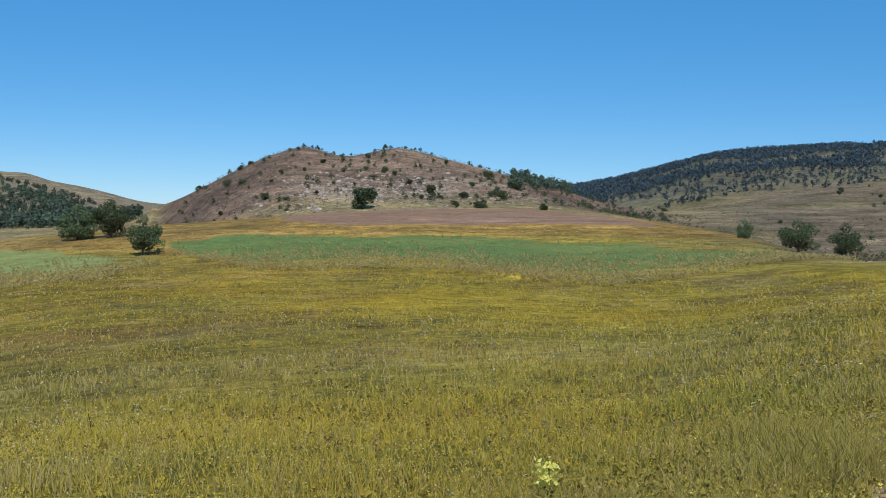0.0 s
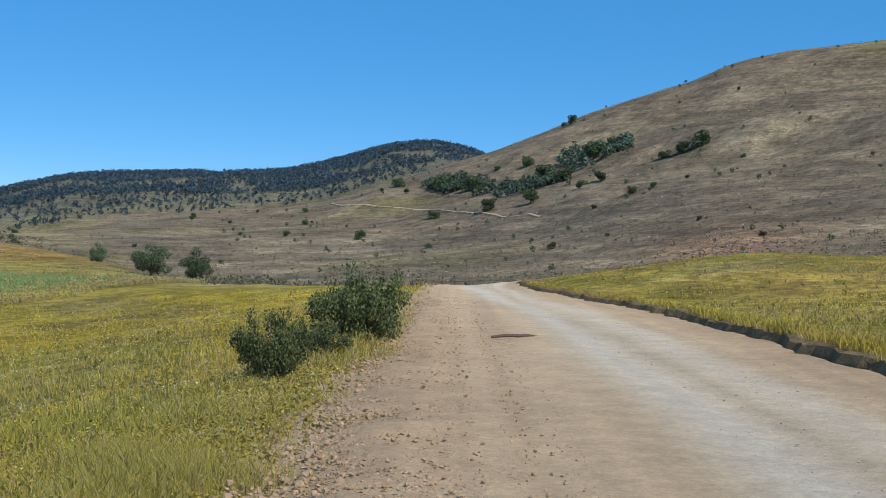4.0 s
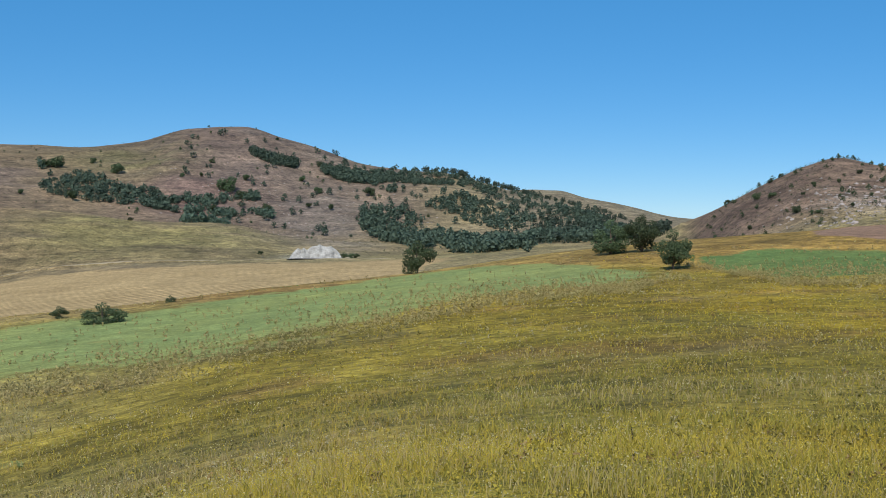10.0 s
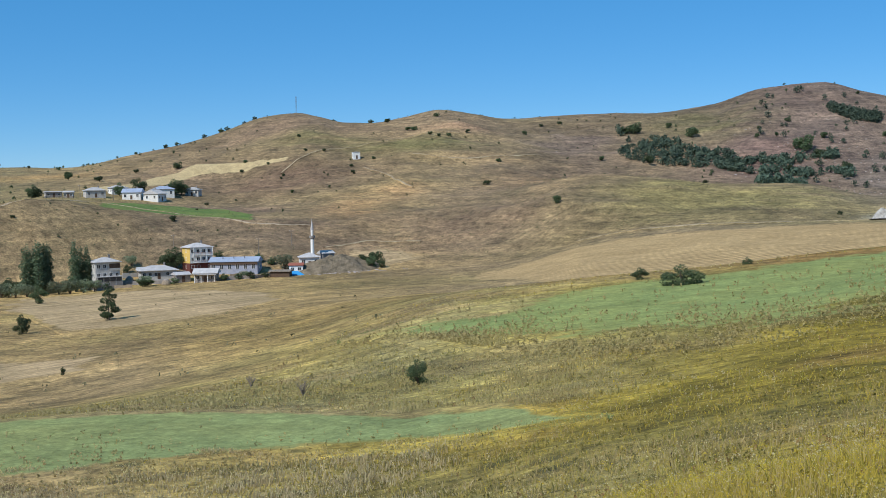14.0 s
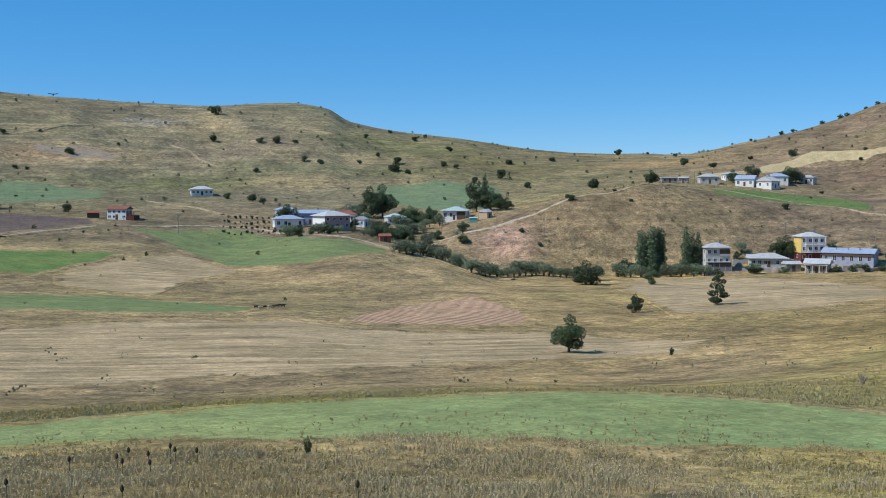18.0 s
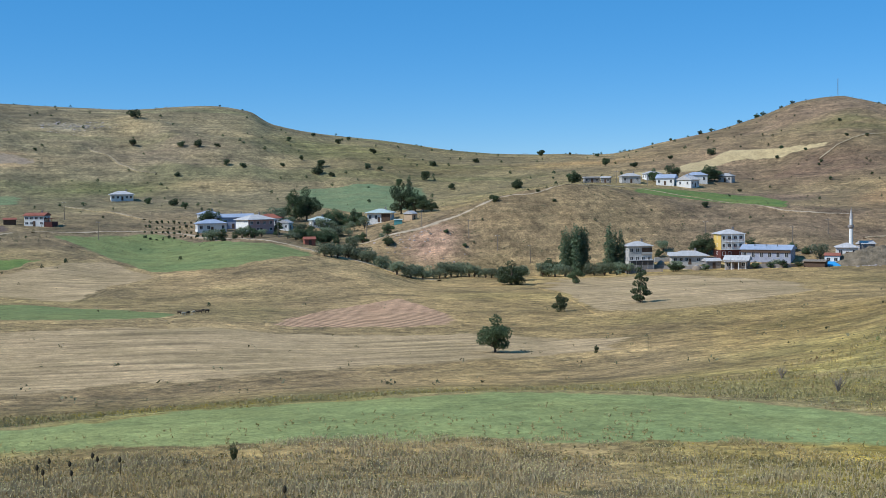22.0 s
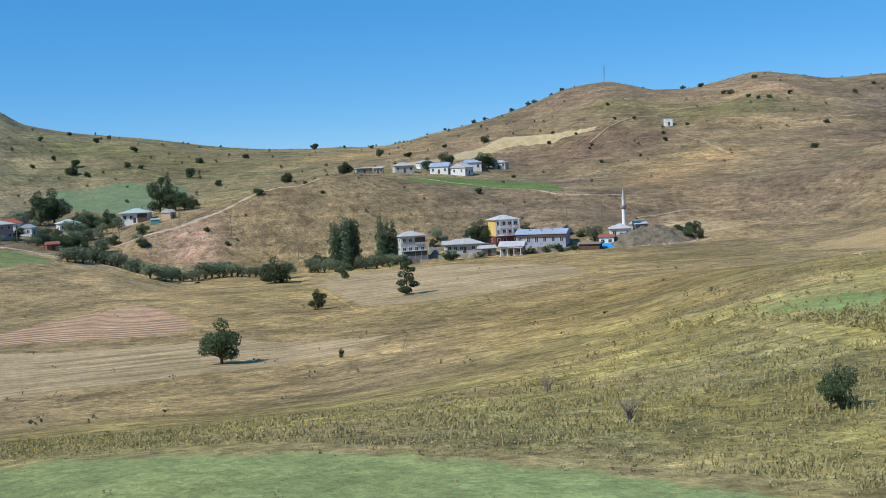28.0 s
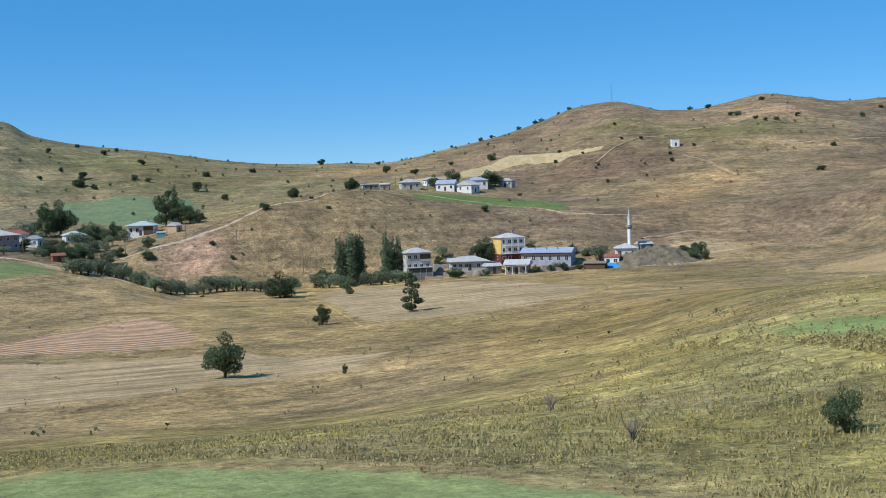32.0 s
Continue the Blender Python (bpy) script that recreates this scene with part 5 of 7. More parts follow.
# flat dark panel gives the recess its shade; the wall behind is solid
part("loggia_shade", box(0.5, -3.66, 6.15, 4.32, -3.5, 8.5), TIMBER, tower, "dark panel standing in for a shaded recess under the eaves")
part("loggia_rail", box(0.5, -3.8, 6.1, 4.36, -3.68, 6.9), WORN, tower)
# dark sheet in place of the shade beneath the porch roof
part("porch_shade", box(-4.2, -5.5, 2.55, 4.2, -5.42, 3.9), GLASS, tower, "dark glass panel standing in for the shaded opening below the porch roof")
part("porch_roof", joined([box(-4.6, -5.6, 4.0, 4.6, -3.4, 4.22)]), TIN, tower)
for k in range(5):
    part("porch_post", box(-4.4 + 2.15 * k, -5.5, -1.5, -4.2 + 2.15 * k, -5.3, 4.0), WORN, tower)
part("porch_wall", box(-4.5, -5.45, -1.8, 4.5, -3.5, 2.5), STONE, tower)
house("cottage", "low plastered cottage with a broad grey hip roof", 67.0, 434, 12.5, 7.5, 2.9, WORN, TIN, 1.8, 8, 1, 6, eave=0.9)
shed = house("cottage", "low cottage with a bright ribbed tin roof and porch", 64.7, 422, 7.6, 6.5, 3.0, STONE, TIN, 1.7, -10, 1, 3, True, 0.7)
for k in range(4):
    part("porch_post", box(-3.6 + 2.3 * k, -4.6, -1.5, -3.42 + 2.3 * k, -4.4, 2.6), PLASTER, shed)
part("porch_roof", box(-4.0, -4.8, 2.6, 4.0, -3.2, 2.75), TIN, shed)
house("shed", "small stone shed with a sagging grey roof", 65.9, 426, 5.2, 4.5, 2.4, STONE, TIN, 1.1, 20, 1, 1, True, 0.4, chimney=False, side_cols=0, category="shed")
house("shed", "small lean stone shed behind the cottage", 67.6, 441, 5.0, 4.0, 2.2, STONE, TIN, 0.9, -5, 1, 1, True, 0.4, chimney=False, side_cols=0, category="shed")
mosque = house("mosque", "small white village mosque with a grey hip roof", 59.78, 438, 7.0, 6.5, 3.4, PLASTER, TIN, 1.7, 5, 1, 3, sink=0, chimney=False, category="mosque")
tower_of = at_spot("minaret", "slim white stone minaret with one balcony", "minaret", 59.6, 441, 0, 0.4)


def turned(profile, sides=16):
    a = np.linspace(0, 2 * np.pi, sides, endpoint=False)
    v = np.concatenate([np.stack([rad * np.cos(a), rad * np.sin(a), np.full(sides, z)], 1) for rad, z in profile])
    i = np.arange(len(profile) * sides).reshape(len(profile), sides)
    j = np.roll(i, -1, 1)
    return v, np.stack([i[:-1], j[:-1], j[1:], i[1:]], -1).reshape(-1, 4)


part("base", turned([(1.0, -1), (1.0, 3.2), (0.75, 4.2)], 8), PLASTER, tower_of)
part("shaft", turned([(0.68, 4.2), (0.62, 10.2)]), PLASTER, tower_of)
part("balcony", turned([(0.62, 9.6), (1.05, 10.2), (1.12, 10.3), (1.12, 11.0), (1.04, 11.0), (1.04, 10.35), (0.6, 10.35)]), STONE, tower_of)
part("upper_shaft", turned([(0.52, 10.3), (0.5, 13.2)]), PLASTER, tower_of)
spire = part("spire", turned([(0.62, 13.2), (0.42, 14.6), (0.08, 16.6)]), TIN, tower_of)
part("finial", turned([(0.05, 16.6), (0.12, 16.9), (0.03, 17.4)], 8), METAL, spire)
house("annex", "small white building with a red tin roof beside the mosque", 60.4, 430, 5.0, 4.5, 2.6, PLASTER, RED_ROOF, 1.0, -5, 1, 2, True, 0.3, chimney=False, door=False, side_cols=0)
house("shed", "small grey stone shed behind the rubble mound", 58.95, 446, 5.0, 4.0, 2.6, STONE, TIN, 1.2, 30, 1, 1, True, 0.3, chimney=False, door=False, side_cols=0, category="shed")
tarp = at_spot("tarpaulin_shelter", "bright blue tarpaulin stretched over stacked hay", "shelter", 60.5, 425, 0, 0)
part("cover", hip_roof(6.6, 4.0, 1.5, 0.2), None, tarp).data.materials.append(TARP)
part("stack", box(-3.2, -1.9, -1.2, 3.2, 1.9, 0.05), STONE, tarp)
house("open_shed", "low open shed of dark timber below the mosque", 61.15, 421, 7.0, 4.0, 1.9, TIMBER, POLE_WOOD, 0.7, -14, 1, 0, True, 0.5, chimney=False, door=False, side_cols=0, category="shed")

FENCE_WOOD = surface("fence_wood", (0.26, 0.20, 0.145), (0.36, 0.29, 0.21), 2, 14, 0.95, 0.1)


def yard_wall(label, a, b, height, thick=0.5, material=STONE):
    """A low dry-stone wall between two places, stepping with the ground."""
    (ax, ay), (bx_, by_) = spot(*a), spot(*b)
    length = math.hypot(bx_ - ax, by_ - ay)
    n = max(2, int(length / 1.8))
    turn = math.degrees(math.atan2(by_ - ay, bx_ - ax))
    wall = tagged(new("yard_wall"), label, "wall", "village yard walls")
    mid = ((ax + bx_) / 2, (ay + by_) / 2)
    wall.location = (mid[0], mid[1], float(ground(*mid)))
    wall.rotation_euler = (0, 0, radians(turn))
    for k in range(n):
        f = (k + 0.5) / n
        z = float(ground(ax + (bx_ - ax) * f, ay + (by_ - ay) * f)) - wall.location[2]
        x = (f - 0.5) * length
        w = length / n / 2 + 0.02
        part("course", box(x - w, -thick / 2, z - 0.6, x + w, thick / 2 + 0.05 * (k % 2), z + height * (0.85 + 0.3 * random.random())), material, wall)


for a, b, h, material in (((68.9, 428), (67.9, 426), 1.3, STONE), ((67.9, 426), (66.1, 424), 1.1, STONE), ((68.6, 438), (67.8, 440), 1.5, WORN), ((66.2, 434), (65.7, 437), 1.6, STONE), ((64.2, 420), (62.3, 421), 1.2, STONE), ((62.3, 421), (61.6, 426), 1.2, STONE), ((69.0, 421), (68.2, 419), 1.0, FENCE_WOOD), ((63.6, 425), (62.6, 426), 1.5, FENCE_WOOD)):
    yard_wall("low wooden yard fence beside the village houses" if material is FENCE_WOOD else "low dry-stone yard wall between the village houses", a, b, h, 0.2 if material is FENCE_WOOD else 0.5, material)
for az, r, h in ((67.7, 417, 3.6), (67.45, 418, 3.2), (66.2, 419, 2.6), (63.9, 419, 2.8), (63.2, 420, 2.4), (62.6, 419, 3.0), (61.9, 420, 2.2), (62.2, 445, 3.4), (68.4, 446, 3.0), (64.1, 452, 3.2), (61.6, 443, 3.0)):
    plant("broad", "bush", "dark garden bush in the village yards", "bush", az, r, h, 1.2, "bushes by the village")
for az, r, w in ((66.6, 421, 3.4), (62.9, 428, 4.0), (68.3, 431, 3.0)):
    stack = at_spot("hay_stack", "weathered grey-brown stack of hay and dung bricks", "stack", az, r, random.uniform(-30, 30), 0.2, "yard stacks")
    part("heap", turned([(w * 0.5, -0.5), (w * 0.52, 0.5), (w * 0.42, 1.3), (w * 0.22, 1.9), (0.05, 2.1)], 12), FENCE_WOOD, stack)
    part("cap", turned([(w * 0.3, 1.72), (w * 0.2, 2.05), (0.04, 2.25)], 10), STONE, stack)

# the mound of rubble beside the mosque
az0, r0 = 58.4, 432
mx, my = spot(az0, r0)
u, v = np.meshgrid(np.linspace(-1, 1, 70), np.linspace(-1, 1, 40), indexing="ij")
ca, sa = math.cos(radians(az0)), math.sin(radians(az0))
wx, wy = mx + u * 17 * ca - v * 11 * sa, my + u * 17 * sa + v * 11 * ca
hump = np.clip(1 - (u * u + v * v), 0, 1) ** 0.7 * np.where(u < 0, 1.0, 1 - 0.3 * u)
heap = mesh_from("rubble_mound", np.stack([wx, wy, ground(wx, wy) - 0.3 + hump * (4.3 + 2.4 * fractal(wx, wy, 4, 41, 5))], -1).reshape(-1, 3), grid_faces(70, 40), surface("rubble", (0.13, 0.105, 0.07), (0.27, 0.215, 0.15), 0.4, 2.2, 0.95, 0.1, bump=0.9, deep=0.4))
tagged(new("rubble_mound", heap), "grey stony mound of rubble and dry grass", "mound", kind="structure")
plant("broad", "bush", "dark bush at the foot of the rubble mound", "bush", 56.75, 428, 5.0, 0.75)
plant("broad", "bush", "dark bush beside another at the mound's foot", "bush", 56.25, 427, 4.3, 0.75)

# the upper hamlet on the terrace
for name, label, az, r, w, d, h, wall, roof, rise, turn, gable in (
        ("ruin", "roofless ruin of pale stone walls", 71.6, 628, 8.0, 5.0, 2.6, STONE, TIN, 0.5, 10, True),
        ("shed", "small grey shed on the terrace", 70.9, 626, 4.5, 4.0, 2.6, STONE, TIN, 0.9, -8, True),
        ("house", "low worn plaster house with a tin hip roof on the terrace", 69.75, 632, 10.0, 7.0, 3.4, WORN, TIN, 1.8, 12, False),
        ("house", "white gabled house facing the valley", 68.0, 630, 9.5, 7.5, 3.4, PLASTER, BLUE_TIN, 2.2, -14, True),
        ("house", "white house with a broad grey gable", 67.0, 628, 9.0, 8.5, 3.5, PLASTER, TIN, 2.4, 62, True),
        ("house", "long white house with a bluish roof", 66.6, 652, 11.0, 7.0, 3.8, PLASTER, BLUE_TIN, 1.8, 6, False),
        ("house", "small worn house above the others", 65.2, 668, 7.5, 6.0, 3.2, WORN, TIN, 1.6, -18, False),
        ("house", "white house half hidden by trees", 68.7, 655, 8.5, 6.5, 3.2, PLASTER, TIN, 1.6, 20, False)):
    house(name, label, az, r, w, d, h, wall, roof, rise, turn, 1, 3, gable, 0.5, chimney=name == "house", group="upper hamlet houses")
for az, r, h, w in ((72.45, 622, 7.0, 1.1), (68.6, 642, 7.5, 1.0), (67.75, 660, 9, 1.0), (66.1, 662, 9, 1.1), (65.75, 664, 8.5, 1.1), (75.2, 640, 5.5, 1.1)):
    plant("broad", "tree", "dark leafy tree beside the upper hamlet", "tree", az, r, h, w, "upper hamlet trees")

# the lower hamlet across the creek
house("house", "two-storey house, white front and pink side, hip roof", 88.0, 487, 12.5, 9.0, 5.4, PINK, TIN, 2.1, 34, 2, 4, eave=0.9, side_wall=PLASTER, group="lower hamlet houses")
house("house", "white house under a wide bluish tin roof", 90.1, 500, 12.0, 8.0, 3.4, PLASTER, BLUE_TIN, 1.7, 8, 1, 4, group="lower hamlet houses")
house("house", "long bluish-grey house with a flat tin roof", 89.0, 512, 16.0, 8.0, 4.6, BLUE_GREY, BLUE_TIN, 1.6, -5, 1, 5, True, 0.5, group="lower hamlet houses")
house("house", "white house behind with a grey roof", 90.2, 522, 8.5, 7.0, 5.0, PLASTER, BLUE_TIN, 1.6, 10, 2, 3, group="lower hamlet houses")
house("house", "white house with a red tiled roof", 87.3, 520, 10.5, 7.5, 3.8, PLASTER, RED_ROOF, 2.0, -10, 1, 3, group="lower hamlet houses")
house("shed", "white gabled shed beside the red roof", 86.55, 512, 5.5, 5.0, 3.0, PLASTER, TIN, 1.5, 70, 1, 1, True, 0.3, chimney=False, group="lower hamlet houses")
house("house", "white house half hidden by the big tree", 84.9, 528, 8.0, 6.5, 3.2, PLASTER, GREEN_TIN, 1.7, 15, 1, 3, group="lower hamlet houses")
porch = house("house", "cream house with a broad greenish hip roof", 81.9, 526, 10.5, 8.5, 3.9, PLASTER, GREEN_TIN, 1.9, -12, 1, 4, eave=1.1, group="lower hamlet houses")
# dark panel over the right part of the front
part("porch_wall", box(1.2, -4.4, 0, 5.2, -4.24, 3.6), TIMBER, porch)
house("hut", "small peach-coloured gabled hut", 80.45, 505, 4.6, 4.0, 2.6, surface("peach_plaster", (0.62, 0.44, 0.28), (0.54, 0.38, 0.24), 1, 6), TIN, 1.4, 62, 1, 1, True, 0.3, chimney=False, side_cols=0, category="hut")
house("shed", "small turquoise tin shed", 81.05, 500, 3.4, 2.6, 1.7, surface("turquoise_tin", (0.16, 0.42, 0.40), (0.13, 0.36, 0.34), 1, 6), GREEN_TIN, 0.5, 0, 1, 0, True, 0.2, chimney=False, door=False, side_cols=0, category="shed")
house("shed", "small reddish shed among the garden bushes", 85.4, 452, 4.2, 3.4, 2.0, RED_ROOF, RED_ROOF, 1.1, 10, 1, 0, True, 0.3, chimney=False, side_cols=0, category="shed")
house("house", "low white house with a grey hip roof, alone on the slope", 94.2, 650, 11.5, 8.0, 3.0, PLASTER, TIN, 2.0, 5, 1, 5, eave=0.9, group="lower hamlet houses")
lone = house("house", "white house with a dark red roof beside the ploughed field", 98.0, 520, 8.4, 7.0, 4.2, PLASTER, RED_ROOF, 1.3, -22, 2, 4, True, 0.5, group="lower hamlet houses")
part("veranda", joined([box(4.2, -3.4, -0.5, 7.6, 3.0, 1.6), box(4.2, -3.4, 3.0, 7.8, 3.2, 3.2)] + [box(4.4 + 1.5 * k, -3.4, 1.6, 4.6 + 1.5 * k, -3.2, 3.0) for k in range(3)]), MAROON, lone)
house("shed", "low brown shed beside the white house", 99.2, 523, 5.0, 4.0, 2.2, TIMBER, RED_ROOF, 0.9, 0, 1, 0, True, 0.3, chimney=False, side_cols=0, category="shed")
house("hilltop_house", "small white cube of a house on the hillside", 57.36, 737, 4.4, 4.4, 4.0, PLASTER, TIN, 0.4, 12, 1, 1, eave=0.15, chimney=False, side_cols=1)

for az, r, h in ((66.4, 985, 4.0), (65.9, 975, 3.2), (64.6, 980, 3.6), (63.8, 985, 4.6), (63.5, 985, 4.0), (62.7, 990, 3.0), (62.2, 985, 3.4), (58.4, 985, 3.2), (56.6, 985, 4.2)):
    plant("broad", "thorn_bush", "dark thorn bush on the mast hill's skyline", "bush", az, r, h, 1.2, "skyline bushes")

# poles and the mast
mast = at_spot("radio_mast", "thin grey lattice mast on the hilltop", "mast", 60.2, 985, 0, 0.5)
for k in range(3):
    part("leg", box(0.45 * math.cos(k * 2.1) - 0.09, 0.45 * math.sin(k * 2.1) - 0.09, 0, 0.45 * math.cos(k * 2.1) + 0.09, 0.45 * math.sin(k * 2.1) + 0.09, 15.5), METAL, mast)
for k in range(10):
    part("brace", box(-0.45, -0.45, 0.8 + 1.5 * k, 0.45, 0.45, 0.92 + 1.5 * k), METAL, mast)
for az, r, h in ((96.8, 545, 8.5), (95.3, 470, 8), (79.9, 468, 7.5), (77.6, 452, 7.5), (74.6, 440, 7.5), (82.6, 478, 7), (86.9, 470, 7), (66.2, 462, 8), (62.2, 452, 7), (60.6, 470, 6.5), (70.4, 618, 7), (68.9, 610, 6), (76.2, 445, 6.5)):
    pole = at_spot("power_pole", "weathered wooden power pole with a cross-arm", "pole", az, r, random.uniform(-30, 30), 0.3, "power poles")
    part("post", tapered([(0, 0, 0), (0, 0, h)], (0.15, 0.1), 8), POLE_WOOD, pole)
    arm = part("cross_arm", box(-0.8, -0.06, h - 0.7, 0.8, 0.06, h - 0.55), POLE_WOOD, pole)
    for k in range(3):
        part("insulator", turned([(0.05, h - 0.55), (0.07, h - 0.45), (0.03, h - 0.35)], 6), PLASTER, arm).location = (-0.7 + 0.7 * k, 0, 0)



# ---- the dirt road ----
def road_line(s):
    """Centre of the road, s metres along it from the camera; it bends away beyond the rise."""
    s = np.asarray(s, float)
    bend = np.clip(s - 62, 0, None)
    return 1.15 + 0.52 * s + 0.006 * bend**1.9, -1.7 + 0.854 * s - 0.0015 * bend**1.9


def road_edge(s):
    """How far right of its middle line the road reaches; narrowed towards the rise to fit the camera's view."""
    return 4.3 - 0.006 * np.clip(np.asarray(s, float) - 34, 0, 20) ** 2


s = np.concatenate([np.linspace(-60, 0, 60), np.linspace(0.2, 45, 320), np.linspace(45.5, 60, 40), np.linspace(61, 110, 50)])
c = np.concatenate([np.linspace(-3.4, -1.2, 40), np.linspace(-1.0, 3.0, 18), np.linspace(3.1, 4.6, 9)])
X, Y = road_line(s)
road_x, road_y = X[:, None] + c[None, :] * 0.854, Y[:, None] - c[None, :] * 0.52
crown = 0.05 + 0.05 * (1 - np.clip(c / 3.4, -1, 1) ** 2)
lift = crown[None, :] - 0.035 * (np.exp(-((c - 1.2) / 0.35) ** 2) + np.exp(-((c + 0.9) / 0.3) ** 2))[None, :]
berm = np.exp(-((c + 2.3) / 0.5) ** 2)[None, :]
lift = lift + berm * (0.05 + 0.07 * fractal(road_x, road_y, 0.5, 17, 3)) + 0.012 * fractal(road_x, road_y, 0.6, 19, 3)
lift = np.where(c[None, :] > road_edge(s)[:, None] + 0.2, -0.25, lift)
lift[:, 0] = lift[:, -1] = -0.25


def road_material():
    m, t, b = nodes_of("dirt_road", 0.95, 0.12)
    at = t.nodes.new("ShaderNodeAttribute")
    at.attribute_name = "tint"
    col = at.outputs["Color"]
    for scale, k in ((0.35, 0.1), (2.5, 0.13), (14.0, 0.16), (60.0, 0.16)):
        col = blend(t, "MULTIPLY", 1.0, col, blend(t, "MIX", ramp(t, noise_of(t, scale, 5, 0.7), 0.3, 0.7), (1 - k, 1 - k, 1 - k), (1 + k, 1 + k, 1 + k)))
    v = add(t, "TexVoronoi", Scale=14.0)
    t.links.new(t.nodes.new("ShaderNodeTexCoord").outputs["Object"], v.inputs["Vector"])
    col = blend(t, "MIX", ramp(t, v.outputs["Distance"], 0.05, 0.12, 0.3, 0.0), col, (0.20, 0.15, 0.11))
    t.links.new(col, b.inputs["Base Color"])
    bumped(t, b, noise_of(t, 18, 6, 0.8), 0.8, 0.05)
    return m


ROAD = road_material()
road_mesh = mesh_from("road", np.stack([road_x, road_y, ground(road_x, road_y) + lift], -1).reshape(-1, 3), grid_faces(len(s), len(c)), ROAD, True)
cc = np.broadcast_to(c[None, :] - 0.3 + 0.0005 * np.clip(s, 0, 60)[:, None] ** 2 + 0.25 * value_noise(s / 9, s * 0, 5)[:, None], road_x.shape)[..., None]
base = np.array((0.51, 0.35, 0.205))
pale = np.array((0.58, 0.475, 0.35))
dirt = np.array((0.46, 0.31, 0.18))
rt = base + (pale - base) * np.clip(np.exp(-((cc - 0.9) / 0.55) ** 2) + 0.75 * np.exp(-((cc - 2.2) / 0.5) ** 2), 0, 1)
rt = rt + (dirt - rt) * np.clip((-cc - 1.25) / 0.5, 0, 1) + (dirt - rt) * np.clip((cc - 3.3) / 0.6, 0, 1)
streaks = 1 + 0.09 * value_noise(c[None, :] * 3.1 + 0 * s[:, None], s[:, None] / 14 + 0 * c[None, :], 87) + 0.06 * value_noise(c[None, :] * 9 + 0 * s[:, None], s[:, None] / 9 + 0 * c[None, :], 91)
rt = rt * streaks[..., None]
road_tint = road_mesh.color_attributes.new("tint", "FLOAT_COLOR", "POINT")
road_tint.data.foreach_set("color", np.concatenate([rt, np.ones(rt.shape[:2] + (1,))], -1).astype(np.float32).ravel())
tagged(new("road", road_mesh), "dusty pale dirt road with worn wheel tracks", "road", kind="structure")


def beside_road(x, y):
    """How far to the right of the road's middle a place lies (left: minus)."""
    s = (np.asarray(x) - 1.15) * 0.52 + (np.asarray(y) + 1.7) * 0.854
    mx, my = road_line(s)
    return (np.asarray(x) - mx) * 0.854 - (np.asarray(y) - my) * 0.52, s


# the raised bank beyond the road
bs = np.linspace(-20, 70, 260)
bc = np.array([-0.05, 0.06, 0.16, 0.34, 0.65, 1.1, 1.7])
bz = np.array([-0.1, 0.06, 0.2, 0.25, 0.18, 0.05, -0.15])
BX, BY = road_line(bs)
lip = road_edge(bs)[:, None] + bc + 0.16 * value_noise(bs / 0.9, bs * 0, 61)[:, None] + 0.1 * value_noise(bs / 0.3, bs * 0, 67)[:, None]
bx, by = BX[:, None] + lip * 0.854, BY[:, None] - lip * 0.52
bank = mesh_from("bank", np.stack([bx, by, ground(bx, by) + bz + 0.09 * fractal(bx, by, 0.8, 23, 4) * (bz > 0)], -1).reshape(-1, 3), grid_faces(len(bs), 7), surface("bank_earth", (0.16, 0.10, 0.055), (0.30, 0.21, 0.10), 2.2, 12, 0.95, 0.1, bump=0.8, deep=0.1))
tagged(new("bank", bank), "low earth bank with dry grass along the road", "bank", kind="structure")

# clods, gravel and the branch on the road
SOIL = surface("loose_soil", (0.30, 0.2, 0.115), (0.45, 0.305, 0.18), 6, 40, 0.95, 0.1, vary=0.15, island=True)
PEBBLE = surface("pebble", (0.25, 0.19, 0.14), (0.50, 0.41, 0.31), 30, 90, 0.95, 0.1, vary=0.45, island=True)


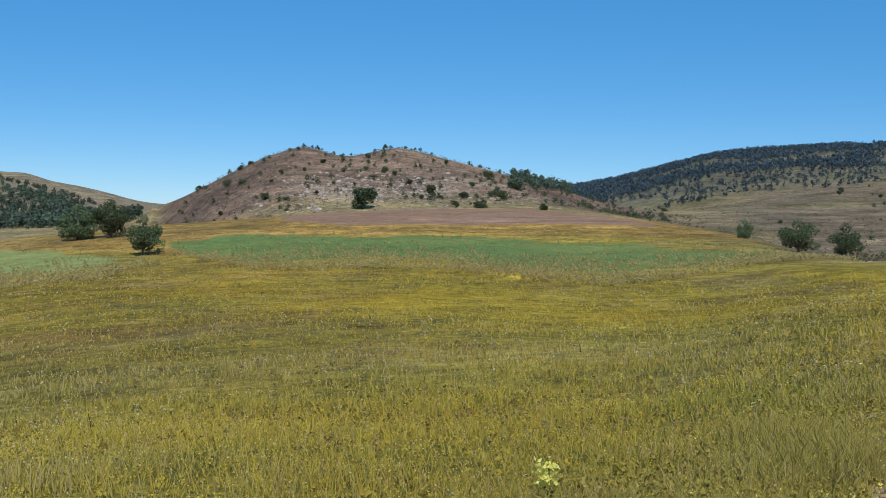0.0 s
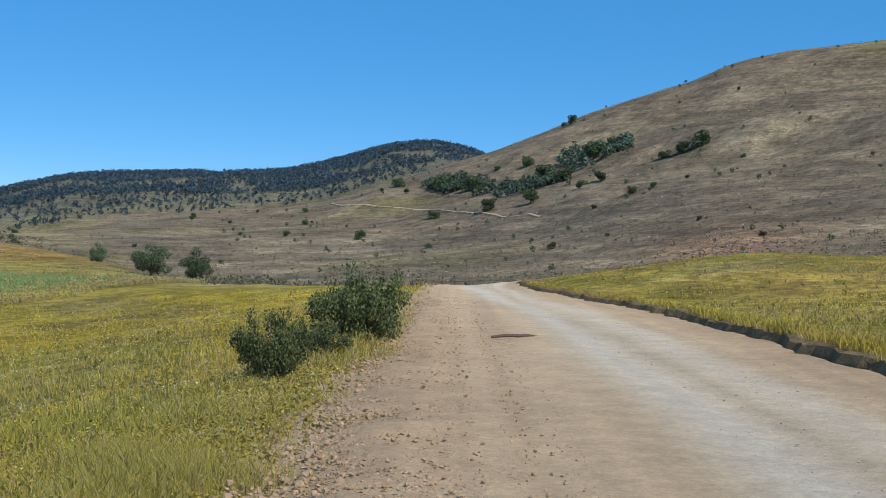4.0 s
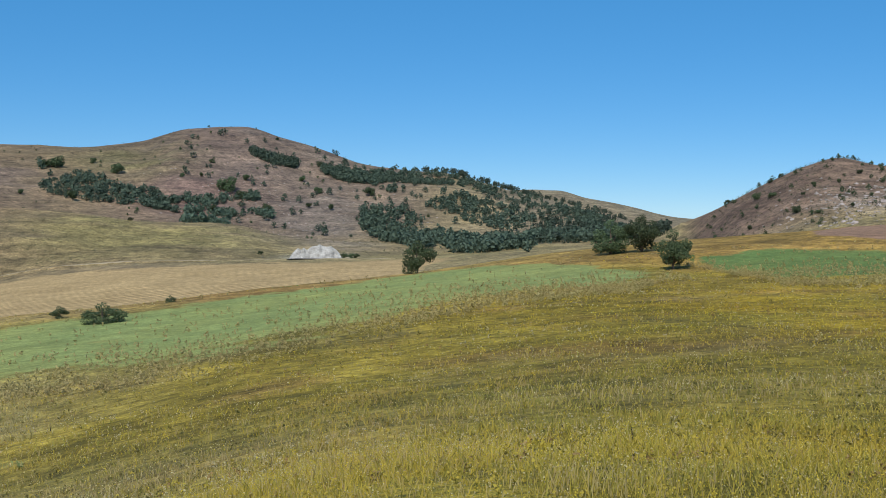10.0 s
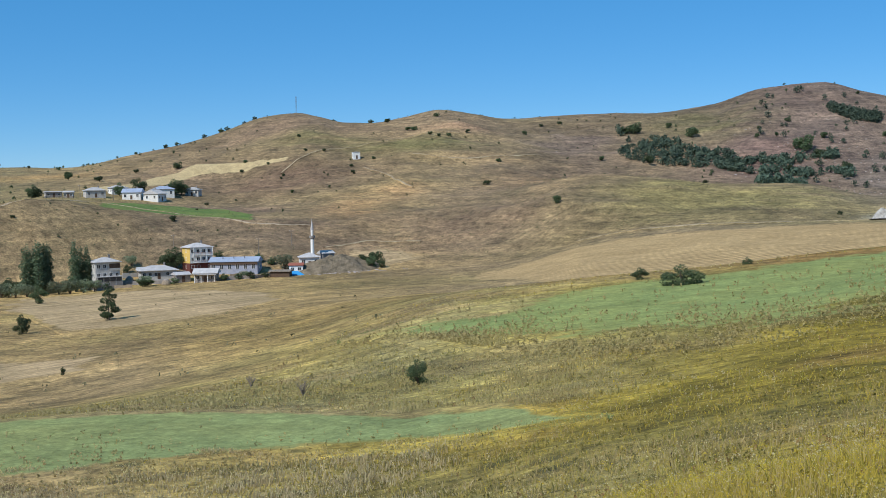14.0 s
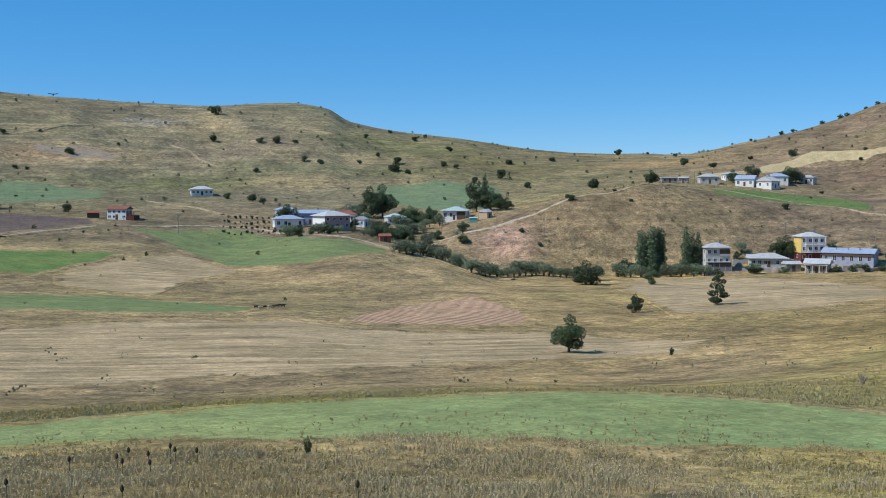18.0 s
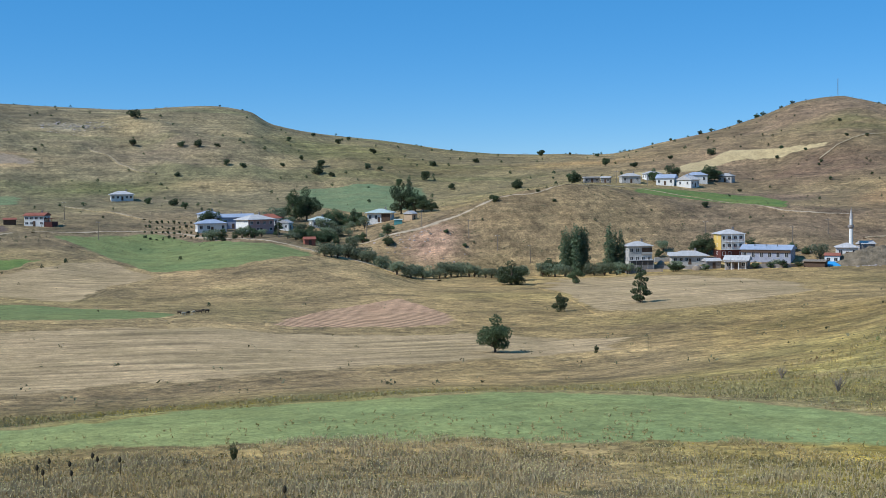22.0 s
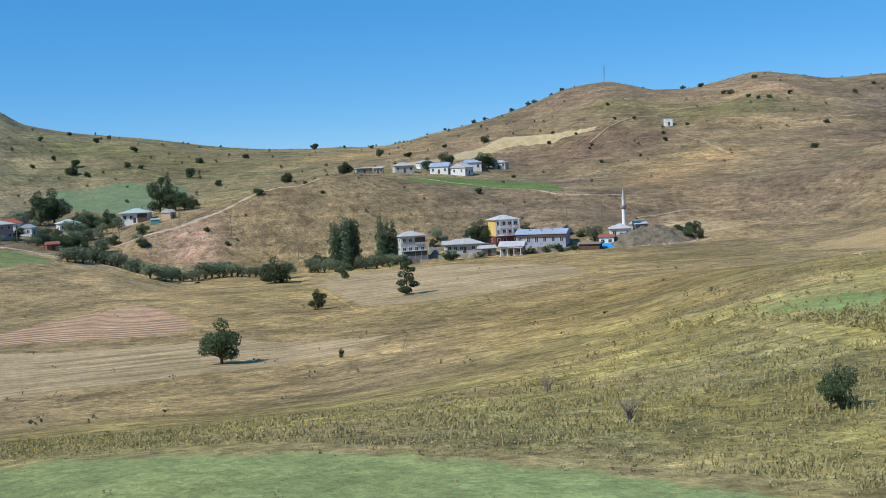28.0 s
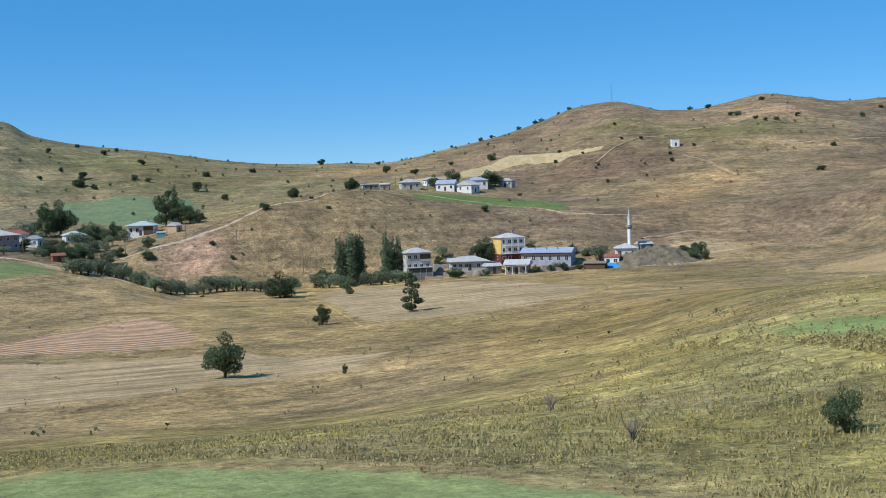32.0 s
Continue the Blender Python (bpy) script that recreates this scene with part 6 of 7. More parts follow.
def scattered_lumps(x, y, size, material, name, label, squash=0.6):
    """Broken lumps: crumpled twenty-sided stones, each turned its own way and sunk a little."""
    n = len(x)
    g = (1 + math.sqrt(5)) / 2
    v0 = np.array([(-1, g, 0), (1, g, 0), (-1, -g, 0), (1, -g, 0), (0, -1, g), (0, 1, g), (0, -1, -g), (0, 1, -g), (g, 0, -1), (g, 0, 1), (-g, 0, -1), (-g, 0, 1)]) / 1.9
    f0 = np.array([(0, 11, 5), (0, 5, 1), (0, 1, 7), (0, 7, 10), (0, 10, 11), (1, 5, 9), (5, 11, 4), (11, 10, 2), (10, 7, 6), (7, 1, 8), (3, 9, 4), (3, 4, 2), (3, 2, 6), (3, 6, 8), (3, 8, 9), (4, 9, 5), (2, 4, 11), (6, 2, 10), (8, 6, 7), (9, 8, 1)])
    q = rng.normal(size=(n, 4))
    w_, x_, y_, z_ = (q / np.linalg.norm(q, axis=1, keepdims=True)).T
    turn = np.stack([np.stack([1 - 2 * (y_**2 + z_**2), 2 * (x_ * y_ - w_ * z_), 2 * (x_ * z_ + w_ * y_)], 1), np.stack([2 * (x_ * y_ + w_ * z_), 1 - 2 * (x_**2 + z_**2), 2 * (y_ * z_ - w_ * x_)], 1), np.stack([2 * (x_ * z_ - w_ * y_), 2 * (y_ * z_ + w_ * x_), 1 - 2 * (x_**2 + y_**2)], 1)], 1)
    v = np.einsum("nij,nkj->nki", turn, v0[None] * rng.uniform(0.55, 1.25, (n, 12, 1))) * size[:, None, None] * np.array((1, 1, squash))
    vx, vy = v[..., 0], v[..., 1]
    off, _ = beside_road(x, y)
    r_of = np.hypot(x, y)
    base_z = ground(x, y) + np.where((off < -1.4) & (r_of < 60), 0.055 + 0.085 * rng.uniform(0, 1, n), np.where(r_of < 60, 0.085, 0.1))
    v = np.stack([x[:, None] + vx, y[:, None] + vy, (base_z - 0.25 * size)[:, None] + v[..., 2]], -1)
    return tagged(new(name, mesh_from(name, v.reshape(-1, 3), (f0[None] + 12 * np.arange(n)[:, None, None]).reshape(-1, 3), material)), label, "stones", kind="stuff")


n_clods = 17000
ls = 4.5 * 10 ** rng.uniform(0, 1, n_clods)
lo = np.clip(-2.75 + rng.gamma(1.6, 0.42, n_clods), -3.0, -0.6)
lx, ly = road_line(ls)
scattered_lumps(lx + lo * 0.854, ly - lo * 0.52, np.minimum(rng.gamma(0.9, 0.007, n_clods) + 0.004, 0.026), SOIL, "soil_clods", "loose crumbly clods of pale soil along the road's edge", 0.7)
n_lumps = 2600
ls = 5.0 * 8 ** rng.uniform(0, 1, n_lumps)
lo = np.clip(rng.normal(-2.72, 0.2, n_lumps), -3.3, -2.2)
lx, ly = road_line(ls)
scattered_lumps(lx + lo * 0.854, ly - lo * 0.52, np.minimum(rng.gamma(1.1, 0.012, n_lumps) + 0.006, 0.05), SOIL, "soil_clods", "torn-up lumps of earth at the foot of the weeds", 0.75)
gs = 5.0 * 9 ** rng.uniform(0, 1, 1500)
go = rng.uniform(-2.6, 3.4, 1500)
gx2, gy2 = road_line(gs)
scattered_lumps(gx2 + go * 0.854, gy2 - go * 0.52, np.minimum(rng.gamma(1.3, 0.004, 1500) + 0.003, 0.022), PEBBLE, "gravel", "scattered small stones on the dirt road")
bxr, byr = (float(q) for q in spot(-34.9, 22.2))
branch = tagged(new("dead_branch"), "short grey dead branch lying on the road", "branch")
branch.location = (bxr, byr, float(ground(bxr, byr)) + 0.12)
part("stem", tapered([(-0.48, 0.05, 0.0), (-0.2, -0.02, 0.03), (0.15, 0.03, 0.02), (0.45, -0.02, 0.02)], (0.025, 0.035, 0.03, 0.015), 8), TIMBER, branch)
part("twig", tapered([(0.1, 0.02, 0.03), (0.35, 0.2, 0.03), (0.7, 0.25, 0.0)], (0.016, 0.012, 0.006), 6), TIMBER, branch)

# ---- the unmown slope: grass, weeds and flowers ----
def grass_material(name, one, two, three, soil=0.0):
    m, t, b = nodes_of(name, 0.8, 0.15)
    island = t.nodes.new("ShaderNodeNewGeometry").outputs["Random Per Island"]
    patch = noise_of(t, 0.12, 4, 0.6)
    c = blend(t, "MIX", island, one, two)
    c = blend(t, "MIX", ramp(t, patch, 0.42, 0.62), c, three)
    if soil:
        at = t.nodes.new("ShaderNodeAttribute")
        at.attribute_name = "tint"
        c = blend(t, "MIX", soil, c, at.outputs["Color"])
    t.links.new(c, b.inputs["Base Color"])
    tr = t.nodes.new("ShaderNodeBsdfTranslucent")
    t.links.new(c, tr.inputs["Color"])
    mx = add(t, "MixShader", Fac=0.3)
    t.links.new(b.outputs["BSDF"], mx.inputs[1])
    t.links.new(tr.outputs["BSDF"], mx.inputs[2])
    t.links.new(mx.outputs["Shader"], t.nodes["Material Output"].inputs["Surface"])
    return m


def sward_places(n, near=4.2, far=150.0, a0=-54, a1=111):
    """Places on the slope, thinning with distance; off the road and the crops."""
    az, r = rng.uniform(a0, a1, n), near * (far / near) ** rng.uniform(0, 1, n)
    x, y = spot(az, r)
    off, along = beside_road(x, y)
    keep = (off < -2.5) | (off > road_edge(along) + 0.2)
    keep &= ~((az < -12) & (r > 70)) & ~((off > 0) & (r > 66))
    keep &= r < 150 - 65 * np.clip((az - 55) / 10, 0, 1)
    keep &= ~((az < -18) & (off < 0) & (r > 68))
    for fa, na in CROPS:
        inside = (az > fa[0][0]) & (az < fa[-1][0])
        o, i = np.interp(az, *np.array(fa).T), np.interp(az, *np.array(na).T)
        ragged = 2.2 + 3.5 * fractal(x, y, 5, 211, 3)
        keep &= ~(inside & (r > i + ragged) & (r < o - ragged))
    return az[keep], r[keep], x[keep], y[keep]


CROPS = [
    ([(-18.6, 114), (-8, 126), (5, 141), (13.6, 138)], [(-18.6, 104), (-14, 84), (-8.2, 71), (0.9, 88), (9.2, 91.4), (13.6, 132)]),
    ([(14.6, 120), (18.5, 143), (27.8, 167), (40.2, 136), (50.7, 114), (58.6, 117)], [(14.6, 111), (16.2, 91), (23.4, 85), (28.3, 69), (37.4, 57.6), (48.5, 68), (58.6, 113)]),
    ([(45.5, 36.8), (50.6, 47.8), (66, 59), (75.4, 65.3), (92, 62.5), (112, 59)], [(45.5, 35.5), (60.4, 38.6), (78.2, 40), (97.6, 44.6), (112, 48)])]


def blades(name, label, n, material, lo, hi, thick=0.006, weight=None, spread=0.5, near=4.2, far=150.0, head=None, a0=-54, a1=111):
    az, r, x, y = sward_places(n, near, far, a0, a1)
    if weight is not None:
        w = weight(az, r, x, y)
        k = rng.uniform(0, 1, len(w)) < w
        az, r, x, y = az[k], r[k], x[k], y[k]
    clump = np.clip(0.55 + 1.2 * fractal(x, y, 1.3, 203, 3) + 0.5 * fractal(x, y, 0.35, 207, 2), 0.3, 1)
    k = rng.uniform(0, 1, len(x)) < clump
    az, r, x, y, clump = az[k], r[k], x[k], y[k], clump[k]
    m = len(x)
    h = (0.55 + 0.75 * clump) * rng.uniform(lo, hi, m) * (0.75 + 0.5 * np.clip(fractal(x, y, 6, 71, 3) + 0.5, 0, 1)) * (1 - 0.35 * near_mask(r, 20, 50))
    w = np.maximum(thick, 0.0005 * r) * rng.uniform(0.7, 1.3, m)
    off, along = beside_road(x, y)
    z = ground(x, y) - 0.02 + np.interp(off - road_edge(along), bc, np.maximum(bz, 0))
    lean = rng.normal(0, spread, (m, 2)) * h[:, None]
    a = np.radians(az) + rng.normal(0, 0.6, m)
    dx, dy = np.cos(a) * w, np.sin(a) * w
    foot = np.stack([x, y, z], 1)
    mid = foot + np.stack([lean[:, 0] * 0.35, lean[:, 1] * 0.35, h * 0.6], 1)
    tip = foot + np.stack([lean[:, 0], lean[:, 1], h], 1)
    side = np.stack([dx, dy, np.zeros(m)], 1)
    v = np.stack([foot - side, foot + side, mid + side * 0.7, mid - side * 0.7, tip], 1)
    i = 5 * np.arange(m)[:, None]
    faces = np.concatenate([np.concatenate([i, i + 1, i + 2], 1), np.concatenate([i, i + 2, i + 3], 1), np.concatenate([i + 3, i + 2, i + 4], 1)])
    me = mesh_from(name, v.reshape(-1, 3), faces, material)
    tone = soil_tint(x, y) * rng.uniform(0.9, 1.35, (m, 1))
    at = me.color_attributes.new("tint", "FLOAT_COLOR", "POINT")
    at.data.foreach_set("color", np.repeat(np.concatenate([tone, np.ones((m, 1))], 1), 5, 0).astype(np.float32).ravel())
    tagged(new(name, me), label, "grass", kind="stuff")
    if head:
        head_name, head_label, head_material, size, share = head
        k = rng.uniform(0, 1, m) < share
        c = tip[k]
        q = np.repeat(c, 2, 0) + rng.normal(0, 0.012, (2 * len(c), 3)) * np.array((1.5, 1.5, 1))
        sz = np.repeat(np.maximum(size, 0.0009 * r[k]) * rng.uniform(0.6, 1.3, len(c)), 2)
        lv, lf = leaf_quads(q, np.tile((0.3, -0.3, 0.8), (len(q), 1)), sz)
        tagged(new(head_name, mesh_from(head_name, lv, lf, head_material)), head_label, "flowers", kind="stuff")


def gold_weight(az, r, x, y):
    wob = fractal(x, y, 25, 50, 4)
    g = np.exp(-((r - 62 - 9 * wob - 0.4 * az) / 18) ** 2) * near_mask(-az, -34, -8)
    g = np.maximum(g, 0.9 * np.exp(-((r - 14 - 3 * wob) / 4) ** 2) * near_mask(az, -12, 0) * near_mask(-az, -52, -38))
    g = np.maximum(g, 0.7 * (np.abs(beside_road(x, y)[0] + 5.5) < 2.2) * (r < 40))
    g = np.maximum(g, 0.2 * np.exp(-((r - 72) / 8) ** 2) * (az > 55))
    g = np.maximum(g, 0.9 * np.exp(-((r - 67) / 4) ** 2) * near_mask(az, 84, 90))
    g = g * (0.5 + 0.8 * near_mask(fractal(x, y, 7, 181, 4), -0.3, 0.3))
    return np.clip(g * near_mask(az, -36, -28) * (beside_road(x, y)[0] < 0) + 0.13 * near_mask(-az, -60, -45) + 0.02, 0, 1)


def green_weight(az, r, x, y):
    return near_mask(fractal(x, y, 14, 91, 4), -0.1, 0.4) * 0.9 + 0.1


def dry_weight(az, r, x, y):
    return np.clip(near_mask(fractal(x, y, 9, 95, 4), 0.0, 0.5) + 0.7 * near_mask(az, 40, 60) + 0.1, 0, 1)


GRASS = grass_material("olive_grass", (0.37, 0.30, 0.065), (0.47, 0.37, 0.09), (0.44, 0.31, 0.055), 0.55)
GREEN_GRASS = grass_material("green_grass", (0.20, 0.21, 0.04), (0.31, 0.29, 0.06), (0.33, 0.28, 0.055), 0.4)
DRY_GRASS = grass_material("dry_grass", (0.38, 0.29, 0.13), (0.50, 0.40, 0.20), (0.40, 0.28, 0.12), 0.35)
GOLD_STEM = grass_material("golden_weed", (0.42, 0.33, 0.05), (0.54, 0.42, 0.06), (0.46, 0.32, 0.045), 0.3)
PETAL = grass_material("yellow_petal", (0.66, 0.49, 0.04), (0.74, 0.58, 0.09), (0.58, 0.40, 0.04), 0.15)
LEMON = grass_material("lemon_petal", (0.80, 0.74, 0.14), (0.84, 0.80, 0.30), (0.80, 0.70, 0.16))
SEED = grass_material("pale_seed_head", (0.44, 0.35, 0.16), (0.54, 0.45, 0.24), (0.42, 0.31, 0.14), 0.2)
THISTLE = grass_material("dark_thistle", (0.055, 0.045, 0.03), (0.10, 0.085, 0.05), (0.08, 0.06, 0.04))
blades("meadow_grass", "knee-high olive meadow grass on the slope", 230000, GRASS, 0.05, 0.14, 0.0035, spread=0.55)
blades("green_meadow_grass", "fresh green grass between the dry weeds", 150000, GREEN_GRASS, 0.05, 0.14, 0.0035, weight=green_weight, spread=0.55)
blades("dry_meadow_grass", "bleached dry grass with pale seed heads", 180000, DRY_GRASS, 0.07, 0.2, 0.003, dry_weight, 0.3, head=("seed_heads", "pale feathery seed heads over the dry grass", SEED, 0.009, 0.9))
blades("yellow_weeds", "golden flowering weeds in drifts on the slope", 200000, GOLD_STEM, 0.07, 0.19, 0.003, gold_weight, 0.4, head=("yellow_flowers", "tiny yellow blossoms over the weeds", PETAL, 0.009, 0.9))
CREAM = grass_material("cream_flower", (0.50, 0.42, 0.18), (0.60, 0.53, 0.28), (0.48, 0.38, 0.15))
blades("pale_weeds", "slender weeds with cream-coloured flower heads", 60000, GREEN_GRASS, 0.09, 0.22, 0.003, None, 0.4, head=("cream_flowers", "tiny cream-coloured flower heads in the meadow", CREAM, 0.010, 1.0))
blades("thistles", "dark dry thistle stalks standing above the grass", 220, THISTLE, 0.14, 0.28, 0.003, None, 0.3, 14, 120, head=("thistle_heads", "dark dry thistle heads", THISTLE, 0.02, 0.9))


def weed_clumps(name, label, n, material, lo, hi, weight=None, quads=9, near=6.0, far=140.0, a0=-54, a1=111, wide=0.45):
    """Leafy weeds in small upright clumps, enlarged with distance to keep their size in the camera's view."""
    az, r, x, y = sward_places(n, near, far, a0, a1)
    if weight is not None:
        k = rng.uniform(0, 1, len(x)) < weight(az, r, x, y)
        az, r, x, y = az[k], r[k], x[k], y[k]
    m = len(x)
    h = rng.uniform(lo, hi, m) * np.sqrt(r / 20)
    d = sphere_points(m * quads)
    rep = np.repeat
    c = np.stack([rep(x, quads), rep(y, quads), rep(ground(x, y) + 0.45 * h, quads)], 1) + d * rng.uniform(0.3, 1, (m * quads, 1)) * np.stack([rep(wide * h, quads), rep(wide * h, quads), rep(0.55 * h, quads)], 1)
    v, f = leaf_quads(c, d + np.array((0, 0, 0.5)), rep(h, quads) * 0.24)
    me = mesh_from(name, v, f, material)
    at = me.color_attributes.new("tint", "FLOAT_COLOR", "POINT")
    at.data.foreach_set("color", rep(np.concatenate([soil_tint(x, y), np.ones((m, 1))], 1), 4 * quads, 0).astype(np.float32).ravel())
    tagged(new(name, me), label, "weeds", kind="stuff")


def patchy(size, seed, lo=-0.1, hi=0.35):
    return lambda az, r, x, y: near_mask(fractal(x, y, size, seed, 4), lo, hi)


DARK_WEED = grass_material("dark_weed_leaf", (0.14, 0.135, 0.04), (0.24, 0.21, 0.07), (0.19, 0.16, 0.06), 0.35)
RUST_WEED = grass_material("rusty_dock", (0.24, 0.14, 0.06), (0.36, 0.22, 0.10), (0.30, 0.20, 0.10), 0.25)
PALE_WEED = grass_material("bleached_weed", (0.48, 0.40, 0.22), (0.60, 0.52, 0.32), (0.46, 0.37, 0.20), 0.25)
weed_clumps("dark_weeds", "dark green leafy weeds standing in the meadow", 11000, DARK_WEED, 0.08, 0.2, patchy(9, 301), 10, 11, 100)
weed_clumps("golden_clumps", "clumps of golden flowering weeds in the meadow", 16000, GOLD_STEM, 0.07, 0.18, lambda az, r, x, y: np.clip(gold_weight(az, r, x, y) * 1.2 + 0.1, 0, 1))
weed_clumps("rusty_docks", "rust-brown seeding docks among the grass", 8000, RUST_WEED, 0.07, 0.2, patchy(12, 305, 0.0, 0.4), quads=10, near=9, wide=0.3)
weed_clumps("bleached_clumps", "bleached straw-coloured weed clumps in the meadow", 16000, PALE_WEED, 0.06, 0.16, patchy(10, 309))

# the yellow flower spike next to the road
def flower_spike(az, r, height, label):
    ob = at_spot("flowering_mullein", label, "flower", az, r)
    part("stem", tapered([(0, 0, -0.05), (0.01, 0, height * 0.6), (0, 0.01, height)], (0.012, 0.009, 0.004), 6), GREEN_GRASS, ob)
    leaves = leaf_quads(rng.normal(0, 0.05, (24, 3)) * np.array((1, 1, 0.5)) + np.array((0, 0, 0.07)), np.tile((0, 0, 1.0), (24, 1)), np.full(24, 0.05))
    part("leaves", leaves, GREEN_GRASS, ob)
    for k in range(7):
        a = k * 0.9
        x, y = (0.055 * math.cos(a), 0.055 * math.sin(a)) if k else (0, 0)
        pts = np.stack([rng.normal(x, 0.013, 26), rng.normal(y, 0.013, 26), height * rng.uniform(0.35 + 0.05 * (k % 3), 0.98 + (0.06 if k == 0 else -0.1 * (k % 3)), 26)], 1)
        part("blossom_spike", leaf_quads(pts, sphere_points(26), np.full(26, 0.026)), LEMON, ob)


flower_spike(-5.3, 6.8, 0.29, "bright yellow flower spike at the road's edge")

# low stems of the crops nearest to the road
def crop_stems(name, label, n, far, near, material, lo, hi):
    fa, na = np.array(far, float).T, np.array(near, float).T
    az = rng.uniform(far[0][0], far[-1][0], n)
    r = np.interp(az, *na) + (np.interp(az, *fa) - np.interp(az, *na)) * rng.uniform(0, 1, n) ** 1.3
    x, y = spot(az, r)
    h, w = rng.uniform(lo, hi, n), 0.0006 * r * rng.uniform(0.7, 1.4, n)
    a = np.radians(az) + rng.normal(0, 0.6, n)
    foot = np.stack([x, y, ground(x, y)], 1)
    side = np.stack([np.cos(a) * w, np.sin(a) * w, np.zeros(n)], 1)
    tip = foot + np.stack([rng.normal(0, 0.5, n) * h, rng.normal(0, 0.5, n) * h, h], 1)
    v = np.stack([foot - side, foot + side, tip], 1).reshape(-1, 3)
    tagged(new(name, mesh_from(name, v, np.arange(3 * n).reshape(-1, 3), material)), label, "crop", kind="stuff")


def crop_weeds(name, label, n, far, near, material, lo, hi, quads=10):
    """Weeds standing thickest along the near margin of a crop and thinning into it."""
    az = rng.uniform(near[0][0] - 1, near[-1][0] + 1, n)
    i, o = np.interp(az, *np.array(near, float).T), np.interp(az, *np.array(far, float).T)
    r = i - 0.06 * i + np.minimum(rng.gamma(1.0, 0.22, n), 1) * (o - i)
    x, y = spot(az, r)
    k = (fractal(x, y, 8, 351, 4) > rng.uniform(-0.5, 0.35, n)) & (o - i > rng.uniform(4, 26, n))
    az, r, x, y = az[k], r[k], x[k], y[k]
    m = len(x)
    h = rng.uniform(lo, hi, m) * np.sqrt(r / 20)
    d = sphere_points(m * quads)
    rep = np.repeat
    c = np.stack([rep(x, quads), rep(y, quads), rep(ground(x, y) + 0.5 * h, quads)], 1) + d * rng.uniform(0.3, 1, (m * quads, 1)) * np.stack([rep(0.3 * h, quads), rep(0.3 * h, quads), rep(0.55 * h, quads)], 1)
    me = mesh_from(name, *leaf_quads(c, d, rep(h, quads) * 0.22), material)
    at = me.color_attributes.new("tint", "FLOAT_COLOR", "POINT")
    at.data.foreach_set("color", rep(np.concatenate([soil_tint(x, y), np.ones((m, 1))], 1), 4 * quads, 0).astype(np.float32).ravel())
    tagged(new(name, me), label, "weeds", kind="stuff")


MARGIN_WEED = grass_material("margin_weed", (0.36, 0.31, 0.12), (0.50, 0.42, 0.20), (0.42, 0.33, 0.15), 0.25)
crop_weeds("margin_weeds", "tall tan weeds along the margin of the pale green crop", 8000, *CROPS[1], MARGIN_WEED, 0.14, 0.3)
crop_weeds("margin_weeds", "tall tan weeds along the margin of the lower strip", 3500, *CROPS[2], MARGIN_WEED, 0.1, 0.22)
crop_weeds("margin_weeds", "yellowish weeds along the margin of the dark green crop", 11000, *CROPS[0], MARGIN_WEED, 0.12, 0.26)
PALE_STEM = grass_material("pale_crop_stem", (0.225, 0.275, 0.10), (0.30, 0.34, 0.13), (0.28, 0.30, 0.115))
DARK_STEM = grass_material("green_crop_stem", (0.125, 0.19, 0.065), (0.175, 0.23, 0.08), (0.17, 0.205, 0.07))
crop_stems("crop_stems", "fine pale green stems of the lower crop strip", 16000, *CROPS[2], PALE_STEM, 0.05, 0.14)
crop_stems("crop_stems", "fine pale green stems of the upper crop", 8000, *CROPS[1], PALE_STEM, 0.06, 0.16)
crop_stems("crop_stems", "fine dark green stems of the crop on the rise", 10000, *CROPS[0], DARK_STEM, 0.08, 0.2)


def verge_weight(az, r, x, y):
    off, along = beside_road(x, y)
    return np.exp(-((off + 3.85) / 0.75) ** 2) * (along > 4) * (along < 32)


blades("verge_weeds", "tall green and yellow weeds along the road's verge", 150000, GREEN_GRASS, 0.1, 0.3, 0.0035, verge_weight, 0.35, 6, 32, ("verge_flowers", "yellow blossoms along the verge", PETAL, 0.006, 0.35), -45, 5)
blades("verge_weeds", "dry straw-coloured weeds along the road's verge", 150000, DRY_GRASS, 0.08, 0.26, 0.003, verge_weight, 0.5, 6, 32, ("verge_seed_heads", "pale seed heads along the verge", SEED, 0.006, 0.6), -45, 8)

weed_clumps("verge_clumps", "dense green weeds crowding the road's verge", 45000, GRASS, 0.08, 0.2, verge_weight, 12, 6, 32, -42, 5, 0.35)
weed_clumps("verge_blossoms", "lemon-yellow flowering weeds along the verge", 30000, LEMON, 0.07, 0.15, lambda az, r, x, y: verge_weight(az, r, x, y) * near_mask(fractal(x, y, 2.5, 331, 3), -0.1, 0.3), 9, 6, 32, -42, 5)
weed_clumps("bleached_verge", "bleached dry weeds along the verge", 40000, PALE_WEED, 0.07, 0.18, lambda az, r, x, y: verge_weight(az, r, x, y) * near_mask(fractal(x, y, 2.0, 337, 3), -0.2, 0.3), 9, 6, 32, -42, 5)

# pale rocks on the stony hill, the cut banks and the quarry
ROCK = surface("pale_rock", (0.31, 0.26, 0.225), (0.43, 0.37, 0.325), 0.5, 3, 0.95, 0.15, vary=0.25, island=True)


RED_ROCK = surface("red_brown_rock", (0.17, 0.115, 0.09), (0.30, 0.20, 0.15), 0.5, 3, 0.95, 0.15, vary=0.25, island=True)


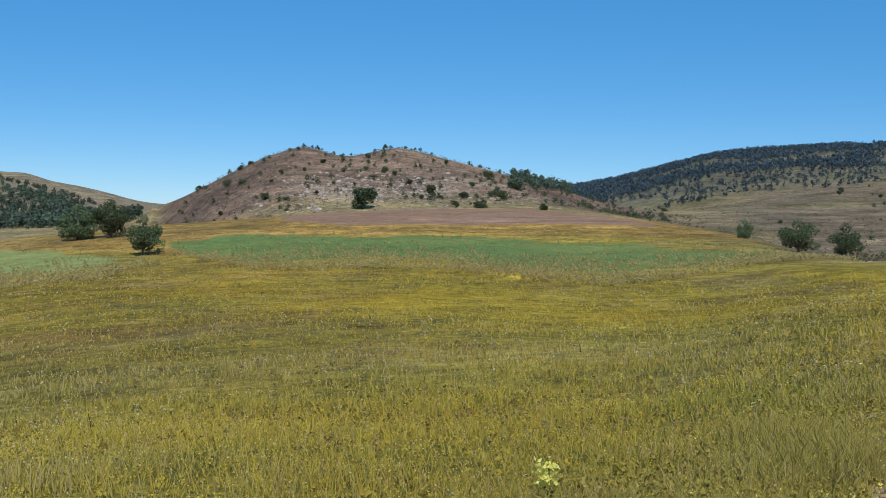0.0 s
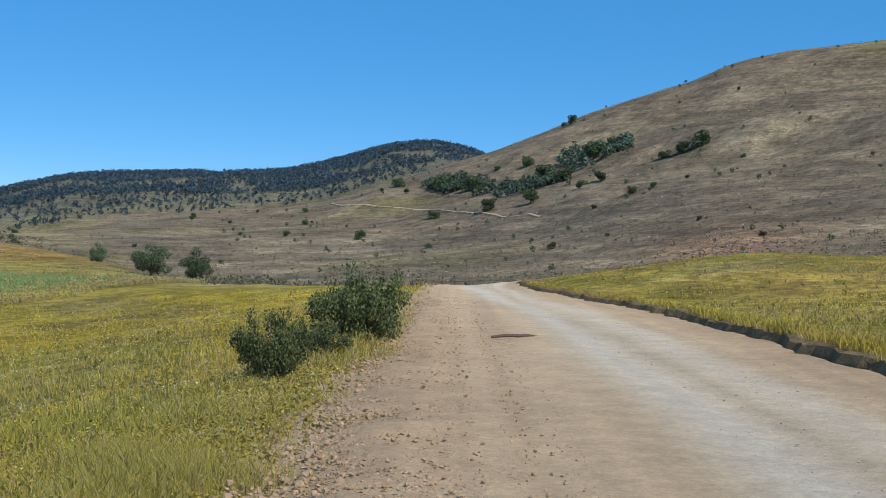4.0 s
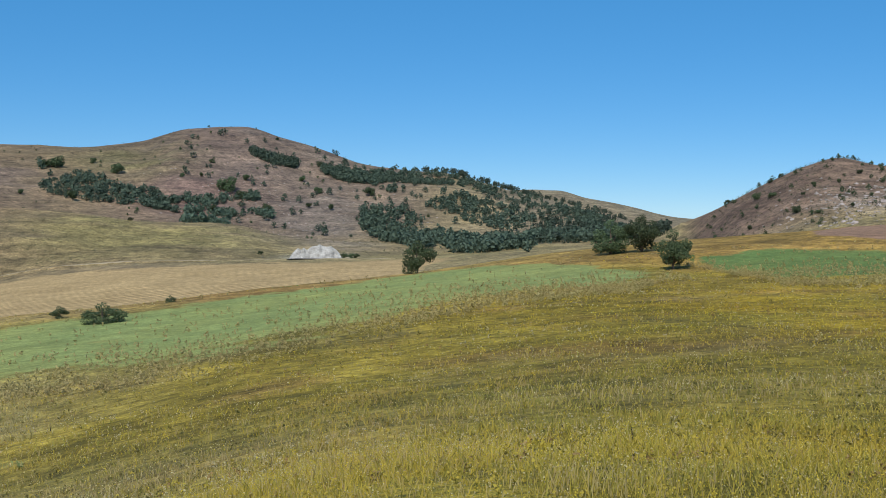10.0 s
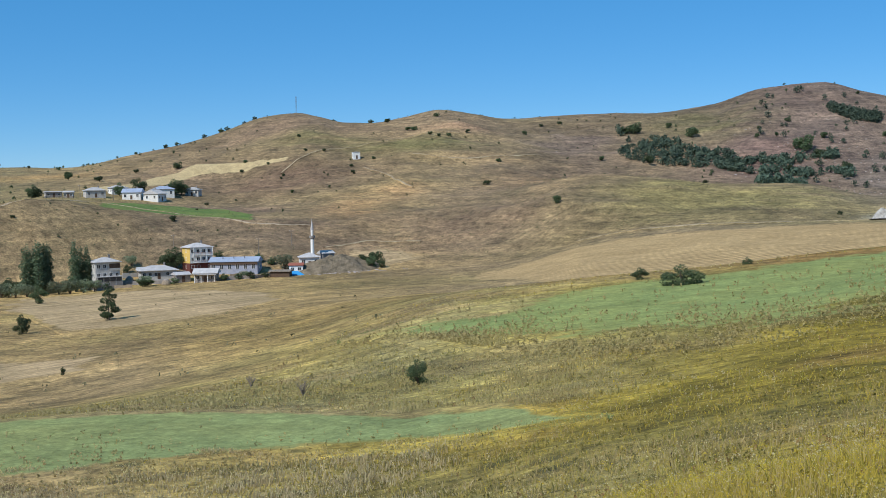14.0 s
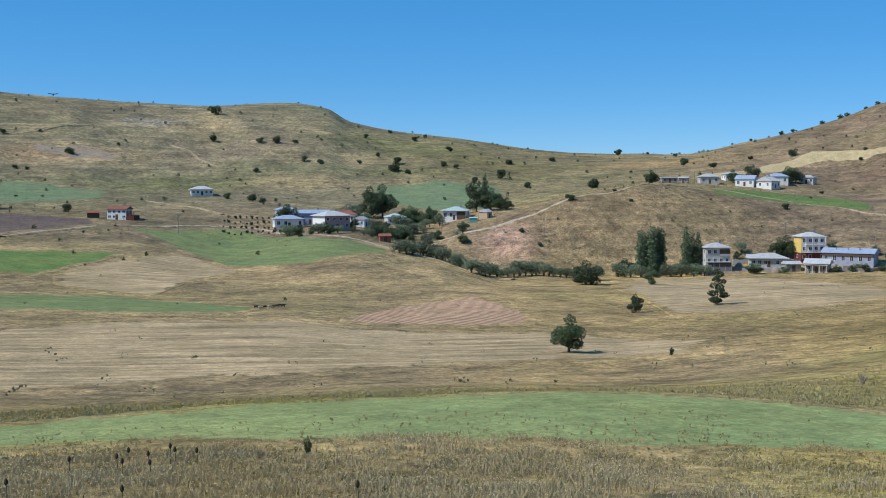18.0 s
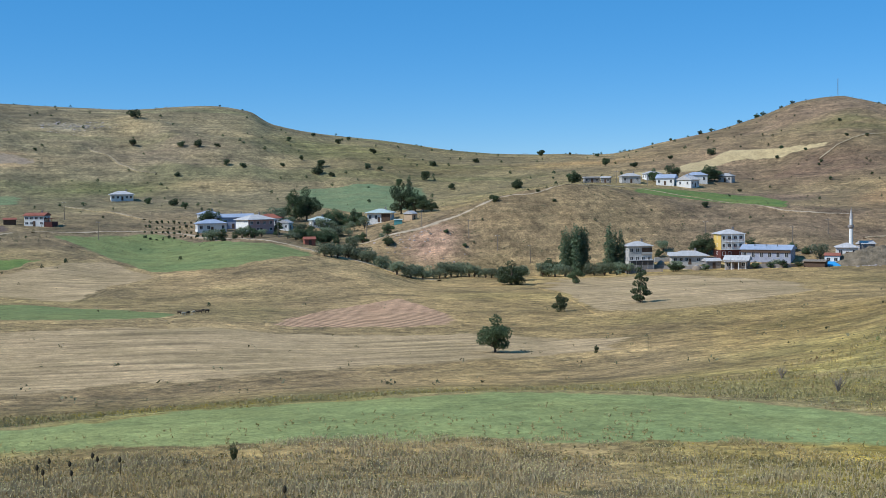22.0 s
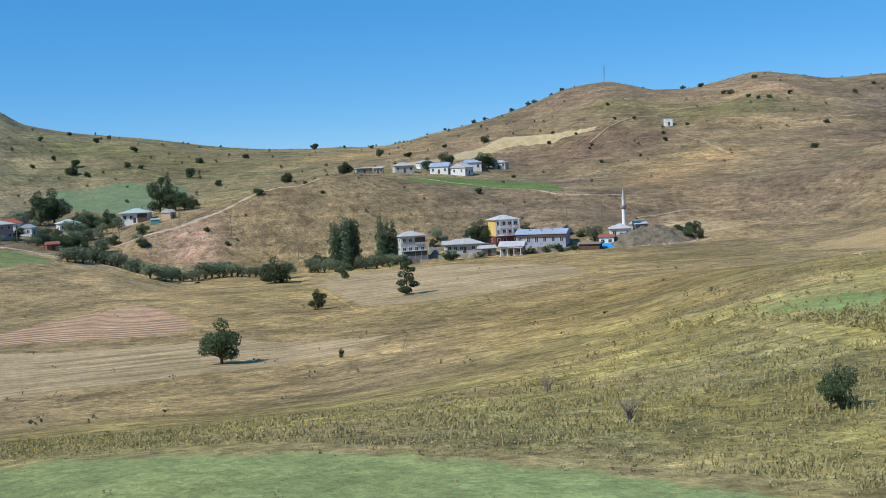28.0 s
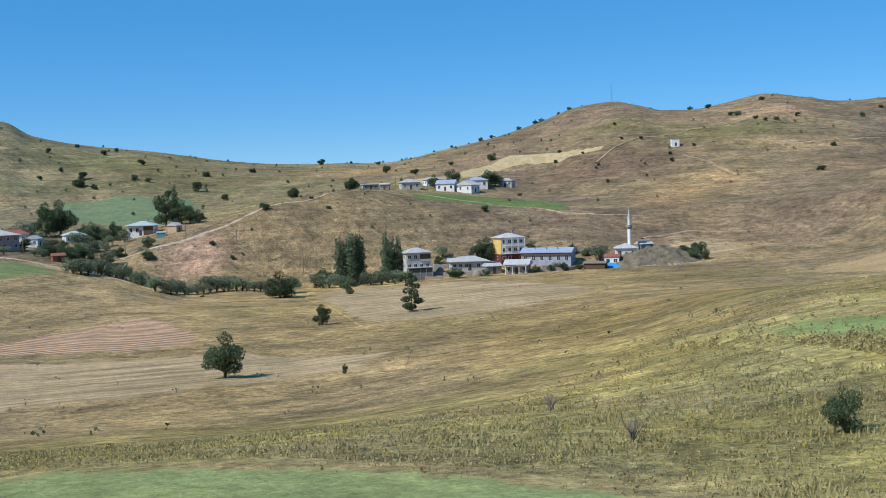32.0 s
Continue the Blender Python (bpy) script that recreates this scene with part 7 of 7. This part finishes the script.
def rock_field(name, label, az0, daz, r0, dr, n, lo, hi, material=ROCK):
    az, r = rng.normal(az0, daz, n), r0 + dr * np.clip(rng.normal(0, 1, n), -1.9, 1.9)
    x, y = spot(az, r)
    scattered_lumps(x, y, rng.uniform(lo, hi, n) * rng.uniform(0.4, 1, n), material, name, label, 0.7)


rock_field("rocks", "pale broken rocks on the stony hillside", 3.6, 3.0, 318, 18, 420, 0.15, 0.6)
rock_field("rocks", "pale rocks in the creek's cut bank", 80.6, 1.3, 452, 8, 70, 0.3, 0.9)
rock_field("rocks", "grey rocks over the rubble mound's foot", 58.3, 1.5, 427, 5, 240, 0.3, 1.0)
rock_field("rocks", "scattered pale rocks on the eastern hill", -36, 8, 380, 130, 420, 0.15, 0.55)
rock_field("rocks", "grey rock ledges on the table hill", 96.3, 0.8, 866, 14, 90, 0.5, 1.9)
rock_field("rocks", "pale ledge below the table hill's rim", 90.3, 0.9, 1030, 8, 90, 0.8, 2.2)
rock_field("rocks", "pale rocks on the mountain's flank", 33, 4, 720, 60, 600, 0.3, 1.0)
qx, qz = np.meshgrid(np.linspace(-10, 10, 60), np.linspace(0, 1, 16), indexing="ij")
rim = np.clip(1 - np.abs(qx / 10) ** 6, 0, 1) * (4.6 + 0.6 * value_noise(qx / 1.1, qx * 0, 77) + 1.6 * value_noise(qx / 4, qx * 0, 79)) * (1 - 0.25 * qx / 10)
cut = np.stack([qx, 2.5 * qz + 0.7 * fractal(qx, qz * 5, 1.6, 78, 3), (rim + 1.6) * qz - 2.2 + 0.15 * fractal(qx, qz * 5, 0.8, 79, 3)], -1)
quarry = at_spot("quarry_face", "bright white cut face of a small quarry", "quarry", 31.7, 424)
part("rock_face", (cut.reshape(-1, 3), grid_faces(60, 16)), surface("white_rock", (0.58, 0.55, 0.50), (0.27, 0.25, 0.22), 0.55, 2, 0.95, 0.15, bump=0.9, deep=0.4), quarry)
for az, r, h in ((30.35, 421, 2.6), (30.0, 420, 2.2), (29.75, 422, 1.9)):
    plant("broad", "bush", "low dark bush beside the quarry's floor", "bush", az, r, h, 1.3, "quarry bushes")
part("floor", (np.array([(-11, -7, 0.25), (9, -8, 0.2), (11, 1, 0.1), (-10, 1, 0.15)], float), np.array([(0, 1, 2, 3)])), ROCK, quarry)


rock_field("rocks", "reddish-brown rocks on the low mound past the road", -44.6, 1.5, 195, 13, 260, 0.25, 0.9, RED_ROCK)
rock_field("rocks", "rose-white rock outcrops over the stony hillside", 3.0, 3.4, 338, 22, 520, 0.3, 1.2)


def lip_weight(az, r, x, y):
    off, along = beside_road(x, y)
    return np.exp(-((off - road_edge(along) - 0.55) / 0.5) ** 2) * (along > 2) * (along < 60)


blades("bank_grass", "yellow grass hanging over the eroded lip of the field", 260000, GRASS, 0.08, 0.22, 0.004, lip_weight, 0.5, 8, 62, ("bank_flowers", "yellow blossoms over the field's lip", PETAL, 0.008, 0.3), -54, -30)


# straw and torn weeds on the loose earth
def litter_weight(az, r, x, y):
    return np.exp(-((beside_road(x, y)[0] + 2.75) / 0.35) ** 2) * (r < 30)


blades("straw_litter", "dry straw lying on the loose earth of the verge", 160000, DRY_GRASS, 0.03, 0.09, 0.0035, litter_weight, 2.2, 4.5, 30, None, -40, 20)

# farm tracks
TRACK = crop_material("pale_track", (0.46, 0.36, 0.25), (0.40, 0.31, 0.21))


FAINT = crop_material("faint_path", (0.37, 0.29, 0.185), (0.33, 0.26, 0.16))


def track(label, points, half, material=TRACK):
    """A worn track through places given by bearing and distance."""
    p = np.array([spot(a, r) for a, r in points])
    s = np.concatenate([[0], np.cumsum(np.hypot(*np.diff(p, axis=0).T))])
    u = np.linspace(0, s[-1], int(s[-1] / 3) + 2)
    x, y = pchip(s, p[:, 0], u), pchip(s, p[:, 1], u)
    dx, dy = np.gradient(x), np.gradient(y)
    n = np.hypot(dx, dy)
    c = np.linspace(-half, half, 5)
    tx, ty = x[:, None] - dy[:, None] / n[:, None] * c, y[:, None] + dx[:, None] / n[:, None] * c
    up = 0.0007 * np.hypot(tx, ty) + 0.12
    up[:, 0] = up[:, -1] = -0.1
    me = mesh_from("track", np.stack([tx, ty, ground(tx, ty) + up], -1).reshape(-1, 3), grid_faces(len(u), 5)[:, ::-1], material, True)
    fade = np.tile(np.array((-0.6, 0.5, 1.2, 0.5, -0.6)), (len(u), 1))
    tone = np.concatenate([soil_tint(tx, ty), np.ones(tx.shape + (1,))], -1)
    for name, values in (("edge", np.repeat(fade[..., None], 4, -1)), ("tint", tone)):
        at = me.color_attributes.new(name, "FLOAT_COLOR", "POINT")
        at.data.foreach_set("color", values.astype(np.float32).ravel())
    tagged(new("track", me), label, "track", kind="structure")


track("pale dirt track along the eastern hillside", [(-25.36, 575), (-26.5, 542.4), (-27.65, 524.5), (-28.8, 515), (-29.9, 502.6), (-31.1, 473), (-32.2, 447), (-33.3, 425), (-34.5, 395), (-35.6, 370)], 0.8)
track("pale farm track along the knoll's terrace", [(76.3, 480), (74.8, 482), (73.5, 491), (71.3, 525), (69.4, 547), (65.9, 530), (62.5, 499), (59.5, 503)], 0.9)
track("dirt road climbing round the knoll from the creek", [(83.1, 463), (81, 463), (79.3, 467), (77.8, 472), (76.3, 480)], 2.4)
track("pale margin track between the green field and the gardens", [(98.2, 483), (92.8, 500), (89, 458), (84.5, 421), (79.1, 397)], 2.2)

for label, points, half in (
        ("faint path over the mast hill", [(61.0, 714), (58.0, 764), (54.6, 799), (52.3, 796)], 0.7),
        ("pale terrace edge on the mast hill", [(54.6, 720), (52.3, 720), (48.4, 746)], 0.9),
        ("pale path down to the gully", [(57.0, 701), (55.9, 676), (55.3, 639), (54.6, 621)], 0.7),
        ("pale path at the hill's foot", [(59.0, 466), (56.9, 483), (54.3, 480)], 0.8),
        ("pale farm track above the golden stubble", [(46.6, 436), (43.5, 430), (37.3, 426), (31.3, 416), (27.8, 404)], 0.9),
        ("pale path down the table hill", [(95.6, 798), (94.5, 764), (93.5, 737), (92.6, 728)], 1.1),
        ("faint path across the table hill", [(103.1, 799), (101.1, 807), (99.2, 825)], 0.9),
        ("pale path from the lone house to the hamlet", [(96.8, 612), (95.3, 592), (93.2, 544)], 0.8),
        ("dirt lane along the ploughed field", [(103.2, 431), (100.5, 464), (99.1, 478)], 1.6)):
    track(label, points, half * 1.3, FAINT)

# goats at the edge of the meadow
HAIR = surface("dark_goat_hair", (0.05, 0.04, 0.03), (0.10, 0.08, 0.06), 4, 20, 0.95, 0.1)
PALE_HAIR = surface("pale_goat_hair", (0.55, 0.47, 0.34), (0.48, 0.40, 0.28), 4, 20, 0.95, 0.1)
for k, (az, r) in enumerate(((91.7, 228), (91.52, 224), (91.3, 228), (91.05, 231), (90.9, 234), (90.72, 238), (90.6, 240), (90.4, 240))):
    hair = PALE_HAIR if k in (1, 3) else HAIR
    goat = at_spot("grazing_goat", "pale grazing goat in the mown valley" if k in (1, 3) else "dark grazing goat in the mown valley", "goat", az, r, random.uniform(-60, 60), 0.0, "grazing goats")
    part("body", turned([(0.04, 0), (0.17, 0.08), (0.2, 0.35), (0.19, 0.7), (0.16, 0.85), (0.03, 0.92)], 10), hair, goat).matrix_local = pose(-0.46, 0, 0.55, 0, 90, 0)
    head = part("head", turned([(0.02, 0), (0.08, 0.06), (0.09, 0.2), (0.05, 0.3), (0.02, 0.33)], 8), hair, goat)
    head.matrix_local = pose(0.45, 0, 0.6, 0, 125, 0)
    for s in (-1, 1):
        part("horn", tapered([(0, 0.03 * s, 0), (-0.06, 0.05 * s, -0.08)], (0.015, 0.005), 5), TIMBER, head)
        for x in (-0.34, 0.3):
            part("leg", tapered([(x, 0.1 * s, 0.5), (x, 0.1 * s, 0.0)], (0.05, 0.03), 6), hair, goat)


# tall dry weeds in front of and behind the lower crop strip
def front_weight(az, r, x, y):
    return near_mask(az, 52, 62) * np.clip(0.5 + 1.2 * fractal(x, y, 3, 221, 3), 0.1, 1)


def back_weight(az, r, x, y):
    outer = np.interp(az, *np.array(CROPS[2][0]).T)
    return np.exp(-((r - outer - 7) / (10 + 12 * near_mask(-az, -72, -60))) ** 2) * np.clip(0.5 + 1.3 * fractal(x, y, 4, 223, 3), 0.1, 1)


BROWN_WEED = grass_material("brown_weed", (0.38, 0.30, 0.17), (0.56, 0.46, 0.29), (0.46, 0.36, 0.20), 0.2)
OLIVE_WEED = grass_material("olive_weed", (0.34, 0.30, 0.12), (0.48, 0.42, 0.20), (0.40, 0.34, 0.14), 0.3)
blades("dry_weeds", "tall brownish dry weeds in front of the crop strip", 190000, BROWN_WEED, 0.1, 0.26, 0.004, front_weight, 0.35, 26, 47, ("dry_seed_heads", "pale seed heads of the dry weeds", CREAM, 0.018, 0.35), 50, 111)
blades("olive_weeds", "tall yellowish weeds behind the crop strip", 190000, OLIVE_WEED, 0.12, 0.32, 0.005, back_weight, 0.3, 44, 105, ("olive_seed_heads", "yellowish heads of the tall weeds", SEED, 0.03, 0.4), 45, 111)


def teasel(az, r, height):
    ob = at_spot("dry_teasel", "dark dry teasel standing above the weeds", "weed", az, r, 0, 0, "dry teasels")
    part("stem", tapered([(0, 0, -0.03), (0.02, 0.01, height * 0.5), (0.01, 0.03, height)], (0.012, 0.01, 0.008), 5), THISTLE, ob)
    part("seed_head", turned([(0.01, height - 0.02), (0.05, height + 0.03), (0.055, height + 0.09), (0.035, height + 0.15), (0.01, height + 0.18)], 8), THISTLE, ob)


for az, r in ((98.65, 38.7), (98.42, 37.3), (98.1, 39.5), (97.2, 39.4), (97.16, 37.0), (96.17, 39.7), (95.95, 40.2), (94.95, 38.4), (103.62, 33.8), (98.52, 31.2), (87.38, 28.9), (100.78, 39.8)):
    teasel(az, r, random.uniform(0.3, 0.55))

# leafless and dark weeds
def bare_shrub(az, r, height):
    ob = at_spot("bare_shrub", "leafless grey thorn shrub in the dry grass", "shrub", az, r)
    for k in range(11):
        a, lean = k * 2.4, random.uniform(0.15, 0.6)
        tip = (lean * height * math.cos(a), lean * height * math.sin(a), height * random.uniform(0.7, 1.0))
        limb = part("branch", tapered([(0, 0, 0), (tip[0] * 0.4, tip[1] * 0.4, tip[2] * 0.55), tip], (0.022, 0.016, 0.008), 5), POLE_WOOD, ob)
        for j in range(3):
            f = 0.5 + 0.15 * j
            p = (tip[0] * f * 0.9, tip[1] * f * 0.9, tip[2] * f)
            part("twig", tapered([p, (p[0] + random.uniform(-0.3, 0.3), p[1] + random.uniform(-0.3, 0.3), p[2] + 0.3)], (0.01, 0.004), 4), POLE_WOOD, limb)


bare_shrub(60.45, 63, 0.85)
bare_shrub(62.9, 78, 0.7)
plant("broad", "weed", "dark leafy weed standing in the green strip", "weed", 89.6, 40.5, 0.65, 0.4)
plant("broad", "weed", "dark weed at the hay field's edge", "weed", 71.5, 150, 1.2, 0.5)



# a dragonfly that darts past
def dragonfly():
    ob = tagged(new("dragonfly"), "small dark dragonfly darting past in the air", "insect")
    dark = surface("dark_chitin", (0.03, 0.03, 0.028), (0.06, 0.055, 0.05), 40, 200, 0.4, 0.5)
    part("body", turned([(0.001, -0.03), (0.003, -0.02), (0.003, 0.005), (0.005, 0.012), (0.004, 0.02), (0.001, 0.024)], 8), dark, ob)
    for s in (-1, 1):
        for z in (0.004, 0.013):
            wing = np.array([(0, 0, z), (s * 0.012, 0.002, z - 0.004), (s * 0.03, 0.006, z - 0.002), (s * 0.031, 0.006, z + 0.003), (s * 0.012, 0.002, z + 0.004)])
            top = wing + np.array((0, 0.0006, 0))
            f = [(0, 1, 2, 3), (0, 3, 4, 4), (5, 8, 7, 6), (5, 9, 8, 8)]
            me = bpy.data.meshes.new("wing")
            me.from_pydata([tuple(v) for v in np.concatenate([wing, top])], [], [tuple(dict.fromkeys(q)) for q in f])
            me.materials.append(dark)
            part("wing", me, None, ob)
    return ob


INSECT = dragonfly()


def air(az, up, r, turn=0.0):
    """A pose in the air by bearing, angle above the eye's level and distance."""
    x, y = (float(v) for v in spot(az, r * math.cos(radians(up))))
    return pose(x - 0.35, y - 0.33, 1.6 + r * math.sin(radians(up)), 80, turn, az)


def motions():
    walk(INSECT, [(0.0, air(168, 2, 14)), (17.3, air(166, 2, 14)), (17.7, air(128, -2, 9)), (17.9, air(104.72, -1.25, 7.5)), (18.0, air(100.68, 4.26, 7.5)), (18.1, air(96.48, 9.87, 7.5)), (18.4, air(88, 45, 14)), (19.0, air(120, 50, 30)), (32.0, air(170, 40, 90))])


motions()
